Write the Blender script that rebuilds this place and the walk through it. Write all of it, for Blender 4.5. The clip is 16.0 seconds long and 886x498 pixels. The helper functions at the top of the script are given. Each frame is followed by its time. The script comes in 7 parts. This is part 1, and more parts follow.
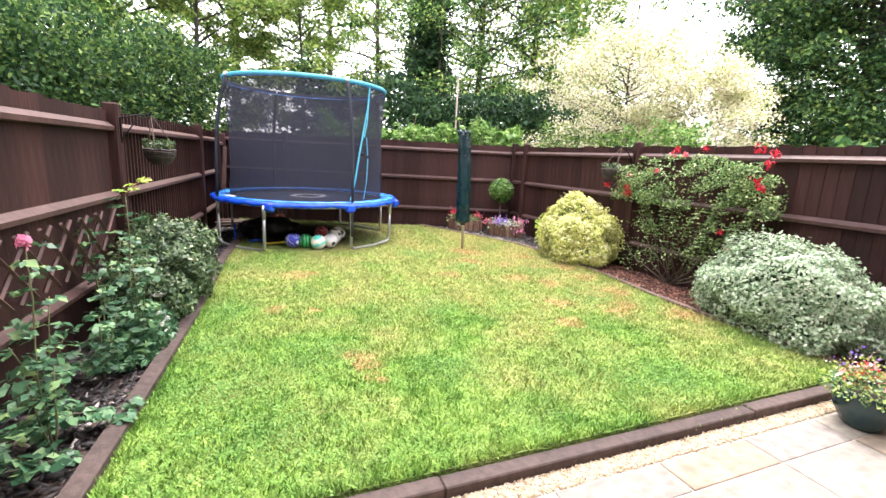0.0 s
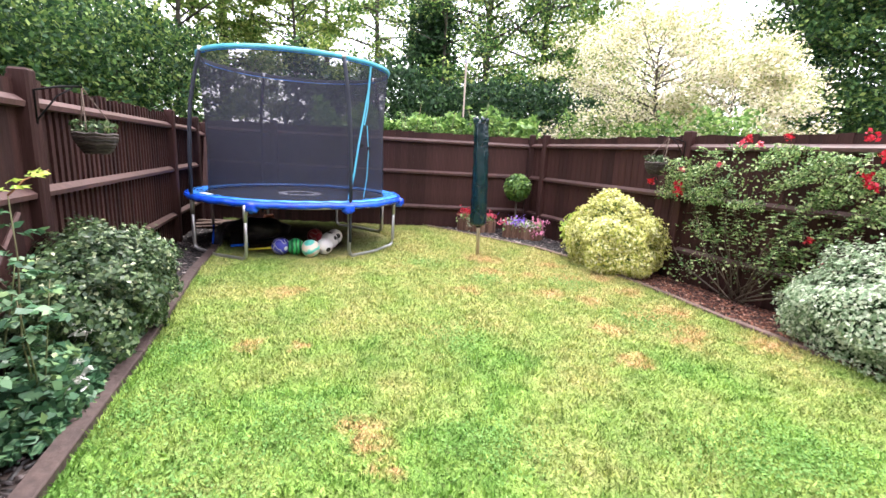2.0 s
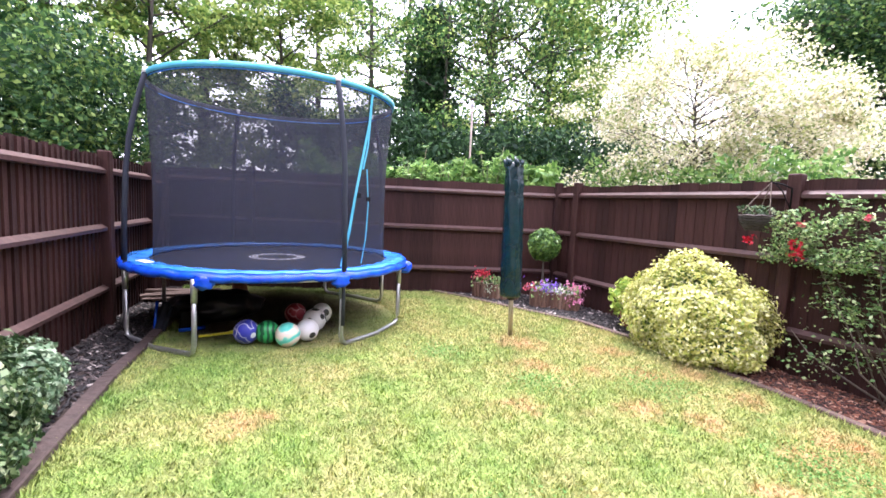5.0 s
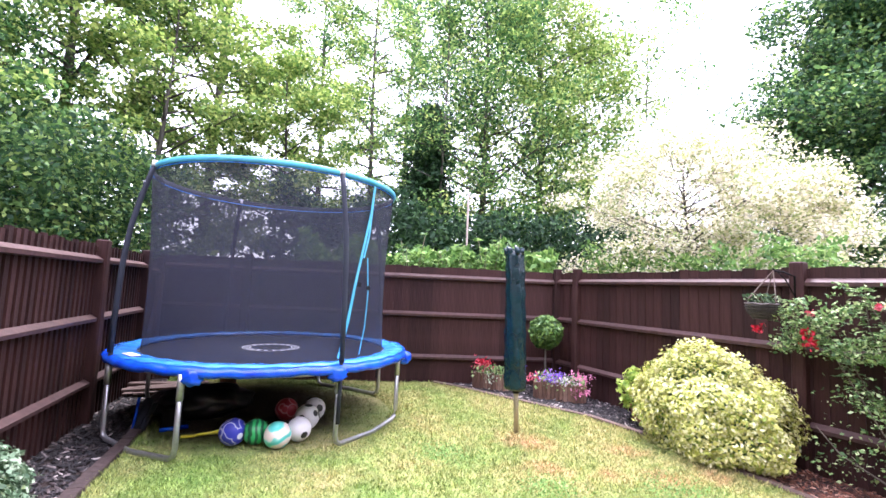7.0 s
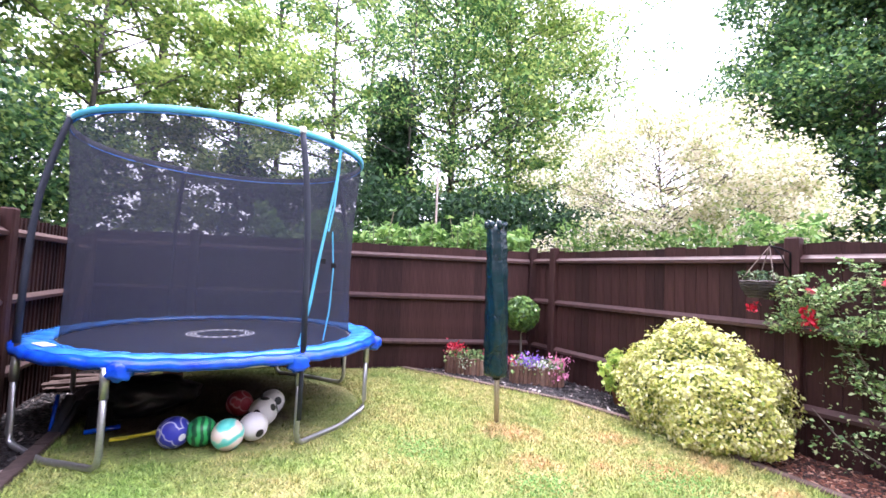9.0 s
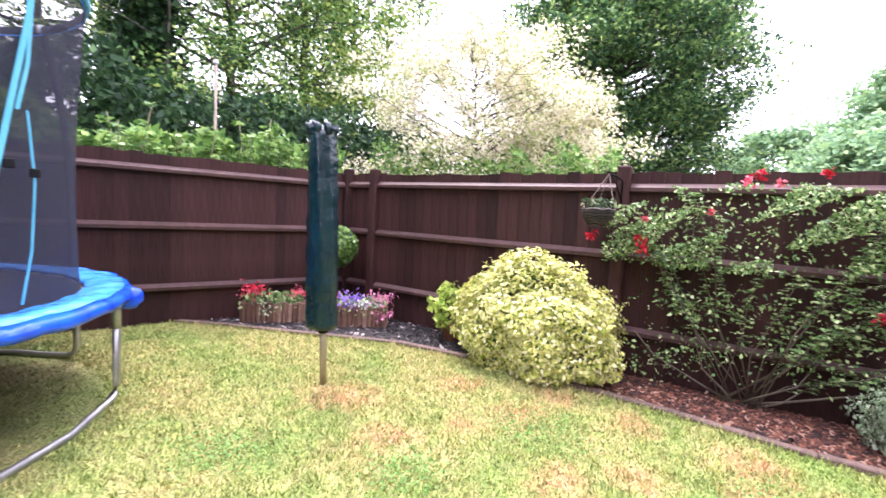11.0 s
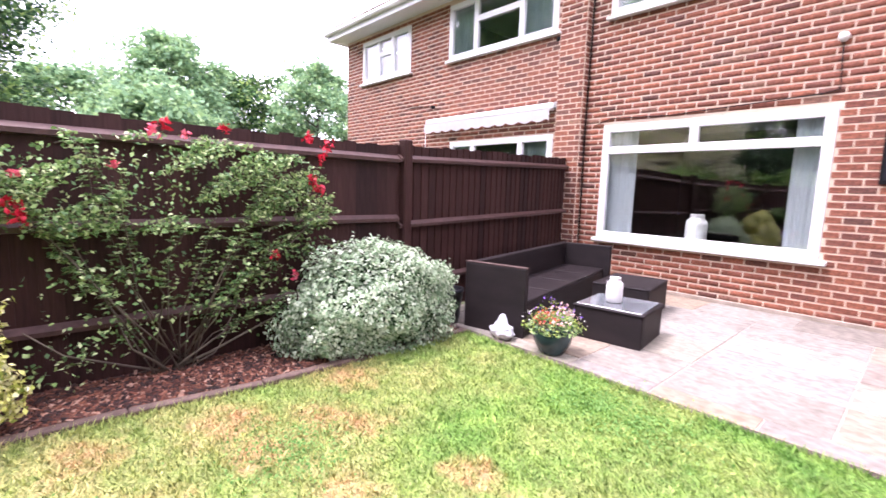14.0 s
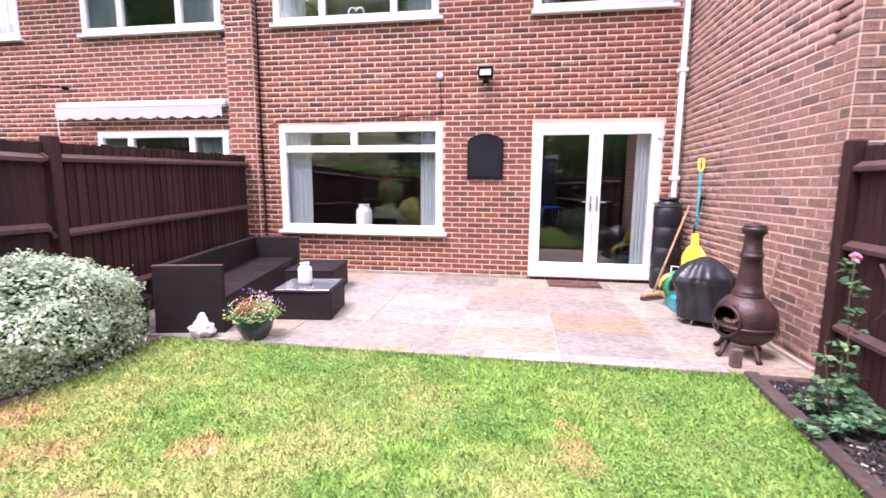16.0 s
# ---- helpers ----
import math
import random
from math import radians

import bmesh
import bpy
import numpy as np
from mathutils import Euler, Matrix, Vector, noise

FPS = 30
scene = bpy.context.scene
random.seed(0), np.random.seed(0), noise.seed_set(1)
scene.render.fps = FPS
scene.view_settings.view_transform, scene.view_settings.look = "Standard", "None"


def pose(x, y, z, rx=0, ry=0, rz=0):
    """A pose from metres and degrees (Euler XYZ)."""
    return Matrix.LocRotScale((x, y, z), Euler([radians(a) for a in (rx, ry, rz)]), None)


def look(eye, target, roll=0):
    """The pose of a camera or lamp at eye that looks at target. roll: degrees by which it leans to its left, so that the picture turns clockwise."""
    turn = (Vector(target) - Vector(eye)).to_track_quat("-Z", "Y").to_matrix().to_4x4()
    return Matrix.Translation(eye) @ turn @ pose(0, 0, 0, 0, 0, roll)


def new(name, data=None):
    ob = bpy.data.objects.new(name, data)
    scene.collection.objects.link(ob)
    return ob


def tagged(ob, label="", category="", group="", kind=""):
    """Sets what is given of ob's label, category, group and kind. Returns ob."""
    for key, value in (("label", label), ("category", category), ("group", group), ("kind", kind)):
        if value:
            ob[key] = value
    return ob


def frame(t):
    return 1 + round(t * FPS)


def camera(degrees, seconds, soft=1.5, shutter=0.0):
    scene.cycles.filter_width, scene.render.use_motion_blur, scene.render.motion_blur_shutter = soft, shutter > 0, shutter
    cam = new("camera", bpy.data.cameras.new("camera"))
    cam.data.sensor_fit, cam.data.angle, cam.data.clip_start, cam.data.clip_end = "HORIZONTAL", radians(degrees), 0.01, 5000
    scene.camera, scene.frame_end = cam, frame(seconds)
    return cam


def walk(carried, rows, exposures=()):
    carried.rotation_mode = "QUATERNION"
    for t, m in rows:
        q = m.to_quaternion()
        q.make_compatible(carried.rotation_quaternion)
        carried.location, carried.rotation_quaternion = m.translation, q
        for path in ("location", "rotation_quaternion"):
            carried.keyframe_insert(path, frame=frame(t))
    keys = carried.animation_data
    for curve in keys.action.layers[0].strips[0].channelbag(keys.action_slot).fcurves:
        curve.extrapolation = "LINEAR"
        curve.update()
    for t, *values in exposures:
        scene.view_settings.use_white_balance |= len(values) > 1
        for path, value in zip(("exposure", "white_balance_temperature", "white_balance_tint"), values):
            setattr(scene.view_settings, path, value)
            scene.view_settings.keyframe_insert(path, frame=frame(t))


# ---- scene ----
cam = camera(89.2, 16.0, shutter=0.25)
PATH = [
    (0, (-1.69, 1.842, 1.284), (-0.936, 3.651, 0.887), 3.0),
    (0.5, (-1.62, 1.967, 1.243), (-0.87, 3.777, 0.845), 3.0),
    (1, (-1.56, 2.177, 1.272), (-0.805, 3.985, 0.864), 3.1),
    (1.5, (-1.559, 2.449, 1.25), (-0.801, 4.253, 0.836), 3.2),
    (2, (-1.521, 2.723, 1.225), (-0.76, 4.525, 0.812), 3.1),
    (2.5, (-1.447, 2.966, 1.2), (-0.686, 4.769, 0.792), 3.0),
    (3, (-1.385, 3.207, 1.21), (-0.621, 5.009, 0.799), 3.3),
    (3.2, (-1.374, 3.314, 1.201), (-0.607, 5.115, 0.792), 3.4),
    (5.3, (-1.294, 4.124, 1.22), (-0.478, 5.947, 1.111), 2.4),
    (5.5, (-1.301, 4.134, 1.226), (-0.486, 5.959, 1.179), 2.4),
    (6, (-1.324, 4.15, 1.251), (-0.506, 5.973, 1.325), 2.5),
    (6.5, (-1.329, 4.154, 1.257), (-0.514, 5.974, 1.399), 2.5),
    (7, (-1.327, 4.165, 1.257), (-0.511, 5.982, 1.436), 2.5),
    (7.5, (-1.338, 4.191, 1.248), (-0.517, 6.004, 1.445), 2.6),
    (8, (-1.311, 4.245, 1.228), (-0.484, 6.055, 1.422), 2.4),
    (8.2, (-1.287, 4.295, 1.212), (-0.456, 6.105, 1.404), 2.4),
    (10.3, (-1.112, 5.183, 1.201), (0.3, 6.595, 1.096), 2.9),
    (10.5, (-1.047, 5.271, 1.188), (0.435, 6.61, 1.069), 2.9),
    (11, (-0.922, 5.452, 1.161), (0.732, 6.565, 1.004), 3.1),
    (11.5, (-0.826, 5.609, 1.152), (1.005, 6.388, 0.952), 3.3),
    (12, (-0.732, 5.696, 1.149), (1.224, 6.051, 0.928), 3.0),
    (12.5, (-0.584, 5.743, 1.164), (1.4, 5.657, 0.92), 2.9),
    (13, (-0.472, 5.803, 1.171), (1.423, 5.21, 0.929), 2.9),
    (13.5, (-0.433, 5.871, 1.18), (1.259, 4.832, 0.941), 2.3),
    (14, (-0.516, 5.987, 1.186), (0.946, 4.648, 0.922), 1.8),
    (14.5, (-0.631, 6.115, 1.214), (0.576, 4.544, 0.935), 1.5),
    (15, (-0.714, 6.244, 1.227), (0.189, 4.481, 0.953), 1.2),
    (15.5, (-0.755, 6.372, 1.243), (-0.202, 4.47, 0.967), 0.7),
    (16, (-0.782, 6.488, 1.243), (-0.472, 4.531, 0.969), 0.4),
]
EXPOSURES = [(0, 2.3, 6400, 14), (3, 2.2, 6150, 18), (5.5, 2.3, 5850, 23), (8, 2.4, 5700, 26), (11, 2.3, 5950, 27), (13, 2.2, 6000, 29), (14.5, 2.1, 6000, 31), (16, 2.0, 6000, 34)]
walk(cam, [(t, look(eye, target, roll)) for t, eye, target, roll in PATH], EXPOSURES)

# ---- world, sun, exposure ----
SUN_EL, SUN_ROT = radians(66), radians(35)
world = bpy.data.worlds.new("world")
scene.world = world
world.use_nodes = True
wn, wl = world.node_tree.nodes, world.node_tree.links
sky = wn.new("ShaderNodeTexSky")
sky.sky_type, sky.sun_disc, sky.sun_elevation, sky.sun_rotation = "NISHITA", False, SUN_EL, SUN_ROT
sky.air_density, sky.dust_density = 1.0, 4.0
cloud = wn.new("ShaderNodeMixRGB")
cloud.inputs[0].default_value = 0.75
cloud.inputs[2].default_value = (12.6, 12.1, 12.6, 1)
wl.new(sky.outputs[0], cloud.inputs[1])
wl.new(cloud.outputs[0], wn["Background"].inputs[0])
wn["Background"].inputs[1].default_value = 0.13
sun = new("sun", bpy.data.lights.new("sun", "SUN"))
sun.data.energy, sun.data.angle, sun.data.color = 1.2, radians(14), (1.0, 0.95, 0.88)
sun_dir = Vector((math.sin(SUN_ROT) * math.cos(SUN_EL), math.cos(SUN_ROT) * math.cos(SUN_EL), math.sin(SUN_EL)))
sun.matrix_world = look(sun_dir * 30, (0, 0, 0))

# ---- materials ----
def mix_nodes(nt, a, b, fac):
    m = nt.nodes.new("ShaderNodeMixRGB")
    for k, v in ((0, fac), (1, a), (2, b)):
        if isinstance(v, (tuple, float, int)):
            m.inputs[k].default_value = v if k == 0 else (*v[:3], 1)
        else:
            nt.links.new(v, m.inputs[k])
    return m.outputs[0]

def noise_node(nt, scale, detail=3.0, coord="Object", stretch=None, lo=0.35, hi=0.65):
    tc = nt.nodes.new("ShaderNodeTexCoord")
    src = tc.outputs[coord]
    if stretch:
        mp = nt.nodes.new("ShaderNodeMapping")
        mp.inputs["Scale"].default_value = stretch
        nt.links.new(src, mp.inputs[0])
        src = mp.outputs[0]
    n = nt.nodes.new("ShaderNodeTexNoise")
    n.inputs["Scale"].default_value, n.inputs["Detail"].default_value = scale, detail
    nt.links.new(src, n.inputs["Vector"])
    r = nt.nodes.new("ShaderNodeMapRange")
    r.inputs["From Min"].default_value, r.inputs["From Max"].default_value = lo, hi
    nt.links.new(n.outputs[0], r.inputs[0])
    return r.outputs[0]

def any_random(nt):
    g, o, a = nt.nodes.new("ShaderNodeNewGeometry"), nt.nodes.new("ShaderNodeObjectInfo"), nt.nodes.new("ShaderNodeMath")
    nt.links.new(g.outputs["Random Per Island"], a.inputs[0])
    nt.links.new(o.outputs["Random"], a.inputs[1])
    f = nt.nodes.new("ShaderNodeMath")
    f.operation = "FRACT"
    nt.links.new(a.outputs[0], f.inputs[0])
    return f.outputs[0]

def ramp(nt, fac, stops):
    r = nt.nodes.new("ShaderNodeValToRGB")
    while len(r.color_ramp.elements) < len(stops):
        r.color_ramp.elements.new(0.5)
    for e, (p, c) in zip(r.color_ramp.elements, stops):
        e.position, e.color = p, (*c, 1)
    nt.links.new(fac, r.inputs[0])
    return r.outputs[0]

def bump(nt, shader, height, strength, dist=0.01):
    b = nt.nodes.new("ShaderNodeBump")
    b.inputs["Strength"].default_value, b.inputs["Distance"].default_value = strength, dist
    nt.links.new(height, b.inputs["Height"])
    nt.links.new(b.outputs[0], shader.inputs["Normal"])

def material(name, base, second=None, rough=0.7, big=1.5, small=30, bumps=0.3, metal=0.0, stretch=None, dark=0.8, spec=0.5):
    """Two scales of variation: base to second in large patches, fine grain that darkens a little, and relief."""
    m = bpy.data.materials.new(name)
    m.use_nodes = True
    nt = m.node_tree
    p = nt.nodes["Principled BSDF"]
    second = second or tuple(c * 0.8 for c in base)
    col = mix_nodes(nt, base, second, noise_node(nt, big, stretch=stretch))
    fine = noise_node(nt, small, 4, stretch=stretch, lo=0.3, hi=0.7)
    mul = nt.nodes.new("ShaderNodeMixRGB")
    mul.blend_type = "MULTIPLY"
    mul.inputs[0].default_value = 1.0
    nt.links.new(col, mul.inputs[1])
    nt.links.new(mix_nodes(nt, (dark,) * 3, (1, 1, 1), fine), mul.inputs[2])
    nt.links.new(mul.outputs[0], p.inputs["Base Color"])
    p.inputs["Roughness"].default_value, p.inputs["Metallic"].default_value = rough, metal
    p.inputs["Specular IOR Level"].default_value = spec
    if bumps:
        bump(nt, p, fine, bumps, 0.004)
    return m

def leafy(name, stops, rough=0.55, through_light=0.35, spec=0.3):
    m = bpy.data.materials.new(name)
    m.use_nodes = True
    nt = m.node_tree
    p = nt.nodes["Principled BSDF"]
    col = ramp(nt, any_random(nt), stops)
    nt.links.new(col, p.inputs["Base Color"])
    p.inputs["Roughness"].default_value = rough
    p.inputs["Specular IOR Level"].default_value = spec
    t = nt.nodes.new("ShaderNodeBsdfTranslucent")
    nt.links.new(col, t.inputs[0])
    mx = nt.nodes.new("ShaderNodeMixShader")
    mx.inputs[0].default_value = through_light
    nt.links.new(p.outputs[0], mx.inputs[1])
    nt.links.new(t.outputs[0], mx.inputs[2])
    nt.links.new(mx.outputs[0], nt.nodes["Material Output"].inputs[0])
    return m

def spots(nt, places):
    """One where any of the round places (x, y, radius) is, with ragged edges."""
    tc = nt.nodes.new("ShaderNodeTexCoord")
    n = nt.nodes.new("ShaderNodeTexNoise")
    n.inputs["Scale"].default_value, n.inputs["Detail"].default_value = 7, 4
    nt.links.new(tc.outputs["Object"], n.inputs["Vector"])
    warp = nt.nodes.new("ShaderNodeVectorMath")
    warp.operation = "MULTIPLY_ADD"
    nt.links.new(n.outputs[1], warp.inputs[0])
    warp.inputs[1].default_value = (0.4, 0.4, 0)
    nt.links.new(tc.outputs["Object"], warp.inputs[2])
    total = None
    for x, y, r in places:
        d = nt.nodes.new("ShaderNodeVectorMath")
        d.operation = "DISTANCE"
        nt.links.new(warp.outputs[0], d.inputs[0])
        d.inputs[1].default_value = (x + 0.2, y + 0.2, 0)
        mr = nt.nodes.new("ShaderNodeMapRange")
        mr.inputs["From Min"].default_value, mr.inputs["From Max"].default_value = r * 1.0, r * 0.3
        nt.links.new(d.outputs["Value"], mr.inputs[0])
        if total is None:
            total = mr.outputs[0]
        else:
            mx = nt.nodes.new("ShaderNodeMath")
            mx.operation = "MAXIMUM"
            nt.links.new(total, mx.inputs[0])
            nt.links.new(mr.outputs[0], mx.inputs[1])
            total = mx.outputs[0]
    return total

def lawn_material(name, ground):
    m = bpy.data.materials.new(name)
    m.use_nodes = True
    nt = m.node_tree
    p = nt.nodes["Principled BSDF"]
    green = mix_nodes(nt, mix_nodes(nt, (0.14, 0.272, 0.052), (0.265, 0.40, 0.092), noise_node(nt, 9, 4)), (0.12, 0.245, 0.048), noise_node(nt, 1.9, 6, lo=0.48, hi=0.72))
    straw = mix_nodes(nt, (0.315, 0.34, 0.11), (0.455, 0.395, 0.175), noise_node(nt, 14, 4))
    tc, sep = nt.nodes.new("ShaderNodeTexCoord"), nt.nodes.new("ShaderNodeSeparateXYZ")
    nt.links.new(tc.outputs["Object"], sep.inputs[0])
    along = nt.nodes.new("ShaderNodeMapRange")
    along.inputs["From Min"].default_value, along.inputs["From Max"].default_value = 3.6, 6.6
    along.inputs["To Min"].default_value, along.inputs["To Max"].default_value = -0.34, 0.24
    nt.links.new(sep.outputs[1], along.inputs[0])
    across = nt.nodes.new("ShaderNodeMapRange")
    across.inputs["From Min"].default_value, across.inputs["From Max"].default_value = -2.2, 1.6
    across.inputs["To Min"].default_value, across.inputs["To Max"].default_value = -0.24, 0.22
    nt.links.new(sep.outputs[0], across.inputs[0])
    dry = nt.nodes.new("ShaderNodeMath")
    nt.links.new(along.outputs[0], dry.inputs[0])
    nt.links.new(across.outputs[0], dry.inputs[1])
    dry2 = nt.nodes.new("ShaderNodeMath")
    dry2.use_clamp = True
    nt.links.new(dry.outputs[0], dry2.inputs[0])
    nt.links.new(noise_node(nt, 1.7, 5, lo=0.32, hi=0.74), dry2.inputs[1])
    col = mix_nodes(nt, green, straw, dry2.outputs[0])
    bare = spots(nt, [(-1.12, 4.45, 0.14), (-1.1, 4.25, 0.1), (-1.58, 5.56, 0.12), (-1.28, 5.46, 0.09), (0.8, 6.9, 0.2), (1.0, 7.45, 0.3),
                      (-1.3, 6.6, 0.2), (1.2, 5.75, 0.2), (1.8, 5.9, 0.2), (1.85, 4.6, 0.26), (1.48, 4.95, 0.26), (1.75, 5.3, 0.24), (1.86, 6.4, 0.18),
                      (1.5, 6.45, 0.26), (1.38, 5.3, 0.2), (1.3, 4.85, 0.16), (1.15, 6.66, 0.18), (0.98, 6.06, 0.2), (0.66, 4.7, 0.16), (1.67, 7.0, 0.2), (0.3, 6.3, 0.18), (0.9, 5.2, 0.18)])
    half = nt.nodes.new("ShaderNodeMath")
    half.operation = "MULTIPLY"
    nt.links.new(bare, half.inputs[0])
    nt.links.new(noise_node(nt, 16, 4, lo=0.25, hi=0.6), half.inputs[1])
    col = mix_nodes(nt, col, (0.50, 0.32, 0.16), half.outputs[0])
    # bare earth under the trampoline, darkened further to paint in its shade
    shaded_earth = spots(nt, [(-0.95, 9.3, 1.45), (-1.7, 9.3, 1.0), (-0.8, 8.6, 0.8), (-1.5, 8.6, 0.6)])
    col = mix_nodes(nt, col, (0.05, 0.038, 0.026), shaded_earth)
    if not ground:
        shade = nt.nodes.new("ShaderNodeNewGeometry")
        mul = nt.nodes.new("ShaderNodeMixRGB")
        mul.blend_type, mul.inputs[0].default_value = "MULTIPLY", 1.0
        nt.links.new(col, mul.inputs[1])
        nt.links.new(ramp(nt, shade.outputs["Random Per Island"], [(0, (0.36, 0.48, 0.36)), (0.3, (0.84, 0.90, 0.82)), (0.65, (1.08, 1.08, 1.02)), (0.9, (1.4, 1.4, 1.3)), (1, (1.8, 1.7, 1.65))]), mul.inputs[2])
        col = mul.outputs[0]
    else:
        col = mix_nodes(nt, col, (0.10, 0.10, 0.04), noise_node(nt, 45, 3, lo=0.5, hi=0.8))
        bump(nt, p, noise_node(nt, 60, 4), 0.8, 0.02)
    nt.links.new(col, p.inputs["Base Color"])
    p.inputs["Roughness"].default_value = 0.75
    p.inputs["Specular IOR Level"].default_value = 0.2
    return m

def random_material(name, stops, rough=0.8, small=60, bumps=0.4, dark=0.7, stretch=None, spec=0.4, big=4.0):
    m = bpy.data.materials.new(name)
    m.use_nodes = True
    nt = m.node_tree
    p = nt.nodes["Principled BSDF"]
    col = ramp(nt, any_random(nt), stops)
    fine = noise_node(nt, small, 4, stretch=stretch, lo=0.3, hi=0.7)
    patch = noise_node(nt, big, 3, lo=0.35, hi=0.7)
    for f, d in ((fine, dark), (patch, dark ** 0.5)):
        mul = nt.nodes.new("ShaderNodeMixRGB")
        mul.blend_type, mul.inputs[0].default_value = "MULTIPLY", 1.0
        nt.links.new(col, mul.inputs[1])
        nt.links.new(mix_nodes(nt, (d,) * 3, (1, 1, 1), f), mul.inputs[2])
        col = mul.outputs[0]
    nt.links.new(col, p.inputs["Base Color"])
    p.inputs["Roughness"].default_value = rough
    p.inputs["Specular IOR Level"].default_value = spec
    bump(nt, p, fine, bumps, 0.004)
    return m

M_brick = random_material("brick", [(0, (0.357, 0.126, 0.074)), (0.25, (0.442, 0.158, 0.091)), (0.5, (0.291, 0.098, 0.065)), (0.65, (0.395, 0.144, 0.088)), (0.86, (0.254, 0.093, 0.065)), (0.95, (0.179, 0.079, 0.060)), (1, (0.489, 0.251, 0.167))], 0.85, 38, 0.8, 0.48)
M_brick_side = random_material("side_brick", [(0, (0.36, 0.19, 0.145)), (0.4, (0.44, 0.245, 0.19)), (0.75, (0.33, 0.18, 0.14)), (0.93, (0.28, 0.165, 0.14)), (1, (0.20, 0.115, 0.10))], 0.85, 38, 0.6, 0.55)
M_mortar = material("mortar", (0.74, 0.59, 0.46), (0.62, 0.48, 0.38), 0.95, 2, 80, 0.3)
M_fence = random_material("stained_wood", [(0, (0.036, 0.0155, 0.0135)), (0.35, (0.066, 0.028, 0.024)), (0.7, (0.049, 0.020, 0.017)), (1, (0.028, 0.0125, 0.0115))], 0.7, 12, 0.4, 0.6, (6, 6, 0.5), 0.2)
M_rail = random_material("rail_wood", [(0, (0.082, 0.041, 0.036)), (1, (0.115, 0.060, 0.053))], 0.55, 20, 0.4, 0.6)
M_sleeper = random_material("sleeper_wood", [(0, (0.070, 0.046, 0.040)), (1, (0.11, 0.075, 0.064))], 0.75, 25, 0.6, 0.55)
M_edging = random_material("edging_wood", [(0, (0.13, 0.085, 0.065)), (1, (0.19, 0.125, 0.10))], 0.75, 25, 0.6, 0.55)
M_slab = random_material("sandstone", [(0, (0.288, 0.247, 0.208)), (0.15, (0.379, 0.351, 0.309)), (0.35, (0.272, 0.242, 0.216)), (0.5, (0.387, 0.351, 0.283)), (0.65, (0.362, 0.261, 0.184)), (0.75, (0.445, 0.431, 0.387)), (0.9, (0.329, 0.270, 0.229)), (1, (0.412, 0.378, 0.318))], 0.75, 15, 0.5, 0.62, (1, 1.2, 1), spec=0.25, big=4.0)
M_joint = material("patio_joint", (0.50, 0.43, 0.37), (0.40, 0.34, 0.29), 0.95, 4, 70, 0.5)
M_soil = material("bed_soil", (0.035, 0.025, 0.022), (0.06, 0.04, 0.03), 0.95, 5, 50, 0.8)
# dark slate, lower stops deepened further to paint shadow among the chips
M_slate = random_material("slate_chips", [(0, (0.007, 0.006, 0.006)), (0.6, (0.016, 0.012, 0.012)), (0.84, (0.042, 0.031, 0.030)), (0.95, (0.16, 0.125, 0.115)), (1, (0.60, 0.53, 0.48))], 0.6, 40, 0.3)
M_bark = random_material("bark_chips", [(0, (0.015, 0.009, 0.008)), (0.3, (0.05, 0.018, 0.012)), (0.55, (0.11, 0.036, 0.020)), (0.85, (0.24, 0.088, 0.046)), (1, (0.50, 0.32, 0.23))], 0.75, 40, 0.3)
M_gravel = random_material("gravel_stones", [(0, (0.42, 0.32, 0.2)), (0.6, (0.62, 0.5, 0.34)), (1, (0.72, 0.62, 0.48))], 0.8, 50, 0.2)
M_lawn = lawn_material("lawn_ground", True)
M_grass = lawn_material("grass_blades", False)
M_ground = material("rough_ground", (0.06, 0.09, 0.03), (0.10, 0.09, 0.05), 0.95, 0.4, 6, 0.6)
M_white = material("white_plastic", (0.80, 0.80, 0.80), (0.75, 0.76, 0.77), 0.35, 2, 20, 0.02, dark=0.96)
M_black = material("black_paint", (0.006, 0.006, 0.007), (0.009, 0.009, 0.010), 0.7, 3, 30, 0.1, spec=0.15)
# room walls and floors coloured dark to paint in the unlit interior
M_dark = material("dim_interior_wall", (0.10, 0.09, 0.085), (0.08, 0.075, 0.07), 0.9, 1, 10, 0.1)
M_carpet = material("dim_interior_floor", (0.10, 0.085, 0.07), None, 0.95, 2, 60, 0.2)
M_cement = material("cement", (0.42, 0.35, 0.29), (0.3, 0.25, 0.2), 0.95, 6, 50, 0.6)
M_roof = random_material("roof_tile", [(0, (0.10, 0.07, 0.06)), (1, (0.16, 0.11, 0.09))], 0.85, 20, 0.4)
M_curtain = material("curtain_cloth", (0.88, 0.92, 0.95), (0.82, 0.87, 0.92), 0.9, 3, 60, 0.1)
M_voile = material("net_curtain_cloth", (0.40, 0.48, 0.48), (0.30, 0.38, 0.39), 0.9, 3, 60, 0.1)
M_steel = material("galvanised_steel", (0.55, 0.56, 0.56), (0.42, 0.43, 0.43), 0.38, 4, 60, 0.1, metal=0.85)
M_foam = material("foam_sleeve", (0.014, 0.018, 0.030), (0.02, 0.025, 0.038), 0.85, 6, 60, 0.2)
M_blue = material("blue_pvc", (0.008, 0.05, 0.56), (0.015, 0.11, 0.70), 0.16, 7, 26, 0.6, dark=0.9)
M_pad = material("light_blue_pvc", (0.03, 0.22, 0.80), (0.10, 0.36, 0.90), 0.14, 9, 22, 0.5, dark=0.9)
M_cyan = material("light_blue_tape", (0.07, 0.40, 0.57), (0.12, 0.47, 0.63), 0.4, 5, 60, 0.1, dark=0.9)
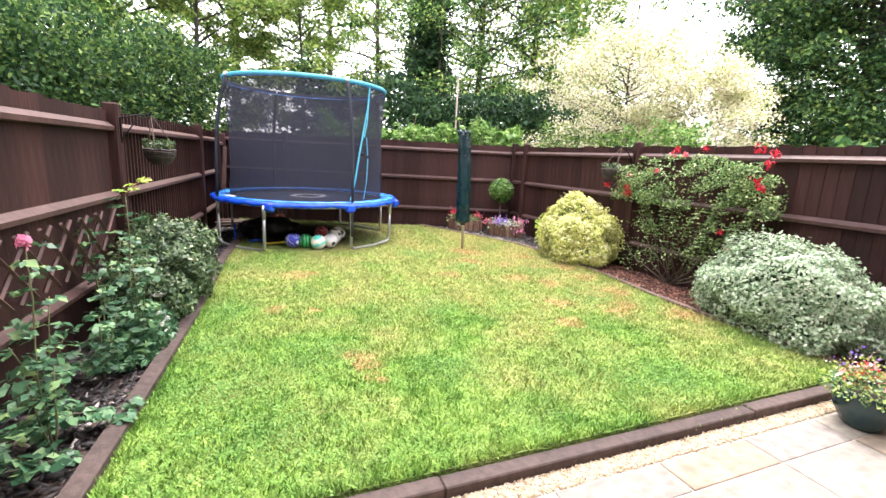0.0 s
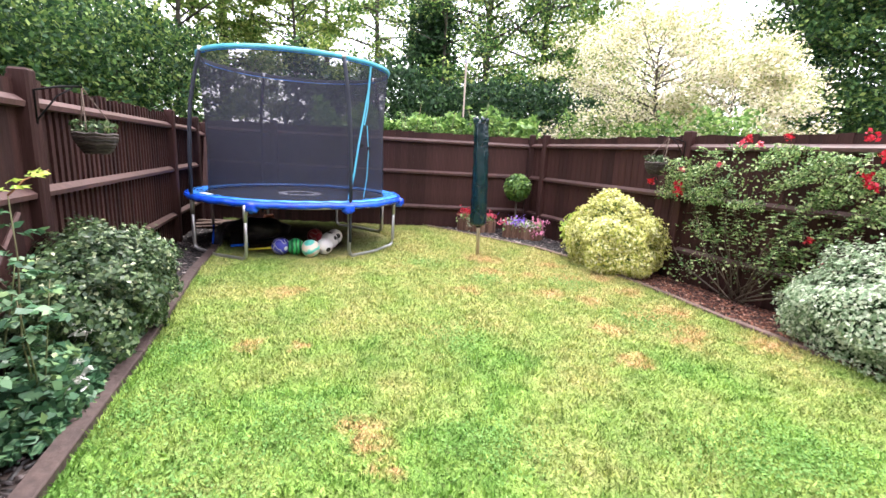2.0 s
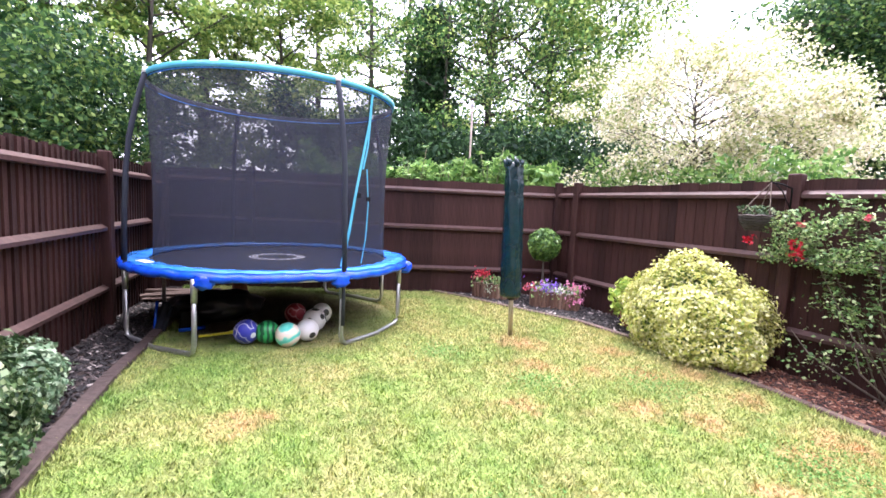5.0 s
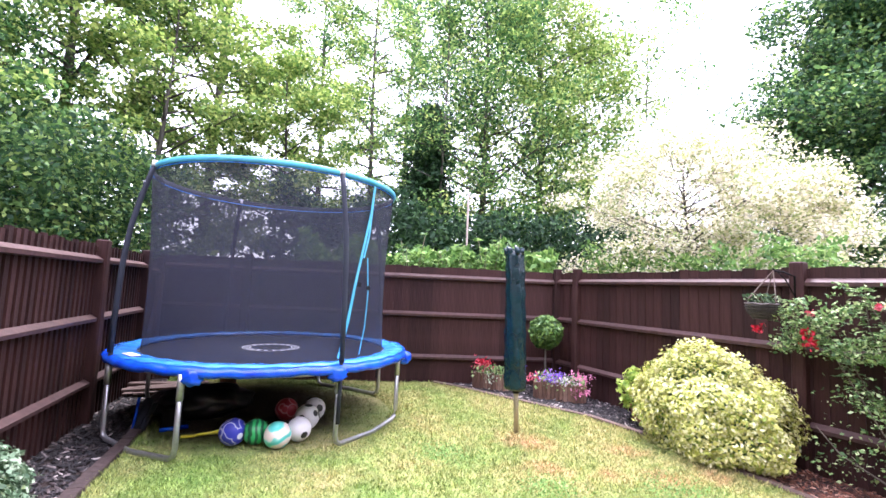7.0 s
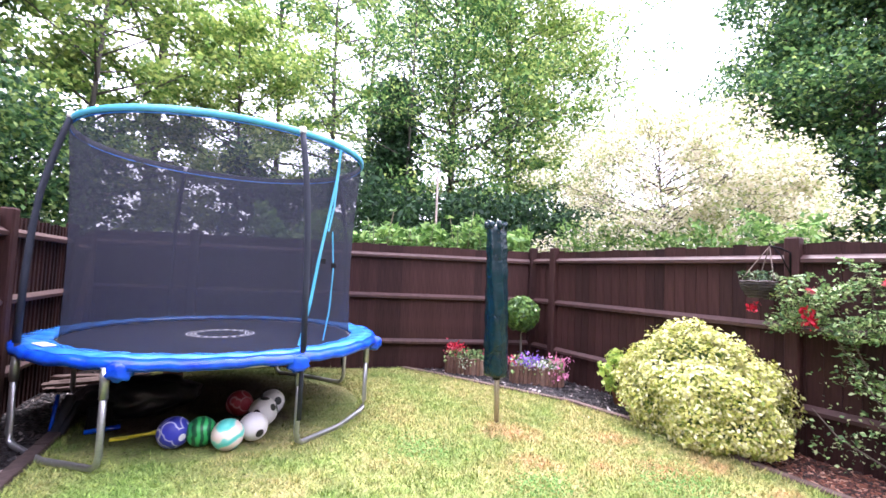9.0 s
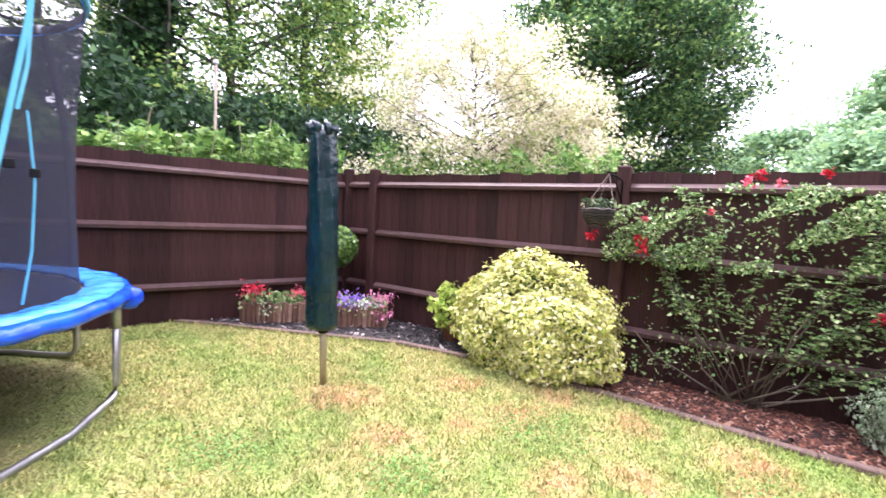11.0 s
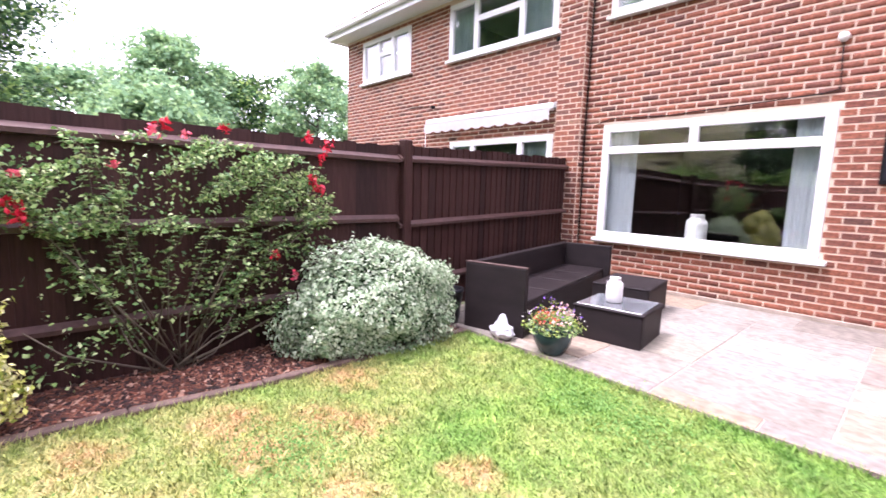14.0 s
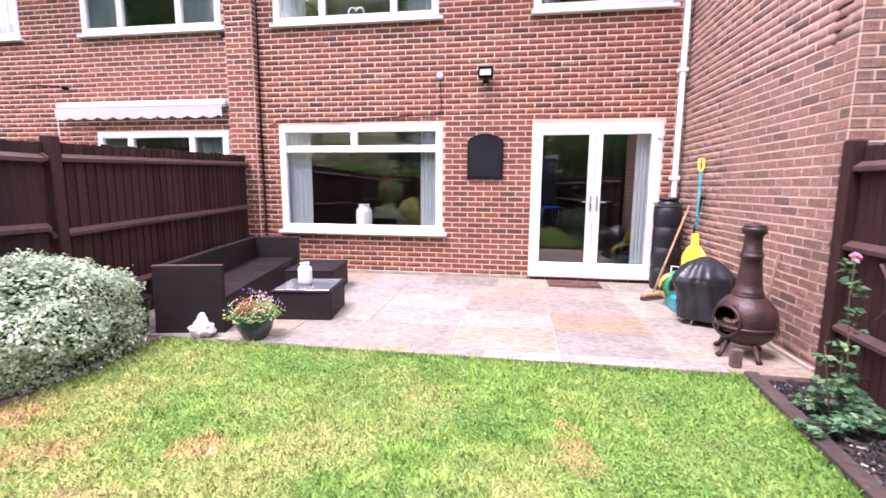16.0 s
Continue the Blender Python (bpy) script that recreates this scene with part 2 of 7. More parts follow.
M_matcloth = material("trampoline_mat", (0.012, 0.013, 0.018), (0.018, 0.019, 0.025), 0.75, 3, 200, 0.2, spec=0.15)
M_rattan = material("dark_rattan", (0.012, 0.008, 0.009), (0.019, 0.013, 0.014), 0.6, 3, 90, 0.5, stretch=(1, 1, 3), spec=0.25)
M_cover = material("dark_green_cover", (0.002, 0.016, 0.022), (0.004, 0.026, 0.033), 0.22, 5, 26, 1.0)
M_pole = material("pole_metal", (0.46, 0.40, 0.28), (0.38, 0.34, 0.26), 0.4, 4, 50, 0.1, metal=0.6)
M_iron = material("rusty_iron", (0.035, 0.024, 0.027), (0.085, 0.036, 0.030), 0.45, 5, 40, 0.4, metal=0.3)
M_bag = material("black_cover_plastic", (0.014, 0.016, 0.020), (0.024, 0.027, 0.033), 0.34, 6, 16, 1.0)
M_tabletop = material("smoked_table_glass", (0.13, 0.14, 0.15), (0.10, 0.11, 0.12), 0.12, 3, 30, 0.02, dark=0.95, spec=0.8)
M_butt = material("black_plastic", (0.010, 0.011, 0.014), (0.016, 0.017, 0.021), 0.38, 3, 40, 0.05)
M_yellow = material("yellow_plastic", (0.78, 0.72, 0.04), (0.72, 0.66, 0.05), 0.35, 4, 30, 0.05, dark=0.92)
M_teal = material("teal_plastic", (0.03, 0.33, 0.38), (0.03, 0.28, 0.33), 0.35, 4, 30, 0.05)
M_green = material("green_plastic", (0.02, 0.22, 0.10), (0.02, 0.3, 0.14), 0.4, 4, 30, 0.05)
M_hosey = material("yellow_hose", (0.70, 0.50, 0.10), (0.62, 0.42, 0.08), 0.4, 4, 30, 0.05)
M_wood = material("pale_wood", (0.46, 0.30, 0.16), (0.38, 0.24, 0.13), 0.6, 3, 25, 0.3, stretch=(1, 1, 0.2))
M_log = random_material("log_wood", [(0, (0.12, 0.06, 0.04)), (0.6, (0.21, 0.12, 0.08)), (1, (0.32, 0.21, 0.15))], 0.8, 20, 0.4)
M_terra = material("terracotta", (0.42, 0.16, 0.09), (0.34, 0.13, 0.08), 0.8, 5, 40, 0.2)
M_glaze = material("dark_green_glaze", (0.022, 0.05, 0.055), (0.03, 0.065, 0.065), 0.2, 5, 30, 0.05)
M_ceramic = material("white_ceramic", (0.82, 0.81, 0.80), (0.76, 0.75, 0.75), 0.4, 5, 30, 0.03, dark=0.95)
M_bagwhite = material("thin_white_plastic", (0.56, 0.57, 0.62), (0.66, 0.66, 0.70), 0.3, 14, 60, 0.3)
M_trunk = material("tree_bark", (0.10, 0.085, 0.065), (0.06, 0.055, 0.045), 0.9, 3, 20, 0.8, stretch=(1, 1, 0.3))
M_stem = material("green_stem", (0.12, 0.17, 0.06), (0.16, 0.12, 0.07), 0.7, 6, 30, 0.2)
M_cane = material("rose_cane", (0.13, 0.105, 0.07), (0.08, 0.062, 0.045), 0.7, 6, 30, 0.3)
M_wicker = random_material("dark_wicker", [(0, (0.02, 0.017, 0.015)), (1, (0.07, 0.055, 0.048))], 0.7, 40, 0.4)
M_cord = material("rope", (0.15, 0.11, 0.085), None, 0.8, 6, 60, 0.2)
M_red_tip = material("young_shoot", (0.30, 0.12, 0.06), None, 0.6, 6, 30, 0.2)
M_matting = material("coir_mat", (0.16, 0.07, 0.045), (0.08, 0.045, 0.035), 0.95, 12, 90, 0.8)
L = leafy
F_tree = L("leaf_mid", [(0, (0.025, 0.08, 0.03)), (0.45, (0.085, 0.20, 0.055)), (0.8, (0.27, 0.43, 0.11)), (1, (0.60, 0.70, 0.20))], through_light=0.45)
F_light = L("leaf_light", [(0, (0.07, 0.16, 0.035)), (0.5, (0.22, 0.34, 0.07)), (1, (0.50, 0.58, 0.16))], through_light=0.45)
# dark ivy green; also paints shade into inner leaves and undergrowth
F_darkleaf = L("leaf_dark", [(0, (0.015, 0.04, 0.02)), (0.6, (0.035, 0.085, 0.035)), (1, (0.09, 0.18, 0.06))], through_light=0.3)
F_beech = L("leaf_beech", [(0, (0.019, 0.051, 0.025)), (0.5, (0.051, 0.128, 0.043)), (0.85, (0.162, 0.281, 0.076)), (1, (0.340, 0.459, 0.128))], through_light=0.4)
# greens paled to put haze into the colour of the distant trees
F_far_haze = L("leaf_far_haze", [(0, (0.12, 0.22, 0.12)), (0.5, (0.20, 0.34, 0.17)), (1, (0.32, 0.46, 0.2))])
F_cream = L("leaf_cream", [(0, (0.20, 0.30, 0.10)), (0.25, (0.48, 0.52, 0.22)), (0.5, (0.78, 0.71, 0.50)), (1, (0.88, 0.83, 0.73))], through_light=0.45)
F_laurel = L("leaf_laurel", [(0, (0.05, 0.12, 0.03)), (0.5, (0.17, 0.33, 0.08)), (1, (0.40, 0.56, 0.17))], 0.4)
F_euon = L("leaf_golden", [(0, (0.16, 0.24, 0.035)), (0.25, (0.46, 0.50, 0.10)), (0.6, (0.72, 0.70, 0.24)), (1, (0.88, 0.86, 0.56))], 0.45, 0.25)
F_grey = L("leaf_silver", [(0, (0.14, 0.23, 0.12)), (0.25, (0.27, 0.39, 0.23)), (0.6, (0.48, 0.58, 0.41)), (1, (0.74, 0.79, 0.63))], 0.5, 0.35)
F_var = L("leaf_variegated", [(0, (0.017, 0.043, 0.017)), (0.5, (0.043, 0.085, 0.030)), (0.8, (0.102, 0.162, 0.060)), (0.94, (0.221, 0.281, 0.136)), (1, (0.468, 0.493, 0.323))], 0.45, 0.2)
F_sage = L("leaf_sage", [(0, (0.06, 0.12, 0.06)), (0.5, (0.17, 0.26, 0.15)), (1, (0.38, 0.47, 0.32))], 0.5, 0.3)
F_rose = L("leaf_rose", [(0, (0.052, 0.117, 0.037)), (0.45, (0.148, 0.264, 0.085)), (0.8, (0.317, 0.444, 0.158)), (1, (0.592, 0.656, 0.360))], 0.4, 0.25)
F_roseb = L("leaf_rose_blue", [(0, (0.025, 0.075, 0.038)), (0.5, (0.055, 0.14, 0.065)), (0.9, (0.13, 0.24, 0.11)), (1, (0.26, 0.38, 0.14))], 0.4, 0.2)
F_bay = L("leaf_bay", [(0, (0.03, 0.08, 0.02)), (0.5, (0.09, 0.19, 0.04)), (1, (0.24, 0.38, 0.09))], 0.35, 0.2)
F_lime = L("leaf_lime", [(0, (0.18, 0.32, 0.05)), (0.6, (0.42, 0.54, 0.10)), (1, (0.60, 0.68, 0.18))], 0.5, 0.35)
P_red = L("petal_red", [(0, (0.42, 0.005, 0.02)), (0.7, (0.56, 0.015, 0.04)), (1, (0.62, 0.06, 0.10))], 0.6, 0.15)
P_pink = L("petal_pink", [(0, (0.75, 0.2, 0.38)), (1, (0.85, 0.42, 0.6))], 0.6, 0.3)
P_coral = L("petal_coral", [(0, (0.6, 0.05, 0.10)), (1, (0.7, 0.2, 0.24))], 0.6, 0.3)
P_orange = L("petal_orange", [(0, (0.62, 0.10, 0.04)), (1, (0.78, 0.26, 0.14))], 0.6, 0.3)
P_peach = L("petal_peach", [(0, (0.72, 0.34, 0.36)), (1, (0.84, 0.58, 0.55))], 0.6, 0.3)
P_violet = L("petal_violet", [(0, (0.2, 0.08, 0.62)), (0.6, (0.36, 0.2, 0.8)), (1, (0.55, 0.3, 0.75))], 0.6, 0.3)
P_white = L("petal_white", [(0, (0.75, 0.75, 0.7)), (1, (0.85, 0.84, 0.8))], 0.6, 0.3)

M_glass = bpy.data.materials.new("window_glass")
M_glass.use_nodes = True
_p = M_glass.node_tree.nodes["Principled BSDF"]
_nt = M_glass.node_tree
_nt.nodes.remove(_p)
_tr, _gl, _mx, _lw = (_nt.nodes.new(k) for k in ("ShaderNodeBsdfTransparent", "ShaderNodeBsdfGlossy", "ShaderNodeMixShader", "ShaderNodeLayerWeight"))
_tr.inputs[0].default_value = (0.93, 0.96, 0.95, 1)
_gl.inputs["Roughness"].default_value = 0.0
_lw.inputs[0].default_value = 0.5
_pw, _ma = _nt.nodes.new("ShaderNodeMath"), _nt.nodes.new("ShaderNodeMath")
_pw.operation, _pw.inputs[1].default_value = "POWER", 5.0
_ma.operation, _ma.inputs[1].default_value, _ma.inputs[2].default_value = "MULTIPLY_ADD", 0.88, 0.12
_nt.links.new(_lw.outputs["Facing"], _pw.inputs[0])
_nt.links.new(_pw.outputs[0], _ma.inputs[0])
_nt.links.new(_ma.outputs[0], _mx.inputs[0])
_nt.links.new(_tr.outputs[0], _mx.inputs[1])
_nt.links.new(_gl.outputs[0], _mx.inputs[2])
_nt.links.new(_mx.outputs[0], _nt.nodes["Material Output"].inputs[0])

M_net = bpy.data.materials.new("mesh_netting")
M_net.use_nodes = True
_nt = M_net.node_tree
_p = _nt.nodes["Principled BSDF"]
_p.inputs["Base Color"].default_value, _p.inputs["Roughness"].default_value = (0.036, 0.038, 0.054, 1), 0.9
_p.inputs["Specular IOR Level"].default_value = 0.1
_tr, _mx = _nt.nodes.new("ShaderNodeBsdfTransparent"), _nt.nodes.new("ShaderNodeMixShader")
_mx.inputs[0].default_value = 0.66
_nt.links.new(_tr.outputs[0], _mx.inputs[1])
_nt.links.new(_p.outputs[0], _mx.inputs[2])
_nt.links.new(_mx.outputs[0], _nt.nodes["Material Output"].inputs[0])

# ---- mesh helpers ----
def part(name, bm, mat, parent=None, label="", smooth=False):
    me = bpy.data.meshes.new(name)
    if smooth:
        for f in bm.faces:
            f.smooth = True
    bm.to_mesh(me)
    bm.free()
    me.materials.append(mat)
    ob = new(name, me)
    if parent:
        ob.parent = parent
    if label:
        tagged(ob, label)
    return ob

def thing(name, at, label, category, group="", rz=0):
    e = new(name)
    e.matrix_world = pose(*at, 0, 0, rz)
    return tagged(e, label, category, group)

def soup(name, verts, faces, mat, parent=None, smooth=False):
    me = bpy.data.meshes.new(name)
    verts, faces = np.asarray(verts, dtype=np.float32), np.asarray(faces, dtype=np.int32)
    n, k = faces.shape
    me.vertices.add(len(verts)), me.loops.add(n * k), me.polygons.add(n)
    me.vertices.foreach_set("co", verts.ravel())
    me.loops.foreach_set("vertex_index", faces.ravel())
    me.polygons.foreach_set("loop_start", np.arange(0, n * k, k, dtype=np.int32))
    me.polygons.foreach_set("loop_total", np.full(n, k, dtype=np.int32))
    me.update(calc_edges=True)
    me.materials.append(mat)
    ob = new(name, me)
    if parent:
        ob.parent = parent
    return ob

def box(bm, x0, y0, z0, x1, y1, z1, bevel=0.0):
    vs = [bm.verts.new(v) for v in ((x0, y0, z0), (x1, y0, z0), (x1, y1, z0), (x0, y1, z0), (x0, y0, z1), (x1, y0, z1), (x1, y1, z1), (x0, y1, z1))]
    fs = [bm.faces.new([vs[i] for i in q]) for q in ((3, 2, 1, 0), (4, 5, 6, 7), (0, 1, 5, 4), (1, 2, 6, 5), (2, 3, 7, 6), (3, 0, 4, 7))]
    if bevel:
        es = list({e for f in fs for e in f.edges})
        bmesh.ops.bevel(bm, geom=es, offset=bevel, segments=1, affect="EDGES")
    return vs

def boxm(x0, y0, z0, x1, y1, z1, bevel=0.0):
    bm = bmesh.new()
    box(bm, x0, y0, z0, x1, y1, z1, bevel)
    return bm

def tube(bm, pts, radii, sides=8, close=True, loop=False):
    pts = [Vector(p) for p in pts]
    if isinstance(radii, (int, float)):
        radii = [radii] * len(pts)
    rings, up = [], Vector((0.13, 0.27, 0.95)).normalized()
    n = len(pts)
    for i, (p, r) in enumerate(zip(pts, radii)):
        if loop:
            d = pts[(i + 1) % n] - pts[i - 1]
        else:
            d = pts[min(i + 1, n - 1)] - pts[max(i - 1, 0)]
        d.normalize()
        a = d.cross(up)
        if a.length < 0.05:
            a = d.cross(Vector((1, 0, 0)))
        a.normalize()
        b = d.cross(a)
        rings.append([bm.verts.new(p + (a * math.cos(t) + b * math.sin(t)) * r) for t in [2 * math.pi * k / sides for k in range(sides)]])
    for i in range(n if loop else n - 1):
        A, B = rings[i], rings[(i + 1) % n]
        for k in range(sides):
            bm.faces.new((A[k], A[(k + 1) % sides], B[(k + 1) % sides], B[k]))
    if close and not loop:
        bm.faces.new(rings[0][::-1])
        bm.faces.new(rings[-1])
    return bm

def lathe(bm, profile, sides=24, centre=(0, 0, 0), warp=None, caps=True):
    """Turns (radius, height) about the vertical axis; closes the ends that reach the axis."""
    rings = []
    for r, z in profile:
        ring = []
        for k in range(sides):
            a = 2 * math.pi * k / sides
            rr = r * (warp(a, z) if warp else 1)
            ring.append(bm.verts.new((centre[0] + rr * math.cos(a), centre[1] + rr * math.sin(a), centre[2] + z)))
        rings.append(ring)
    for A, B in zip(rings, rings[1:]):
        for k in range(sides):
            bm.faces.new((A[k], A[(k + 1) % sides], B[(k + 1) % sides], B[k]))
    if caps:
        bm.faces.new(rings[0][::-1])
        bm.faces.new(rings[-1])
    return bm

rng = np.random.default_rng(7)

def leaves(name, centres, size, mat, parent=None, normals=None, long=1.6, spread=1.0, droop=0.0, kind=""):
    """One mesh of small folded leaves, four corners each, at the centres."""
    c = np.asarray(centres, dtype=float)
    n = len(c)
    s = size * rng.uniform(0.6, 1.3, (n, 1))
    nrm = rng.normal(size=(n, 3)) * spread + (normals if normals is not None else np.array([0, 0, 0.6]))
    nrm /= np.linalg.norm(nrm, axis=1, keepdims=True) + 1e-9
    a = np.cross(nrm, rng.normal(size=(n, 3)))
    a /= np.linalg.norm(a, axis=1, keepdims=True) + 1e-9
    a[:, 2] -= droop
    b = np.cross(nrm, a)
    v = np.empty((n, 4, 3))
    v[:, 0] = c - a * s * long / 2
    v[:, 1] = c + b * s / 2 + nrm * s * 0.15
    v[:, 2] = c + a * s * long / 2
    v[:, 3] = c - b * s / 2 + nrm * s * 0.15
    ob = soup(name, v.reshape(-1, 3), np.arange(n * 4).reshape(n, 4), mat, parent)
    if kind:
        tagged(ob, kind=kind)
    return ob

# ---- ground, patio, lawn, beds ----
PATIO = -0.06
g = bmesh.new()
gx = [-400, -60, -12, -3.2, 3.6, 12, 60, 400]
gy = [-400, -60, -12, 0.0, 11.5, 20, 60, 400]
gv = [[g.verts.new((x, y, -0.14)) for y in gy] for x in gx]
for i in range(7):
    for j in range(7):
        g.faces.new((gv[i][j], gv[i + 1][j], gv[i + 1][j + 1], gv[i][j + 1]))
ground = tagged(part("ground", g, M_ground), kind="structure")

LEFT_EDGE = [(-2.36, 3.36), (-2.29, 4.18), (-2.18, 5.54), (-2.09, 7.44), (-2.0, 8.3), (-1.95, 8.9)]
RIGHT_EDGE = [(2.05, 3.36), (2.04, 4.4), (2.05, 5.05), (2.13, 5.7), (2.16, 6.5), (2.17, 7.2), (2.08, 7.9), (1.74, 8.65), (1.42, 9.35), (1.15, 9.82)]

def left_x(y):
    return -2.95 + 0.086 * (y - 3.05)

def far_y(x):
    return 9.3 + 0.34 * (2.71 - x)

def flat(name, outline, z, mat, depth=0.08):
    bm = bmesh.new()
    top = [bm.verts.new((x, y, z)) for x, y in outline]
    low = [bm.verts.new((x, y, z - depth)) for x, y in outline]
    bm.faces.new(top)
    n = len(top)
    for i in range(n):
        bm.faces.new((low[i], low[(i + 1) % n], top[(i + 1) % n], top[i]))
    bmesh.ops.recalc_face_normals(bm, faces=bm.faces)
    return tagged(part(name, bm, mat), kind="structure")

LAWN = LEFT_EDGE + [(-2.02, 10.85), (1.1, 9.83)] + RIGHT_EDGE[::-1][1:]
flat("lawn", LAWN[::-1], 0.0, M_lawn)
flat("flower_bed_left", [(-2.94, 3.35), (-2.43, 3.35)] + [(x - 0.06, y) for x, y in LEFT_EDGE[1:]] + [(-2.05, 10.85), (-2.31, 10.95)], -0.01, M_soil)
flat("flower_bed_right", [(x + 0.06, y) for x, y in RIGHT_EDGE] + [(1.15, 9.84), (2.74, 9.3), (2.74, 3.35)], -0.01, M_soil)
flat("patio_base", [(-2.95, 0), (3.2, 0), (3.0, 1.9), (2.72, 3.27), (-2.95, 3.27)], PATIO - 0.006, M_joint)

def inside(poly, p):
    x, y = p[:, 0], p[:, 1]
    r = np.zeros(len(p), bool)
    for (x0, y0), (x1, y1) in zip(poly, poly[1:] + poly[:1]):
        hit = ((y0 > y) != (y1 > y)) & (x < (x1 - x0) * (y - y0) / (y1 - y0 + 1e-12) + x0)
        r ^= hit
    return r

def scatter(poly, n):
    a = np.array(poly)
    p = rng.uniform(a.min(0), a.max(0), (n, 2))
    return p[inside(poly, p)]

def grass():
    p = scatter(LAWN, 380000)
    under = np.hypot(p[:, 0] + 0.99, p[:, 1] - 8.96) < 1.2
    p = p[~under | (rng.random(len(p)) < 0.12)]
    n = len(p)
    h = rng.uniform(0.008, 0.030, n) * (1 + 0.35 * np.sin(p[:, 0] * 23 + 3 * np.sin(p[:, 1] * 9)) * np.sin(p[:, 1] * 19 + 2 * np.sin(p[:, 0] * 11)))
    a, w = rng.uniform(0, 2 * np.pi, n), rng.uniform(0.0025, 0.006, n)
    lean = rng.normal(0, 0.016, (n, 2))
    v = np.empty((n, 3, 3))
    v[:, 0] = np.c_[p[:, 0] - np.cos(a) * w, p[:, 1] - np.sin(a) * w, np.full(n, -0.002)]
    v[:, 1] = np.c_[p[:, 0] + np.cos(a) * w, p[:, 1] + np.sin(a) * w, np.full(n, -0.002)]
    v[:, 2] = np.c_[p + lean, h]
    tagged(soup("grass", v.reshape(-1, 3), np.arange(n * 3).reshape(n, 3), M_grass), "short mown grass, green near the house and straw-dry farther out", "grass", kind="stuff")

grass()

def chips(name, poly, n, size, mat, label, z=-0.01, thick=0.25, holes=None):
    p = scatter(poly, n)
    if holes is not None:
        p = p[holes(p)]
    n = len(p)
    a = rng.uniform(0, 2 * np.pi, n)
    L_, W = size * rng.uniform(0.7, 2.3, n), size * rng.uniform(0.2, 0.55, n)
    u = np.c_[np.cos(a), np.sin(a), rng.normal(0, 0.3, n)] * (L_ / 2)[:, None]
    w = np.c_[-np.sin(a), np.cos(a), rng.normal(0, 0.3, n)] * (W / 2)[:, None]
    c = np.c_[p, z + rng.uniform(0, size * 0.5, n)]
    t = np.c_[np.zeros(n), np.zeros(n), size * thick * np.ones(n)]
    v = np.stack([c - u - w, c + u - w * 0.7, c + u * 0.8 + w, c - u * 0.9 + w, c - u * 0.8 - w * 0.8 + t, c + u * 0.9 - w * 0.5 + t, c + u * 0.7 + w * 0.8 + t, c - u * 0.7 + w * 0.8 + t], 1)
    q = np.array([(4, 5, 6, 7), (0, 1, 5, 4), (1, 2, 6, 5), (2, 3, 7, 6), (3, 0, 4, 7)])
    f = (np.arange(n)[:, None, None] * 8 + q[None]).reshape(-1, 4)
    return tagged(soup(name, v.reshape(-1, 3), f, mat), label, "mulch", kind="stuff")

BED_L = [(-2.90, 3.38), (-2.43, 3.38), (-2.36, 4.18), (-2.25, 5.54), (-2.16, 7.44), (-2.07, 8.3), (-2.02, 8.9), (-2.05, 10.6), (-2.29, 10.6)] 
chips("slate_mulch", BED_L, 9000, 0.035, M_slate, "dark slate and bark chips covering the narrow flower bed along the fence")
chips("slate_mulch", [(x + 0.07, y) for x, y in RIGHT_EDGE[4:]] + [(1.2, 9.78), (2.7, 9.25), (2.68, 6.5)], 9000, 0.04, M_slate, "dark slate chips covering the bed in the far corner")
chips("bark_mulch", [(x + 0.07, y) for x, y in RIGHT_EDGE[:5]] + [(2.68, 6.5), (2.66, 3.45)], 12000, 0.035, M_bark, "reddish brown bark chips covering the bed under the climbing rose")
chips("gravel", [(-2.2, 3.16), (-2.2, 3.265), (2.6, 3.265), (2.6, 3.19)], 9000, 0.016, M_gravel, "pale yellow gravel strip between paving and timber edge", PATIO - 0.01, 0.5)

def edging(name, pts, width, top, bottom, mat, label, piece=1.2):
    """Timber boards set on edge along a line, butted end to end."""
    holder = tagged(new(name), label, "edging", kind="structure")
    pts = [Vector((x, y, 0)) for x, y in pts]
    for i, (a, b) in enumerate(zip(pts, pts[1:])):
        k = max(1, round((b - a).length / piece))
        for j in range(k):
            p, q = a.lerp(b, j / k), a.lerp(b, (j + 1) / k)
            d = (q - p).normalized()
            bm = boxm(0, -width / 2, bottom, (q - p).length - 0.004, width / 2, top + random.uniform(-0.006, 0.004), 0.006)
            ob = part("timber", bm, mat, holder)
            ob.matrix_world = Matrix.Translation(p) @ Matrix.Rotation(math.atan2(d.y, d.x), 4, "Z")
    return holder

edging("timber_edge_left", LEFT_EDGE, 0.085, 0.045, -0.1, M_sleeper, "weathered brown timber edge along the lawn", 1.4)
edging("timber_edge_right", RIGHT_EDGE, 0.06, 0.03, -0.1, M_edging, "grey brown timber board edging in a curve round the bed", 1.3)
edging("timber_edge_patio", [(-2.9, 3.31), (2.72, 3.31)], 0.08, -0.008, -0.13, M_sleeper, "dark brown timber sleeper along the patio", 1.9)

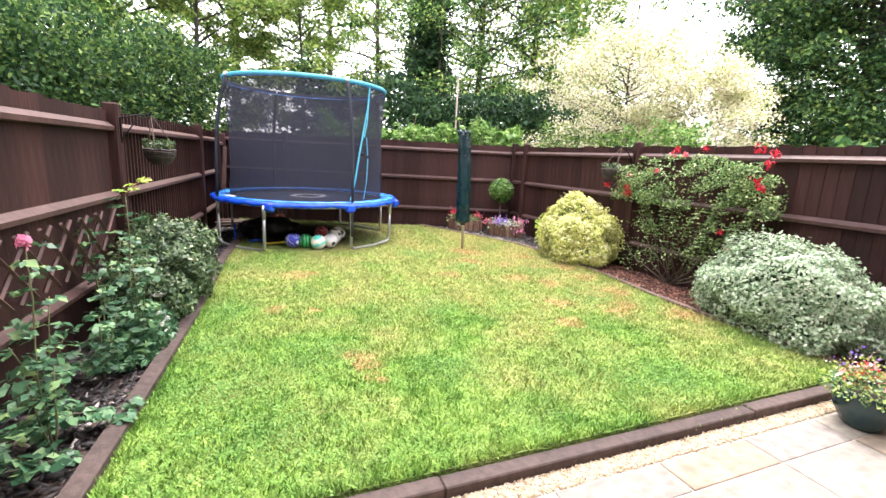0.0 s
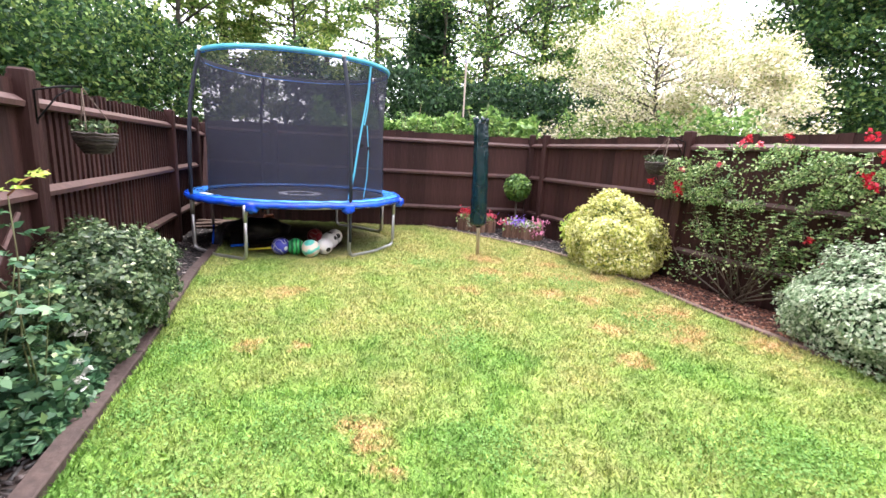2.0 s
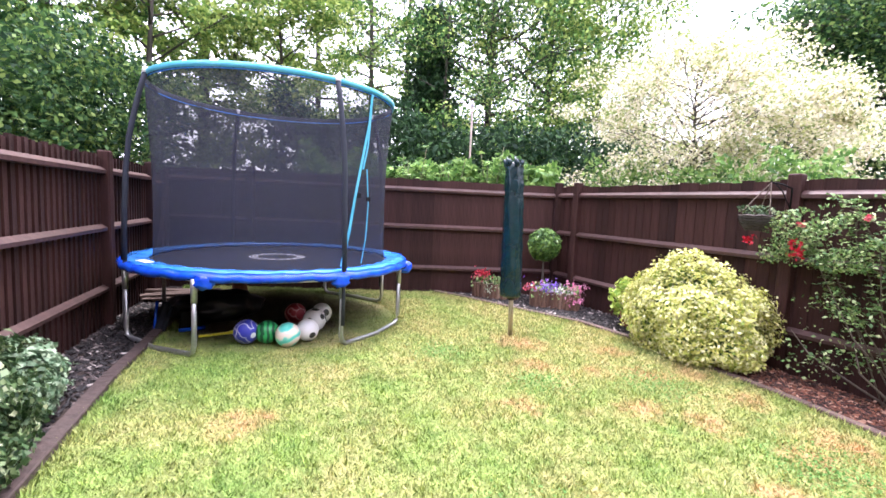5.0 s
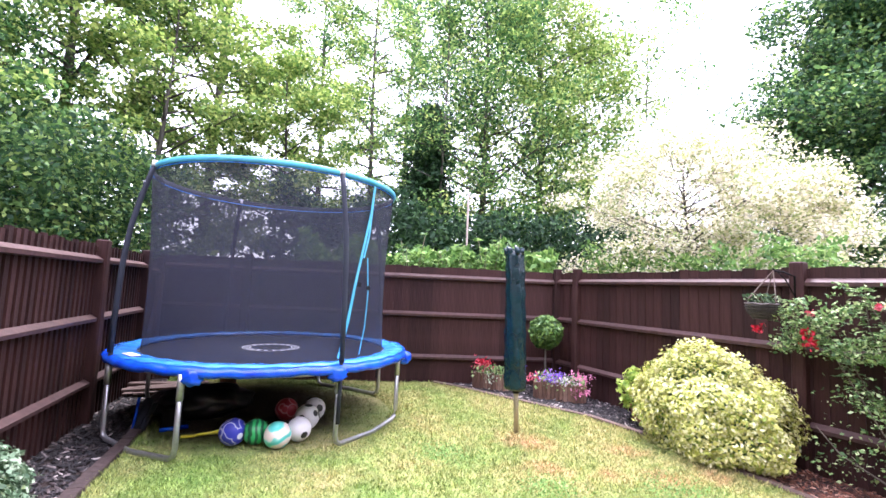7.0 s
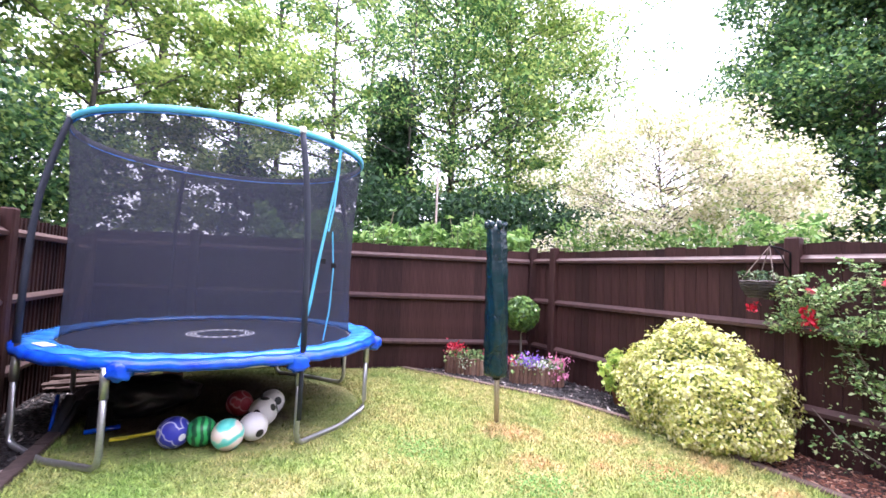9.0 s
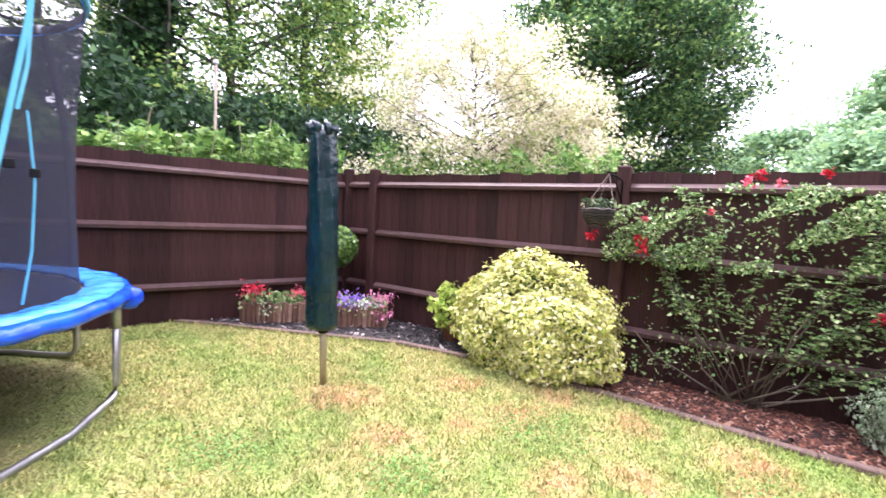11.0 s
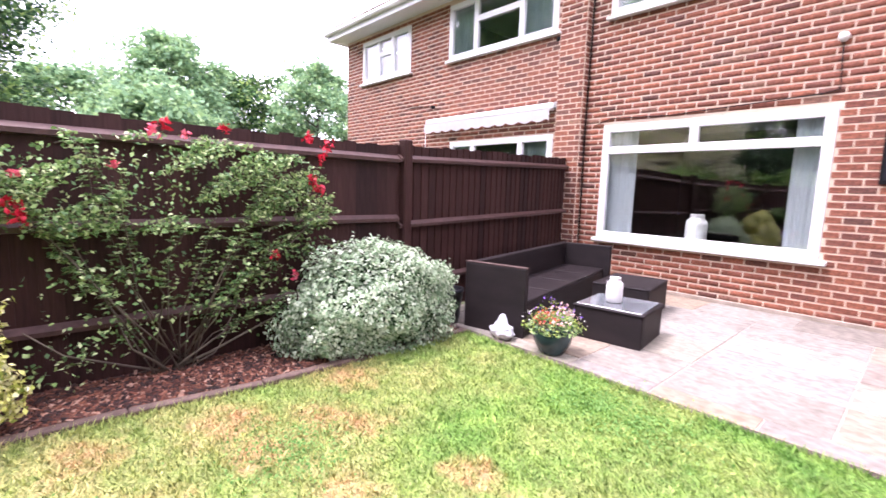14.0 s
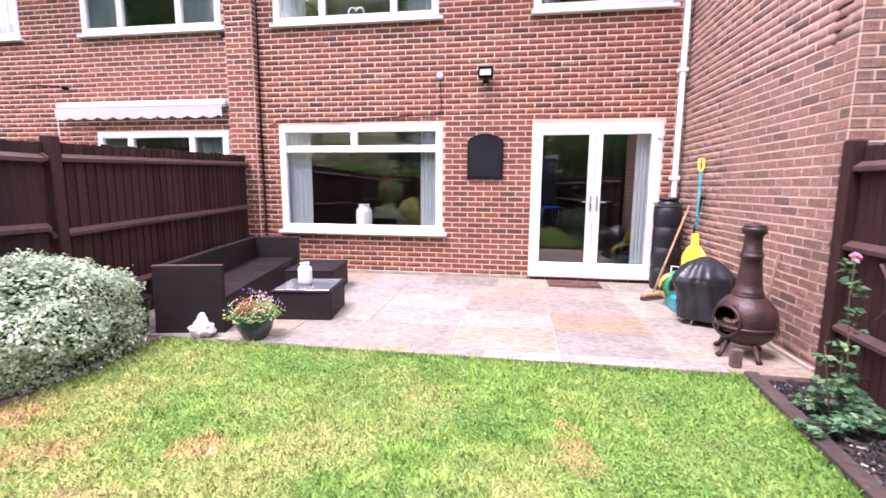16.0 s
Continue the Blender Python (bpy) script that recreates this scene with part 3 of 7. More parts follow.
def paving():
    holder = tagged(new("patio_paving"), "pink and buff sandstone slabs, uneven and weathered", "paving", kind="structure")
    r = random.Random(5)
    u = 0.295
    nx, ny = 21, 11
    x0, y0 = -2.94, 0.02
    used = [[False] * ny for _ in range(nx)]
    shapes = [(3, 2), (2, 2), (2, 1), (2, 1), (1, 2), (2, 2), (1, 1), (2, 1)]
    cuts = []
    for j in range(ny):
        for i in range(nx):
            if used[i][j]:
                continue
            r.shuffle(shapes)
            for w, h in sorted(shapes, key=lambda s: -s[0] * s[1] + r.random() * 4):
                if i + w <= nx and j + h <= ny and not any(used[a][b] for a in range(i, i + w) for b in range(j, j + h)):
                    break
            else:
                w, h = 1, 1
            for a in range(i, i + w):
                for b in range(j, j + h):
                    used[a][b] = True
            cuts.append((x0 + i * u, y0 + j * u, x0 + (i + w) * u, min(y0 + (j + h) * u, 3.165)))
    for xa, ya, xb, yb in cuts:
        if yb - ya < 0.05:
            continue
        lim = 3.18 - 0.13 * ya
        xb = min(xb, lim)
        if xb - xa < 0.05:
            continue
        bm = bmesh.new()
        m, z = 0.0035, PATIO + r.uniform(-0.002, 0.003)
        vs = box(bm, xa + m, ya + m, PATIO - 0.03, xb - m, yb - m, z, 0.004)
        part("slab", bm, M_slab, holder)

paving()
cm = bmesh.new()
for x0, x1 in ((-2.94, -2.72), (-0.98, 3.04)):
    vs = box(cm, x0, 0.0, PATIO - 0.03, x1, 0.045, -0.012, 0.006)
box(cm, -2.945, 0.05, PATIO - 0.03, -2.91, 3.04, -0.03, 0.006)
tagged(part("cement_fillet", cm, M_cement), kind="structure")

# ---- brick walls ----
BL, BH = 0.2265, 0.0757

def cells(length, height, openings):
    xs = sorted({0, length, *[v for o in openings for v in (o[0], o[2])]})
    zs = sorted({0, height, *[v for o in openings for v in (o[1], o[3])]})
    for i in range(len(xs) - 1):
        for j in range(len(zs) - 1):
            cx, cz = (xs[i] + xs[i + 1]) / 2, (zs[j] + zs[j + 1]) / 2
            if not any(a < cx < c and b < cz < d for a, b, c, d in openings):
                yield xs[i], zs[j], xs[i + 1], zs[j + 1]

brick_meshes = {}

def brick_mesh(w, mat):
    key = (round(w, 3), mat.name)
    if key not in brick_meshes:
        bm = bmesh.new()
        h, d, c = BH - 0.0155, 0.006, 0.003
        back = [bm.verts.new(v) for v in ((0, 0, 0), (w, 0, 0), (w, 0, h), (0, 0, h))]
        front = [bm.verts.new(v) for v in ((c, -d, c), (w - c, -d, c), (w - c, -d, h - c), (c, -d, h - c))]
        bm.faces.new(front)
        for k in range(4):
            bm.faces.new((back[k], back[(k + 1) % 4], front[(k + 1) % 4], front[k]))
        me = bpy.data.meshes.new("brick")
        bm.to_mesh(me), bm.free()
        me.materials.append(mat)
        brick_meshes[key] = me
    return brick_meshes[key]

late = []

def brick_wall(name, m, length, height, openings, mat, near, label, thick=0.26, base=-0.1, shift=0.0):
    """A wall in its own frame: along x, up z, its face looking to -y. near: the stretch whose bricks are parts."""
    bm = bmesh.new()
    for x0, z0, x1, z1 in cells(length, height - base, [(a, b - base, c, d - base) for a, b, c, d in openings]):
        box(bm, x0, 0, z0 + base, x1, thick, z1 + base)
    wall = tagged(part(name, bm, M_mortar), label, "wall", kind="structure")
    wall.matrix_world = m
    late.append((wall, length, height, openings, mat, near, base, shift))
    return wall

def lay_bricks(wall, length, height, openings, mat, near, base, shift):
    verts, faces, placed = [], [], 0
    rows = int((height - base) / BH)
    for j in range(rows):
        z = base + j * BH
        x = -BL / 2 * (j % 2) - shift
        while x < length:
            a, b = max(x, 0), min(x + BL, length)
            spans = [(a, b)]
            for o in openings:
                if o[1] < z + BH - 0.012 and z + 0.005 < o[3]:
                    spans = [s for p, q in spans for s in ((p, min(q, o[0])), (max(p, o[2]), q)) if s[1] - s[0] > 0.03]
            for p, q in spans:
                w = q - p - 0.0135
                if w < 0.025:
                    continue
                if near and near[0] < p < near[2] and near[1] < z < near[3] and placed < 300:
                    ob = bpy.data.objects.new("brick", brick_mesh(w, mat))
                    scene.collection.objects.link(ob)
                    ob.parent = wall
                    ob.location = (p + 0.005, 0.001, z + 0.006)
                    placed += 1
                else:
                    me = brick_mesh(w, mat)
                    k = len(verts)
                    verts += [(v.co.x + p + 0.005, v.co.y + 0.001, v.co.z + z + 0.006) for v in me.vertices]
                    faces += [tuple(k + i for i in f.vertices) for f in me.polygons]
            x += BL
    if faces:
        ob = soup("bricks", verts, faces, mat, wall)
        tagged(ob, kind="stuff")

TOP = 4.64
# seen from the garden; x of the wall's frame runs from the east end to the west
face = lambda x, y, rz: pose(x, y, 0, 0, 0, rz)
WIN = (0.26, 0.57, 2.76, 2.13)
DOOR = (-2.70, 0.02, -1.0, 2.11)
UP1 = (0.33, 3.56, 2.78, 4.58)
UP2 = (-2.70, 3.56, -0.96, 4.58)
N_DOWN = (3.60, 0.6, 5.92, 2.08)
N_B = (3.62, 3.56, 6.02, 4.55)
N_A = (7.18, 3.56, 9.0, 4.50)

def flip(o, x_end):
    return (x_end - o[2], o[1], x_end - o[0], o[3])

wall_house = brick_wall("wall_house", face(3.06, 0, 180), 6.01, TOP, [flip(o, 3.06) for o in (WIN, DOOR, UP1, UP2)], M_brick, (2.3, 0.0, 4.1, 2.2), "red brick rear wall of the house with pale mortar joints")
wall_neighbour = brick_wall("wall_neighbour", face(9.7, 0, 180), 6.22, TOP, [flip(o, 9.7) for o in (N_DOWN, N_B, N_A)], M_brick, (3.7, 2.6, 6.2, 3.6), "red brick rear wall of the neighbouring house")
wall_pier = brick_wall("wall_pier", face(3.48, 0.13, 180), 0.42, TOP, [], M_brick, (-1, 0, 3, 3.5), "narrow brick pier between the two houses", 0.4)
brick_wall("wall_pier_side", face(3.06, 0.13, 90), 0.13, TOP, [], M_brick, None, "side of the brick pier", 0.05, shift=0.1).matrix_world = face(3.062, 0.13, -90)
wall_side = brick_wall("wall_side", face(-2.95, 0, 90), 3.05, 5.4, [], M_brick_side, (1.2, 0.0, 3.0, 2.2), "paler brick side wall of the adjoining extension", 0.24)
brick_wall("wall_side_end", face(-2.95, 3.05, 180), 3.0, 5.4, [], M_brick_side, (-1, 1.4, 1.2, 3.0), "brick end wall of the adjoining extension")
bm = bmesh.new()
box(bm, 9.44, -8, -0.1, 9.70, -0.262, TOP)
box(bm, -6.0, -8, -0.1, 9.70, -7.75, TOP)
box(bm, -6.2, -8, -0.1, -5.95, 3.05, 5.4)
tagged(part("wall_outer", bm, M_mortar), kind="structure")

# plain rooms behind the windows, their dimness put into dark walls and floors
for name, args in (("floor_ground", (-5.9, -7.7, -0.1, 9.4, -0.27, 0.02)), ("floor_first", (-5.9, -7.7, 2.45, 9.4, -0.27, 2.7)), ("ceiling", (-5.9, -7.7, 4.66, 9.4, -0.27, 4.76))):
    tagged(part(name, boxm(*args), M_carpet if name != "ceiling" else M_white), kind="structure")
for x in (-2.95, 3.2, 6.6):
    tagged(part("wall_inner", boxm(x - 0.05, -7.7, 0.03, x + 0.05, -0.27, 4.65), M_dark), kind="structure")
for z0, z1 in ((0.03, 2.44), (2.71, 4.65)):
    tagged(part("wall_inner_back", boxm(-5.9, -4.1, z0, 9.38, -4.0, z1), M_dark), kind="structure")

# eaves and roof
def roof():
    holder = thing("roof", (0, 0, 0), "brown tiled roof with a white eaves board", "roof")
    tagged(holder, kind="structure")
    part("soffit", boxm(-2.95, -0.3, TOP, 9.88, 0.42, TOP + 0.03), M_white, holder)
    part("fascia", boxm(-2.95, 0.42, TOP - 0.03, 9.88, 0.45, TOP + 0.17), M_white, holder)
    part("bargeboard", boxm(9.88, -0.3, TOP - 0.02, 9.91, 0.45, TOP + 0.17), M_white, holder)
    gut = bmesh.new()
    tube(gut, [(-2.95, 0.5, TOP + 0.12), (9.93, 0.5, TOP + 0.12)], 0.055, 10)
    part("gutter", gut, M_white, holder)
    bm = bmesh.new()
    for k in range(18):
        y, z = 0.5 - k * 0.25, TOP + 0.18 + k * 0.17
        box(bm, -6.0, y - 0.3, z, 9.96, y, z + 0.04)
    part("roof_tiles", bm, M_roof, holder)
    part("roof_tiles", boxm(-6.2, -0.2, 5.4, -2.9, 3.2, 5.48), M_roof, holder)

roof()

# ---- windows and doors ----
def frame_ring(bm, x0, z0, x1, z1, t, y0, y1, b=0.006):
    box(bm, x0, y0, z0, x0 + t, y1, z1, b)
    box(bm, x1 - t, y0, z0, x1, y1, z1, b)
    box(bm, x0 + t + 0.001, y0, z0, x1 - t - 0.001, y1, z0 + t, b)
    box(bm, x0 + t + 0.001, y0, z1 - t, x1 - t - 0.001, y1, z1, b)

def pane(holder, x0, z0, x1, z1, y):
    p = part("pane", boxm(x0, y - 0.012, z0, x1, y + 0.012, z1), M_glass, holder)
    p.visible_shadow = False

def window(o, splits, label, sill=True, curtain=True, vase=None):
    """splits: list of sashes (x0, z0, x1, z1), each in fractions of the opening."""
    x0, z0, x1, z1 = o
    h = tagged(new("window"), label, "window", kind="structure")
    bm = bmesh.new()
    frame_ring(bm, x0 + 0.002, z0 + 0.002, x1 - 0.002, z1 - 0.002, 0.055, -0.07, 0.012)
    part("window_frame", bm, M_white, h)
    if sill:
        part("window_sill", boxm(x0 - 0.07, -0.02, z0 - 0.045, x1 + 0.03, 0.085, z0 + 0.001, 0.008), M_white, h)
    W, H = x1 - x0, z1 - z0
    for a, b, c, d in splits:
        s = (x0 + 0.05 + (W - 0.1) * a, z0 + 0.05 + (H - 0.1) * b, x0 + 0.05 + (W - 0.1) * c, z0 + 0.05 + (H - 0.1) * d)
        bm = bmesh.new()
        frame_ring(bm, s[0], s[1], s[2], s[3], 0.05, -0.05, 0.02)
        part("sash", bm, M_white, h)
        pane(h, s[0] + 0.045, s[1] + 0.045, s[2] - 0.045, s[3] - 0.045, -0.02)
    return h

def curtains(o, width, label, z_low=None, sides=(1, 1), width_b=None, cloth=None):
    x0, z0, x1, z1 = o
    for on, a, b in ((sides[0], x0 + 0.06, x0 + 0.06 + width), (sides[1], x1 - 0.06 - (width_b or width), x1 - 0.06)):
        if not on:
            continue
        bm = bmesh.new()
        n = 40
        rows = []
        for z in (z1, (z_low if z_low is not None else z0) ):
            rows.append([bm.verts.new((a + (b - a) * i / n, -0.092 + 0.007 * math.sin(i * 0.8) + 0.003 * math.sin(i * 2.1 + z), z)) for i in range(n + 1)])
        for i in range(n):
            bm.faces.new((rows[0][i], rows[0][i + 1], rows[1][i + 1], rows[1][i]))
        bmesh.ops.solidify(bm, geom=bm.faces[:], thickness=0.004)
        tagged(part("curtain", bm, cloth or M_curtain), label, "curtain", "curtains")

window(WIN, [(0, 0, 1, 0.80), (0, 0.80, 0.53, 1), (0.53, 0.80, 1, 1)], "white framed picture window with two top lights over a large pane")
curtains(WIN, 0.28, "pale blue grey curtain at the side of the living room window", 0.35, width_b=0.40)
window(UP1, [(0, 0, 0.25, 1), (0.25, 0, 0.7, 1), (0.7, 0, 1, 1)], "white framed upstairs window in three parts")
window(UP2, [(0, 0, 0.3, 1), (0.3, 0, 1, 1)], "white framed upstairs window with a narrow side sash")
window(N_DOWN, [(0, 0, 0.26, 1), (0.26, 0, 0.75, 1), (0.75, 0, 1, 1)], "neighbour's white framed ground floor window under the awning")
window(N_B, [(0, 0, 0.28, 1), (0.28, 0, 0.72, 0.62), (0.28, 0.62, 0.72, 1), (0.72, 0, 1, 1)], "neighbour's white upstairs window in four parts")
window(N_A, [(0, 0, 0.33, 1), (0.33, 0, 0.64, 0.6), (0.33, 0.6, 0.64, 1), (0.64, 0, 1, 1)], "neighbour's small white upstairs window")
curtains(UP1, 0.4, "pale grey green net curtain in the upstairs window", cloth=M_voile)
curtains(UP2, 0.3, "pale grey green net curtain in the upstairs window", cloth=M_voile)
curtains(N_B, 0.62, "pale grey green net curtain in the neighbour's upstairs window", cloth=M_voile)
curtains(N_A, 0.5, "pale grey green net curtain in the neighbour's upstairs window", cloth=M_voile)
curtains(N_DOWN, 0.55, "pale grey green net curtain in the neighbour's ground floor window", cloth=M_voile)

def french_doors():
    x0, z0, x1, z1 = DOOR
    h = tagged(new("door_1"), "closed white french doors with full glass panes", "door", kind="structure")
    bm = bmesh.new()
    frame_ring(bm, x0 + 0.002, z0 + 0.002, x1 - 0.002, z1 - 0.002, 0.06, -0.07, 0.012)
    part("door_frame", bm, M_white, h)
    part("threshold", boxm(x0, -0.02, z0 - 0.03, x1, 0.07, z0 + 0.03, 0.006), M_white, h)
    mid = (x0 + x1) / 2
    for a, b, hand in ((x0 + 0.055, mid - 0.003, 1), (mid + 0.003, x1 - 0.055, -1)):
        leaf = new("door_leaf")
        leaf.parent = h
        bm = bmesh.new()
        t = 0.085
        box(bm, a, -0.055, z0 + 0.03, a + t, 0.022, z1 - 0.056, 0.005)
        box(bm, b - t, -0.055, z0 + 0.03, b, 0.022, z1 - 0.056, 0.005)
        box(bm, a + t + 0.001, -0.055, z0 + 0.03, b - t - 0.001, 0.022, z0 + 0.17, 0.005)
        box(bm, a + t + 0.001, -0.055, z1 - 0.15, b - t - 0.001, 0.022, z1 - 0.056, 0.005)
        part("stile", bm, M_white, leaf)
        pane(leaf, a + t - 0.005, z0 + 0.165, b - t + 0.005, z1 - 0.145, -0.015)
        hx = b - 0.04 if hand > 0 else a + 0.04
        bm = boxm(hx - 0.014, 0.022, 0.92, hx + 0.014, 0.032, 1.14, 0.004)
        tube(bm, [(hx, 0.03, 1.05), (hx, 0.07, 1.05), (hx - hand * 0.11, 0.07, 1.05)], 0.009, 8)
        part("door_handle", bm, M_steel, leaf, "chrome lever handle")
        ex = a if hand > 0 else b
        for z in (0.3, 1.05, 1.9):
            part("hinge", boxm(ex - 0.03, 0.02, z, ex + 0.03, 0.034, z + 0.06, 0.004), M_white, leaf)

french_doors()
curtains(DOOR, 0.25, "pale blue grey curtain behind the french doors", 0.03, (1, 0))

# ---- fences ----
def fence(name, a, b, bays, z_top, label, first_rail=(1.44, 0.92, 0.34), z_top_b=None, board=0.105, post_w=0.10, post_over=0.05, base=-0.05, overlap=(-0.004, -0.011), plain_from=None):
    """A close-boarded fence from a to b: boards behind, posts and three rails in front, towards the garden on its left."""
    h = tagged(new(name), label, "fence", kind="structure")
    a, b = Vector((*a, 0)), Vector((*b, 0))
    d = (b - a).normalized()
    h.matrix_world = Matrix.Translation(a) @ Matrix.Rotation(math.atan2(d.y, d.x), 4, "Z")
    length = (b - a).length
    z_top_b = z_top_b or z_top
    r = random.Random(name)
    shared = []
    for k in range(8):
        bm = bmesh.new()
        w = board
        e0, e1 = overlap if k < 4 else (-0.004, -0.007)
        vs = [(0, e0, base), (w, e1, base), (w, -0.03, base), (0, -0.03, base)]
        lo = [bm.verts.new(v) for v in vs]
        hi = [bm.verts.new((v[0], v[1], z_top + (k % 4 - 1.5) * 0.007)) for v in vs]
        bm.faces.new(hi), bm.faces.new(lo[::-1])
        for i in range(4):
            bm.faces.new((lo[i], lo[(i + 1) % 4], hi[(i + 1) % 4], hi[i]))
        bmesh.ops.recalc_face_normals(bm, faces=bm.faces)
        me = bpy.data.meshes.new("board")
        bm.to_mesh(me), bm.free()
        me.materials.append(M_fence)
        shared.append(me)
    n = int(length / board)
    for i in range(n):
        x = i * length / n
        ob = bpy.data.objects.new("board", r.choice(shared[4:] if plain_from and x > plain_from else shared[:4]))
        scene.collection.objects.link(ob)
        ob.parent = h
        ob.location = (x, 0, 0)
        ob.scale = (length / n / board * 0.999, 1, 1 + (z_top_b / z_top - 1) * x / length)
    posts = [0] + list(bays) + [length]
    rise = lambda x: 1 + (z_top_b / z_top - 1) * x / length
    for p, q in zip(posts, posts[1:]):
        for z in first_rail:
            bm = bmesh.new()
            x0, x1 = p + (post_w / 2 if p else 0) + 0.002, q - (post_w / 2 if q < length else 0) - 0.002
            prof = [(0.001, -0.038), (0.042, -0.032), (0.046, -0.004), (0.001, 0.028)]
            A = [bm.verts.new((x0, y, z * rise(p) + dz)) for y, dz in prof]
            B = [bm.verts.new((x1, y, z * rise(q) + dz)) for y, dz in prof]
            for i in range(4):
                bm.faces.new((A[i], A[(i + 1) % 4], B[(i + 1) % 4], B[i]))
            bm.faces.new(A[::-1]), bm.faces.new(B)
            bmesh.ops.recalc_face_normals(bm, faces=bm.faces)
            part("rail", bm, M_rail, h)
    for p in bays:
        bm = boxm(p - post_w / 2, -0.03, base - 0.05, p + post_w / 2, 0.065, z_top * rise(p) + post_over, 0.012)
        part("post", bm, M_fence, h)
    return h

# the garden lies to the left of each run
fence("fence_right", (2.755, 3.57), (2.765, 9.36), [2.70, 5.29], 1.55, "dark brown stained close boarded fence with three pale worn rails")
fence("fence_right_house", (3.24, 0.14), (2.755, 3.57), [3.38], 1.69, "dark brown close boarded fence beside the patio", (1.57, 0.93, 0.33), 1.56, overlap=(-0.014, -0.003))
fence("fence_far", (2.80, 9.28), (-2.28, far_y(-2.28) + 0.02), [0.04, 4.25], 1.56, "dark brown close boarded fence at the bottom of the garden", (1.43, 0.92, 0.35))
LA, LB = Vector((left_x(10.35), 10.35)), Vector((left_x(3.07), 3.07))
fence("fence_left", LA, LB, [0.05, 1.40, 4.38, 7.2], 1.51, "dark brown close boarded fence with worn rails", (1.39, 0.89, 0.35), None, 0.082, overlap=(-0.018, -0.002), plain_from=4.38)
fence("gate_run", (left_x(10.95), 10.95), (left_x(10.38), 10.38), [0.05], 1.46, "dark brown boarded garden gate", (1.34, 0.4))
br = bmesh.new()
tube(br, [(left_x(10.45) + 0.07, 10.45, 0.5), (left_x(10.82) + 0.07, 10.82, 1.28)], 0.035, 4)
tagged(part("gate_brace", br, M_rail), "worn diagonal brace across the garden gate", "gate brace", kind="structure")

# ---- trampoline ----
def trampoline():
    h = thing("trampoline", (-0.99, 8.91, 0), "round trampoline with blue padding and dark safety net", "trampoline")
    c = lambda a, r, z: (r * math.cos(radians(a)), r * math.sin(radians(a)), z)
    for a, a2, ra, rb in ((-158, -119.5, 1.29, 1.31), (-70, -27, 1.25, 1.25), (17, 59, 1.27, 1.27), (107, 149, 1.27, 1.27)):
        leg = new("leg")
        leg.parent = h
        bm = bmesh.new()
        p, q = Vector(c(a, ra, 0)), Vector(c(a2, rb, 0))
        m = (p + q) / 2
        up = Vector((0, 0, 1))
        pts = [p + up * 0.58, p + up * 0.1, p.lerp(q, 0.02) + up * 0.05, p.lerp(q, 0.07) + up * 0.025, p.lerp(m * 1.03, 0.6) + up * 0.022, m * 1.04 + up * 0.022,
               q.lerp(p, 0.07) + up * 0.025, q.lerp(p, 0.02) + up * 0.05, q + up * 0.1, q + up * 0.58]
        tube(bm, pts, 0.019, 10)
        part("tube", bm, M_steel, leg, "galvanised leg tube bent into a wide foot", True)
        for v in (p, q):
            part("socket", tube(bmesh.new(), [v + up * 0.42, v + up * 0.6], 0.024, 10), M_steel, leg, smooth=True)
    bm = bmesh.new()
    tube(bm, [c(k * 10, 1.26, 0.59) for k in range(36)], 0.02, 8, loop=True)
    part("frame", bm, M_steel, h, "round galvanised steel frame", True)
    bm = bmesh.new()
    lathe(bm, [(0.001, 0.612), (1.10, 0.612), (1.10, 0.618), (0.001, 0.618)], 64)
    part("jumping_mat", bm, M_matcloth, h, "taut black woven jumping surface")
    bm = bmesh.new()
    for k in range(72):
        a = k * 5
        tube(bm, [c(a, 1.08, 0.612), c(a, 1.25, 0.6)], 0.008, 4)
    tagged(part("springs", bm, M_steel, h, "small coil springs under the padding"), kind="stuff")
    # padding
    n = 144
    bm = bmesh.new()
    rows = []
    prof = [(1.085, 0.628), (1.10, 0.648), (1.2, 0.656), (1.28, 0.650), (1.315, 0.635), (1.325, 0.61), (1.318, 0.583), (1.31, 0.584), (1.31, 0.60), (1.27, 0.635), (1.1, 0.63)]
    for r, z in prof:
        ring = []
        for k in range(n):
            a = 2 * math.pi * k / n
            sag = 0.012 * math.sin(8 * a + 0.6) + 0.010 * math.sin(21 * a + 2 * math.sin(3 * a)) + 0.008 * math.sin(47 * a + 1)
            skirt = max(0.0, min(1.0, (r - 1.27) / 0.04)) if z < 0.655 else 0
            ring.append(bm.verts.new(((r + sag * skirt * 0.5) * math.cos(a), (r + sag * skirt * 0.5) * math.sin(a), z + sag * skirt * (1.3 if z < 0.58 else 0.4) + 0.004 * math.sin(30 * a + r * 20))))
        rows.append(ring)
    co = [[v.co.copy() for v in ring] for ring in rows]
    bm.free()
    def band(index, name, mat, label, parent):
        b2 = bmesh.new()
        rr = [[b2.verts.new(v) for v in co[i]] for i in index]
        for A, B in zip(rr, rr[1:] + rr[:1]):
            for k in range(n):
                b2.faces.new((A[k], A[(k + 1) % n], B[(k + 1) % n], B[k]))
        bmesh.ops.recalc_face_normals(b2, faces=b2.faces)
        return part(name, b2, mat, parent, label, True)
    # the top's lighter blue paints in its sheen; the skirt keeps deep blue
    pad = band([0, 1, 2, 3, 9, 10], "padding", M_pad, "glossy creased vinyl padding ring, sheen put into its lighter blue", h)
    band([3, 4, 5, 6, 7, 8, 9], "skirt", M_blue, "deep blue hanging skirt of the padding", pad)
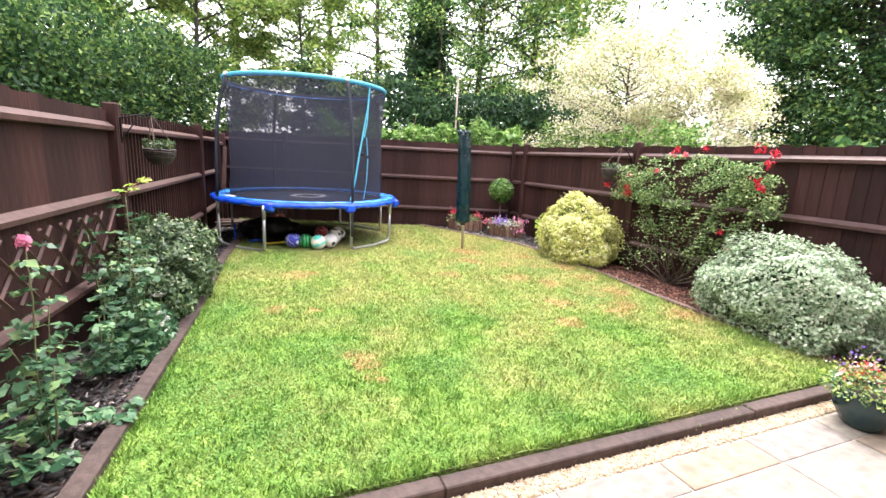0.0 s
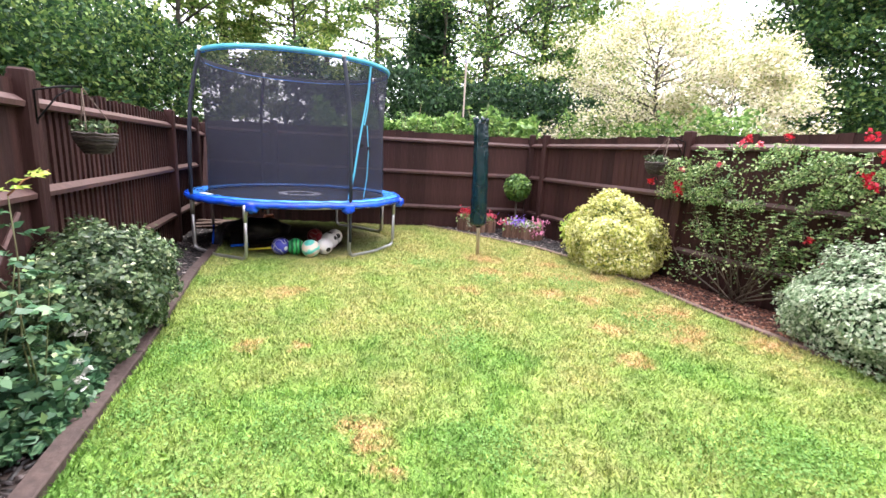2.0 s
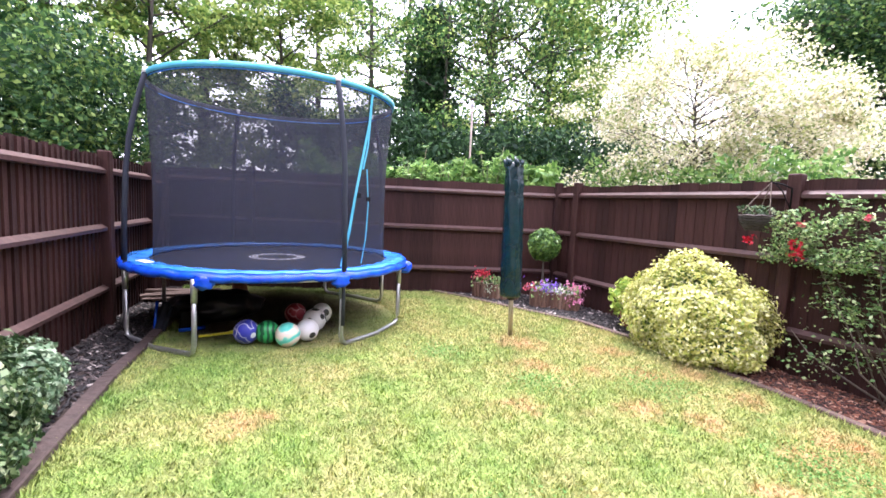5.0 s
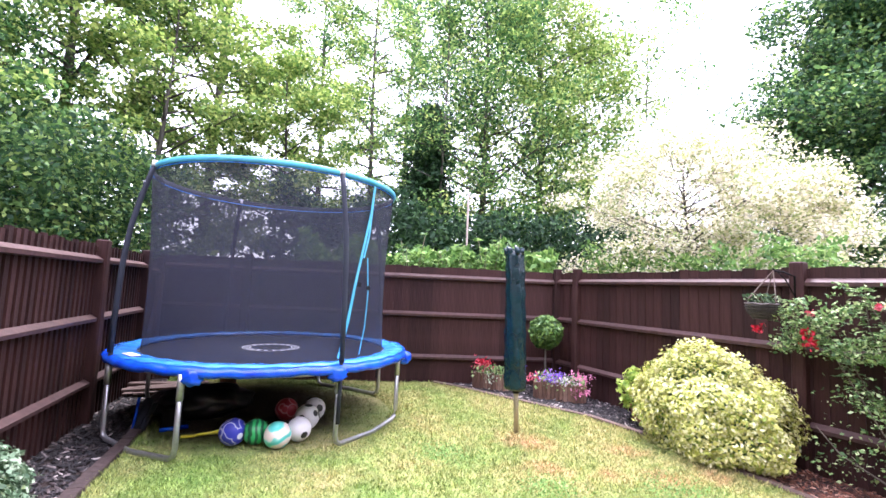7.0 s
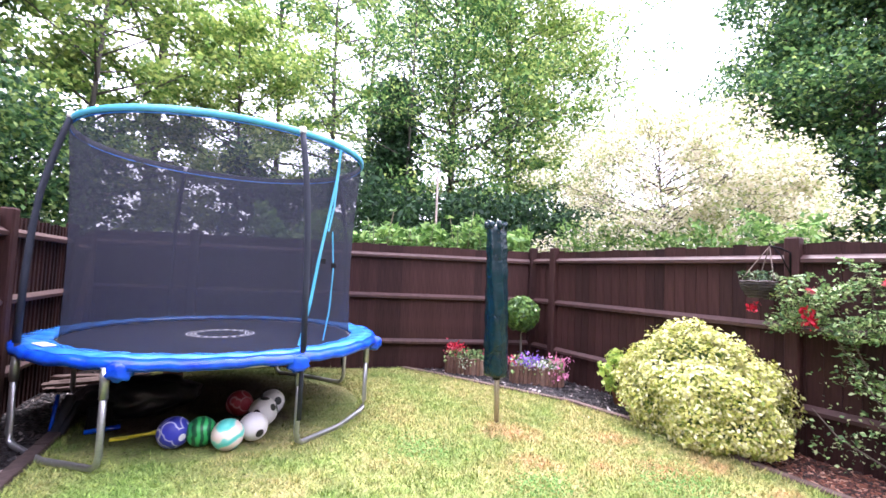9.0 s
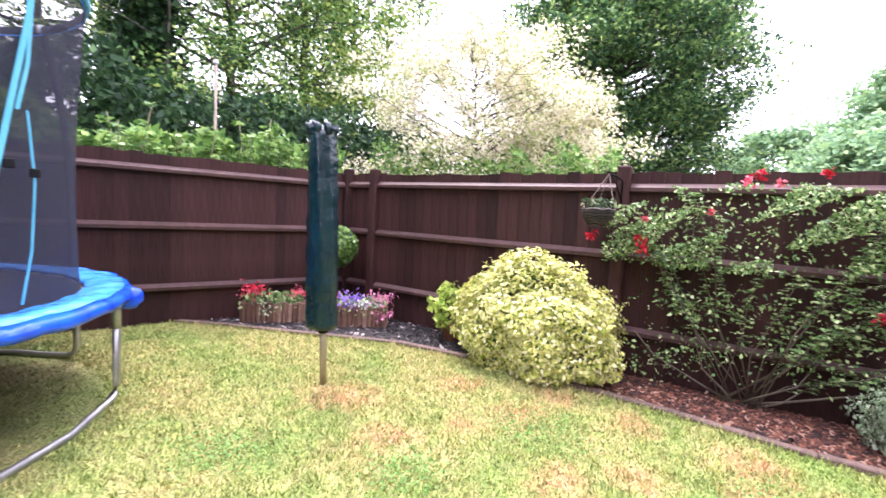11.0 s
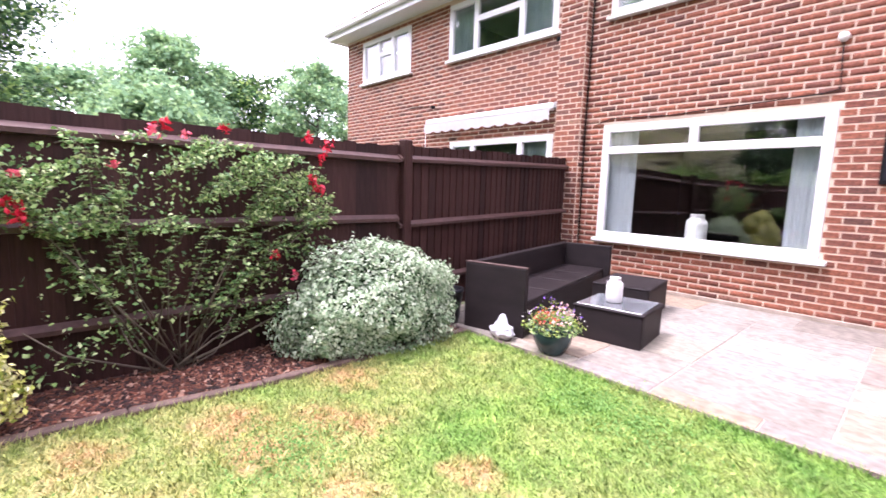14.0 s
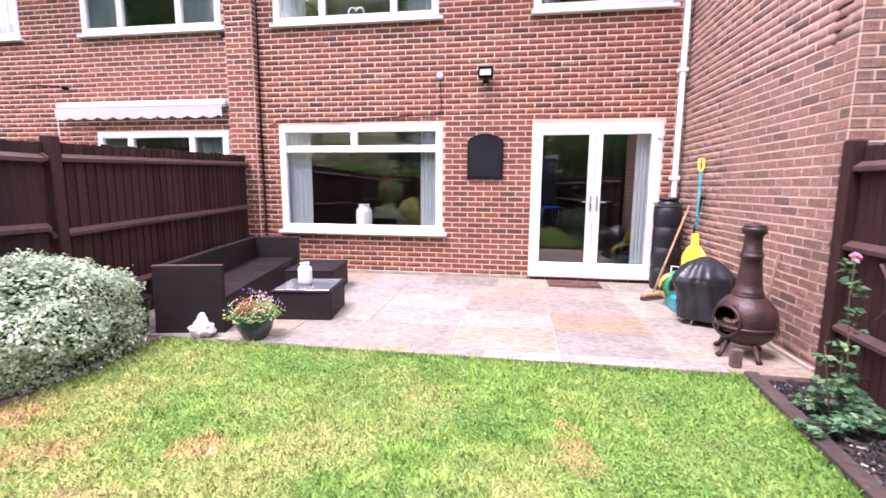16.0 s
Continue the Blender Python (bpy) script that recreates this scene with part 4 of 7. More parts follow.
    bm = boxm(-0.09, -0.035, 0, 0.09, 0.035, 0.004, 0.001)
    lb = part("label_patch", bm, M_ceramic, pad, "pale printed warning label")
    lb.matrix_local = Matrix.Translation(c(-150, 1.2, 0.66)) @ Matrix.Rotation(radians(-60), 4, "Z")
    for a in (-116, -72, -25):
        bm = bmesh.new()
        p = Vector(c(a, 1.315, 0.595))
        bmesh.ops.create_icosphere(bm, subdivisions=3, radius=1)
        for v in bm.verts:
            k = 1 + 0.3 * noise.noise(v.co * 2.5 + Vector((a, 0, 0))) + 0.15 * noise.noise(v.co * 6)
            k += 0.35 * max(0, noise.noise(v.co * 9)) + 0.2 * abs(math.sin(7 * math.atan2(v.co.z, v.co.x)))
            v.co = p * 0.995 + Vector((v.co.x * 0.06 * k, v.co.y * 0.035 * k, v.co.z * 0.05 * k - 0.015))
        part("tie", bm, M_blue, pad, "loose gathered corner of the padding", True)
    # emblem
    for r0, r1 in ((0.19, 0.20), (0.255, 0.265)):
        bm = bmesh.new()
        k = 48
        A = [bm.verts.new(c(i * 7.5, r0, 0.6225)) for i in range(k)]
        B = [bm.verts.new(c(i * 7.5, r1, 0.6225)) for i in range(k)]
        for i in range(k):
            bm.faces.new((A[i], B[i], B[(i + 1) % k], A[(i + 1) % k]))
        part("emblem", bm, M_white, h, "white printed ring on the mat")
    for k in range(20):
        bm = bmesh.new()
        a = k * 18
        for da, r in ((0, 0.21), (8, 0.21), (8, 0.245), (0, 0.245)):
            bm.verts.new(c(a + da, r, 0.6225))
        bm.verts.ensure_lookup_table()
        bm.faces.new(bm.verts)
        part("emblem", bm, M_ceramic, h)
    # poles and net
    for a in (-158, -70.5, 20, 110):
        bm = bmesh.new()
        tube(bm, [c(a, 1.29, 0.2), c(a, 1.29, 0.75)], 0.016, 8)
        tube(bm, [c(a, 1.295, 0.66), c(a, 1.285, 1.1), c(a, 1.27, 1.4), c(a, 1.245, 1.65), c(a, 1.20, 1.88), c(a, 1.16, 2.05), c(a, 1.125, 2.18)], 0.021, 10)
        part("pole", bm, M_foam, h, "curved pole in a dark foam sleeve", True)
        bm = bmesh.new()
        tube(bm, [c(a, 1.125, 2.17), c(a, 1.12, 2.215)], 0.026, 10)
        part("pole_cap", bm, M_ceramic, h, "white pole cap", True)
    bm = bmesh.new()
    m, levels = 96, 14
    rows = []
    for j in range(levels + 1):
        s = j / levels
        r = 1.075 - 0.025 * math.sin(math.pi * s) + 0.035 * s
        rows.append([bm.verts.new((r * math.cos(2 * math.pi * k / m) * (1 + 0.006 * math.sin(9 * 2 * math.pi * k / m + s * 3)), r * math.sin(2 * math.pi * k / m), 0.635 + 1.565 * s)) for k in range(m)])
    for A, B in zip(rows, rows[1:]):
        for k in range(m):
            bm.faces.new((A[k], A[(k + 1) % m], B[(k + 1) % m], B[k]))
    part("net", bm, M_net, h, "fine black see-through safety netting", True)
    bm = bmesh.new()
    lathe(bm, [(1.116, 2.160), (1.124, 2.161), (1.131, 2.180), (1.130, 2.197), (1.12, 2.204), (1.113, 2.18), (1.116, 2.160)], 96, caps=False)
    part("top_ring", bm, M_cyan, h, "light blue fabric band round the top of the net", True)
    part("ring_lining", lathe(bmesh.new(), [(1.104, 2.150), (1.111, 2.150), (1.111, 2.158), (1.104, 2.158), (1.104, 2.150)], 96, caps=False), M_pad, h, "royal blue cord inside the top band", True)
    part("net_hem", lathe(bmesh.new(), [(1.104, 2.155), (1.110, 2.155), (1.110, 2.206), (1.104, 2.206), (1.104, 2.155)], 96, caps=False), M_foam, h, "dark hem of the net inside the top band", True)
    bm = bmesh.new()
    def strip(pts, w):
        prev = None
        for a, r, z in pts:
            pair = [bm.verts.new(c(a - w / 2, r, z)), bm.verts.new(c(a + w / 2, r, z)), bm.verts.new(c(a + w / 2, r + 0.006, z)), bm.verts.new(c(a - w / 2, r + 0.006, z))]
            if prev:
                for i in range(4):
                    bm.faces.new((prev[i], prev[(i + 1) % 4], pair[(i + 1) % 4], pair[i]))
            else:
                bm.faces.new(pair)
            prev = pair
        bm.faces.new(prev[::-1])
    strip([(-51, 1.125, 2.15), (-52, 1.115, 1.9), (-55, 1.10, 1.6), (-59, 1.095, 1.25), (-62, 1.095, 0.95), (-66, 1.10, 0.66)], 1.3)
    strip([(-51, 1.115, 2.0), (-52, 1.105, 1.7), (-54.5, 1.10, 1.5)], 0.9)
    bmesh.ops.recalc_face_normals(bm, faces=bm.faces)
    part("zip_strip", bm, M_cyan, h, "light blue edging of the net's zipped opening")
    bm = bmesh.new()
    tube(bm, [c(-53, 1.12, 1.5), c(-52, 1.13, 1.2), c(-52.5, 1.12, 0.9), c(-54, 1.1, 0.67)], 0.005, 6)
    part("strap", bm, M_cyan, h, "thin hanging pale blue strap")
    for a, z in ((-58, 1.27), (-52, 1.24)):
        part("buckle", boxm(-0.018, -0.01, -0.02, 0.018, 0.01, 0.02, 0.004), M_black, h).location = c(a, 1.13, z)

trampoline()

# ---- balls and odds under the trampoline ----
def ball_material(name, stops, scale, kind, dist=0.0):
    m = bpy.data.materials.new(name)
    m.use_nodes = True
    nt = m.node_tree
    tc = nt.nodes.new("ShaderNodeTexCoord")
    if kind == "wave":
        t = nt.nodes.new("ShaderNodeTexWave")
        t.bands_direction = "X"
        t.inputs["Scale"].default_value, t.inputs["Distortion"].default_value, t.inputs["Detail Scale"].default_value = scale, dist, 2.0
        out = t.outputs["Fac"]
    else:
        t = nt.nodes.new("ShaderNodeTexVoronoi")
        t.inputs["Scale"].default_value = scale
        out = t.outputs["Distance"]
    nt.links.new(tc.outputs["Object"], t.inputs["Vector"])
    col = ramp(nt, out, stops)
    nt.links.new(col, nt.nodes["Principled BSDF"].inputs["Base Color"])
    nt.nodes["Principled BSDF"].inputs["Roughness"].default_value = 0.35
    return m

B_blue = ball_material("ball_blue", [(0, (0.8, 0.8, 0.85)), (0.26, (0.8, 0.8, 0.85)), (0.3, (0.04, 0.05, 0.42)), (0.55, (0.05, 0.06, 0.5)), (0.6, (0.7, 0.7, 0.8)), (0.66, (0.04, 0.05, 0.4))], 9, "cell")
B_green = ball_material("ball_green", [(0, (0.01, 0.09, 0.04)), (0.45, (0.02, 0.14, 0.05)), (0.55, (0.05, 0.42, 0.12)), (1, (0.05, 0.5, 0.15))], 7, "wave", 3.0)
B_teal = ball_material("ball_teal", [(0, (0.1, 0.6, 0.5)), (0.4, (0.25, 0.7, 0.6)), (0.55, (0.8, 0.72, 0.6)), (1, (0.82, 0.7, 0.6))], 3.2, "wave", 5.0)
B_white = ball_material("ball_football", [(0, (0.02, 0.02, 0.02)), (0.33, (0.02, 0.02, 0.02)), (0.37, (0.82, 0.8, 0.8)), (1, (0.85, 0.83, 0.82))], 9, "cell")
B_red = ball_material("ball_red", [(0, (0.32, 0.03, 0.05)), (0.5, (0.4, 0.04, 0.06)), (0.56, (0.6, 0.35, 0.35)), (0.62, (0.32, 0.03, 0.05))], 8, "cell")

def ball(x, y, r, mat, label, turn=0):
    bm = bmesh.new()
    bmesh.ops.create_uvsphere(bm, u_segments=32, v_segments=20, radius=r)
    ob = part("ball", bm, mat, smooth=True)
    ob.matrix_world = pose(x, y, r + 0.004, turn, turn * 1.7, turn)
    tagged(ob, label, "ball", "balls under the trampoline")

ball(-1.28, 8.04, 0.10, B_blue, "royal blue football with white rings", 20)
ball(-1.12, 8.01, 0.095, B_green, "green ball striped like a watermelon", 0)
ball(-0.97, 7.87, 0.10, B_teal, "cream and turquoise marbled ball", 35)
ball(-0.80, 7.99, 0.095, B_white, "white football with black patches", 50)
ball(-0.70, 8.28, 0.105, B_white, "larger white football with black patches", 110)
ball(-0.84, 8.58, 0.10, B_red, "dark red ball with pale lines", 10)
ball(-0.60, 8.53, 0.10, B_white, "scuffed white football beside the red ball", 75)

def clutter():
    h = thing("toy_bat", (-1.55, 8.3, 0.012), "small bright yellow plastic toy bat lying flat", "toy")
    bm = bmesh.new()
    tube(bm, [(0, 0, 0.01), (0.12, 0.03, 0.01), (0.2, 0.05, 0.012)], [0.012, 0.012, 0.022], 8)
    part("handle", bm, M_yellow, h, smooth=True)
    part("blade", boxm(-0.1, -0.02, 0.0, 0.0, 0.03, 0.014, 0.004), M_yellow, h)
    bm = bmesh.new()
    bmesh.ops.create_icosphere(bm, subdivisions=4, radius=1)
    for v in bm.verts:
        k = 1 + 0.18 * noise.noise(v.co * 2.2) + 0.05 * noise.noise(v.co * 7)
        v.co = Vector((v.co.x * 0.42 * k, v.co.y * 0.26 * k, max(0.0, 0.13 + v.co.z * 0.16 * k)))
    ob = part("tarpaulin", bm, M_bag, smooth=True)
    ob.location = (-1.55, 8.95, 0.004)
    tagged(ob, "crumpled black plastic sheet heaped under the trampoline", "tarpaulin")
    h = thing("folded_chair", (-1.98, 8.55, 0.0), "folded blue and black camping chair lying on the slate", "chair")
    bm = bmesh.new()
    tube(bm, [(0, 0, 0.02), (0.05, 0.12, 0.24)], 0.035, 8)
    tube(bm, [(0.03, -0.04, 0.02), (0.1, 0.1, 0.2)], 0.02, 8)
    part("fabric", bm, M_foam, h, smooth=True)
    bm = bmesh.new()
    tube(bm, [(-0.03, 0, 0.03), (-0.02, 0.1, 0.26)], 0.012, 6)
    part("tube", bm, M_blue, h, smooth=True)
    bm = bmesh.new()
    tube(bm, [(0.16, -0.05, 0.025), (0.36, 0.0, 0.025)], 0.018, 6)
    part("tube", bm, M_blue, h, smooth=True)
    bm = bmesh.new()
    tube(bm, [(0, 0, 0), (0, 0, 0.16)], [0.085, 0.07], 10)
    tube(bm, [(0, 0, 0.16), (0, 0, 0.17)], [0.08, 0.08], 10)
    ob = part("bucket", bm, M_black, smooth=False)
    ob.location = (-1.75, 8.62, 0.004)
    tagged(ob, "small black upturned bucket under the trampoline", "bucket")
    h = thing("plant_pot", (-1.35, 10.1, 0.0), "upturned terracotta coloured plant pot by the fence", "plant pot")
    bm = lathe(bmesh.new(), [(0.1, 0.0), (0.075, 0.16), (0.07, 0.17), (0.02, 0.172)], 16)
    part("body", bm, M_terra, h, smooth=True)
    h = thing("timber_stack", (-2.0, 9.9, 0.0), "loose stack of weathered grey timber offcuts beside the fence", "timber")
    for k in range(9):
        ob = part("plank", boxm(-0.35, -0.05, 0, 0.35, 0.05, 0.025, 0.003), M_edging, h)
        ob.matrix_local = pose(0.1 * (k % 2), 0.12 * (k % 3), 0.03 * (k // 3), 0, 0, 8 * (k % 4) - 10)

clutter()

# ---- rotary dryer under its cover ----
def dryer():
    h = thing("rotary_dryer", (1.04, 7.66, 0), "rotary clothes dryer folded inside a dark green cover", "clothes dryer")
    h.matrix_world = pose(1.04, 7.66, 0, 0, -2.6, 0)
    h.scale = (1.06, 1.06, 1.03)
    bm = bmesh.new()
    tube(bm, [(0, 0, -0.02), (0.002, 0, 0.5)], 0.021, 14)
    part("pole", bm, M_pole, h, "dull metal dryer pole", True)
    bm = lathe(bmesh.new(), [(0.026, 0.345), (0.03, 0.35), (0.03, 0.40), (0.026, 0.405)], 14)
    part("hub", bm, M_black, h, smooth=True)
    bm = bmesh.new()
    prof = [(0.05, 0.385), (0.085, 0.38), (0.094, 0.40)]
    prof += [(0.092 - 0.012 * s / 20 + 0.004 * math.sin(s * 1.9), 0.42 + 1.13 * s / 20) for s in range(21)]
    prof += [(0.078, 1.57), (0.066, 1.585), (0.03, 1.60), (0.005, 1.605)]
    lathe(bm, prof, 48, warp=lambda a, z: 1 + 0.07 * math.sin(3 * a + 2 * z) + 0.035 * math.sin(7 * a + 5 * z) + 0.03 * noise.noise(Vector((math.cos(a) * 2, math.sin(a) * 2, z * 14))))
    part("cover", bm, M_cover, h, "creased dark green plastic cover", True)
    for k in range(7):
        bm = bmesh.new()
        a = k * 0.9
        p = Vector((0.06 * math.cos(a), 0.06 * math.sin(a), 1.56))
        tube(bm, [p, p * 1.0 + Vector((0.012 * math.cos(a), 0.012 * math.sin(a), 0.045)), p + Vector((0.035 * math.cos(a), 0.02, 0.06 + 0.012 * (k % 3)))], [0.03, 0.024, 0.004], 7)
        part("cover_fold", bm, M_cover, h, "gathered fold at the top of the cover", True)

dryer()

# ---- garden furniture ----
def weave_box(holder, name, dims, label=""):
    x0, y0, z0, x1, y1, z1 = dims
    bm = boxm(x0, y0, z0, x1, y1, z1, 0.008)
    return part(name, bm, M_rattan, holder, label)

def sofa():
    a = Vector((2.32, 3.10, PATIO))
    h = thing("corner_sofa", tuple(a), "low dark brown woven rattan corner sofa without cushions", "sofa", rz=-90 + 12.5)
    # local x runs along the fence towards the house, local y out from the fence to the garden
    s = lambda *d: (d[0], -d[4], d[2], d[3], -d[1], d[5])
    weave_box(h, "end_panel", s(0.0, 0.0, 0.0, 0.055, 0.60, 0.60), "woven end panel")
    weave_box(h, "backrest", s(0.056, 0.0, 0.0, 2.42, 0.075, 0.60), "woven backrest along the fence")
    weave_box(h, "backrest", s(2.345, 0.076, 0.0, 2.42, 0.66, 0.60), "woven backrest by the house wall")
    weave_box(h, "base", s(0.056, 0.076, 0.0, 2.344, 0.595, 0.29), "woven seat base")
    for k in range(4):
        weave_box(h, "seat_panel", s(0.062 + k * 0.57, 0.08, 0.291, 0.062 + (k + 1) * 0.57 - 0.006, 0.592, 0.315), "seat panel")
    # added paler strip that paints the highlight along the panel's top edge
    part("trim", boxm(0.0, -0.60, 0.601, 0.055, 0, 0.612, 0.003), M_rail, h)
    o = thing("ottoman", (1.72, 1.22, PATIO), "low dark rattan ottoman beside the sofa", "ottoman", rz=9)
    weave_box(o, "base", (-0.36, -0.38, 0, 0.21, 0.38, 0.30), "woven base")
    weave_box(o, "top_panel", (-0.365, -0.385, 0.301, 0.215, 0.385, 0.32), "flat woven top")

sofa()

def coffee_table():
    h = thing("coffee_table", (1.29, 2.20, PATIO), "dark rattan coffee table with an inset glass top", "coffee table", rz=8)
    for d in ((-0.29, -0.29, 0, 0.29, -0.25, 0.275), (-0.29, 0.25, 0, 0.29, 0.29, 0.275), (-0.29, -0.249, 0, -0.25, 0.249, 0.275), (0.25, -0.249, 0, 0.29, 0.249, 0.275)):
        weave_box(h, "side_panel", d, "woven side panel")
    weave_box(h, "top_frame", (-0.3, -0.3, 0.276, 0.3, 0.3, 0.29), "woven top")
    part("glass_top", boxm(-0.27, -0.27, 0.2925, 0.27, 0.27, 0.299, 0.002), M_tabletop, h, "smoked glass plate")

coffee_table()

def jar(x, y, z, s, label):
    h = thing("lantern", (x, y, z), label, "lantern")
    prof = [(0.001, 0), (0.058, 0), (0.068, 0.01), (0.07, 0.06), (0.07, 0.15), (0.065, 0.175), (0.048, 0.19), (0.044, 0.205), (0.046, 0.21), (0.001, 0.21)]
    part("body", lathe(bmesh.new(), [(r * s, z * s) for r, z in prof], 28), M_ceramic, h, smooth=True)
    part("rim", lathe(bmesh.new(), [(0.04 * s, 0.211 * s), (0.047 * s, 0.212 * s), (0.047 * s, 0.222 * s), (0.038 * s, 0.222 * s)], 24), M_ceramic, h, smooth=True)

jar(1.33, 2.22, PATIO + 0.301, 1.0, "white ceramic lantern standing on the glass table")
jar(1.50, -0.15, 0.585, 1.75, "tall white vase standing on the inner window sill")
tagged(part("window_board", boxm(0.3, -0.27, 0.555, 2.72, -0.072, 0.583, 0.005), M_white), kind="structure")

def flower_pot():
    h = thing("glazed_pot", (1.40, 3.04, PATIO), "round dark green glazed pot of mixed flowers", "plant pot")
    h.scale = (0.98, 0.98, 1.0)
    part("pot", lathe(bmesh.new(), [(0.001, 0), (0.09, 0), (0.1, 0.01), (0.145, 0.09), (0.155, 0.14), (0.148, 0.18), (0.15, 0.2), (0.165, 0.205), (0.168, 0.22), (0.16, 0.225), (0.14, 0.22), (0.135, 0.19), (0.001, 0.19)], 36), M_glaze, h, "dark green glazed pot", True)
    part("soil", lathe(bmesh.new(), [(0.001, 0.192), (0.134, 0.192), (0.134, 0.196), (0.001, 0.2)], 20), M_soil, h)
    def dome(n, r, z0, z1):
        a, k = rng.uniform(0, 6.283, n), np.sqrt(rng.random(n)) * r
        return np.c_[k * np.cos(a), k * np.sin(a), z0 + (z1 - z0) * (1 - (k / r) ** 2) * rng.uniform(0.3, 1.0, n)]
    leaves("foliage", dome(800, 0.22, 0.19, 0.34), 0.018, F_rose, h)
    leaves("foliage", dome(300, 0.26, 0.2, 0.42), 0.012, F_lime, h)
    leaves("blossom", dome(90, 0.12, 0.24, 0.36) + (0.03, 0.04, 0), 0.017, P_orange, h)
    leaves("blossom", dome(34, 0.22, 0.30, 0.46), 0.012, P_violet, h)
    leaves("blossom", dome(70, 0.15, 0.27, 0.43) - (0.05, 0.02, 0), 0.016, P_peach, h)
    leaves("blossom", dome(24, 0.08, 0.27, 0.34) + (0.05, 0.06, 0), 0.018, P_red, h)
    leaves("blossom", dome(50, 0.27, 0.25, 0.44), 0.010, P_white, h)

flower_pot()

def plastic_bag():
    bm = bmesh.new()
    bmesh.ops.create_icosphere(bm, subdivisions=4, radius=1)
    for v in bm.verts:
        n = v.co.normalized()
        k = 1 + 0.25 * noise.noise(n * 2.5) + 0.1 * noise.noise(n * 7)
        z = max(0.0, 0.07 + n.z * 0.075 * k)
        taper = 1 - max(0, z - 0.08) * 3.5
        v.co = Vector((n.x * 0.115 * k * taper, n.y * 0.08 * k * taper, z + max(0, n.z - 0.8) * 0.35))
    ob = part("plastic_bag", bm, M_bagwhite, smooth=True)
    ob.location = (1.86, 3.10, PATIO)
    tagged(ob, "crumpled white plastic bag lying on the patio", "bag")

plastic_bag()

def tub():
    h = thing("plastic_tub", (2.50, 3.13, PATIO), "small black plastic tub standing beside the sofa end", "tub")
    part("body", lathe(bmesh.new(), [(0.001, 0), (0.10, 0), (0.12, 0.2), (0.135, 0.30), (0.142, 0.30), (0.142, 0.325), (0.12, 0.325), (0.11, 0.05), (0.001, 0.05)], 28), M_butt, h, smooth=True)
    part("handle", tube(bmesh.new(), [(-0.13, 0.0, 0.31), (-0.10, 0.1, 0.29), (0.0, 0.15, 0.27), (0.10, 0.1, 0.29), (0.13, 0.0, 0.31)], 0.007, 6), M_foam, h, smooth=True)

tub()

# ---- things along the side wall ----
def water_butt():
    h = thing("water_butt", (-2.73, 0.32, PATIO), "slim ribbed black plastic water butt", "water butt")
    h.scale = (0.84, 0.84, 1.0)
    prof = [(0.001, 0), (0.185, 0), (0.19, 0.02)]
    for k in range(4):
        z = 0.06 + k * 0.26
        prof += [(0.196, z), (0.203, z + 0.1), (0.200, z + 0.215), (0.190, z + 0.225), (0.190, z + 0.24)]
    prof += [(0.195, 1.06), (0.17, 1.12), (0.12, 1.14), (0.115, 1.15)]
    prof = [(r, z) for r, z in prof]
    part("barrel", lathe(bmesh.new(), prof + [(0.001, 1.15)], 36), M_butt, h, "ribbed black barrel", True)
    part("lid", lathe(bmesh.new(), [(0.125, 1.151), (0.14, 1.155), (0.14, 1.18), (0.12, 1.19), (0.001, 1.19)], 30), M_butt, h, smooth=True)
    part("slot", boxm(-0.06, 0.196, 0.83, 0.03, 0.206, 0.855, 0.004), M_black, h)

water_butt()

def drainpipe():
    h = thing("drainpipe", (-2.86, 0.075, 0), "white square rainwater pipe down the wall corner", "drainpipe")
    part("pipe", boxm(-0.030, -0.034, 1.0, 0.030, 0.034, TOP, 0.008), M_white, h)
    for z in (1.35, 2.72, 4.3):
        part("bracket", boxm(-0.055, -0.065, z, 0.055, 0.042, z + 0.05, 0.006), M_white, h)
    part("shoe", boxm(-0.04, -0.04, 0.96, 0.04, 0.04, 1.06, 0.008), M_white, h)

drainpipe()

def broom():
    h = thing("broom", (-2.42, 0.98, PATIO), "wooden yard broom leaning on the brick wall", "broom")
    bm = bmesh.new()
    tube(bm, [(0, 0, 0.07), (-0.50, -0.50, 1.09)], 0.013, 10)
    part("handle", bm, M_wood, h, smooth=True)
    part("head", boxm(-0.16, -0.035, 0.045, 0.16, 0.035, 0.085, 0.008), M_wood, h).matrix_local = pose(0, 0, 0, 0, 0, 30)
    bm = bmesh.new()
    for i in range(26):
        for j in range(4):
            x, y = -0.15 + i * 0.012, -0.026 + j * 0.017
            tube(bm, [(x, y, 0.046), (x * 1.04, y * 1.3, 0.0)], [0.005, 0.004], 4)
    b = part("bristles", bm, M_cord, h)
    b.matrix_local = pose(0, 0, 0, 0, 0, 30)
    tagged(b, kind="stuff")
    h = thing("garden_fork", (-2.84, 0.78, PATIO), "dark handled garden tool leaning in the corner", "garden tool")
    bm = bmesh.new()
    tube(bm, [(0.05, 0, 0.0), (-0.07, 0.08, 1.2)], 0.014, 8)
    tube(bm, [(-0.07, 0.02, 1.2), (-0.07, 0.14, 1.2)], 0.014, 8)
    part("handle", bm, M_black, h, smooth=True)

broom()

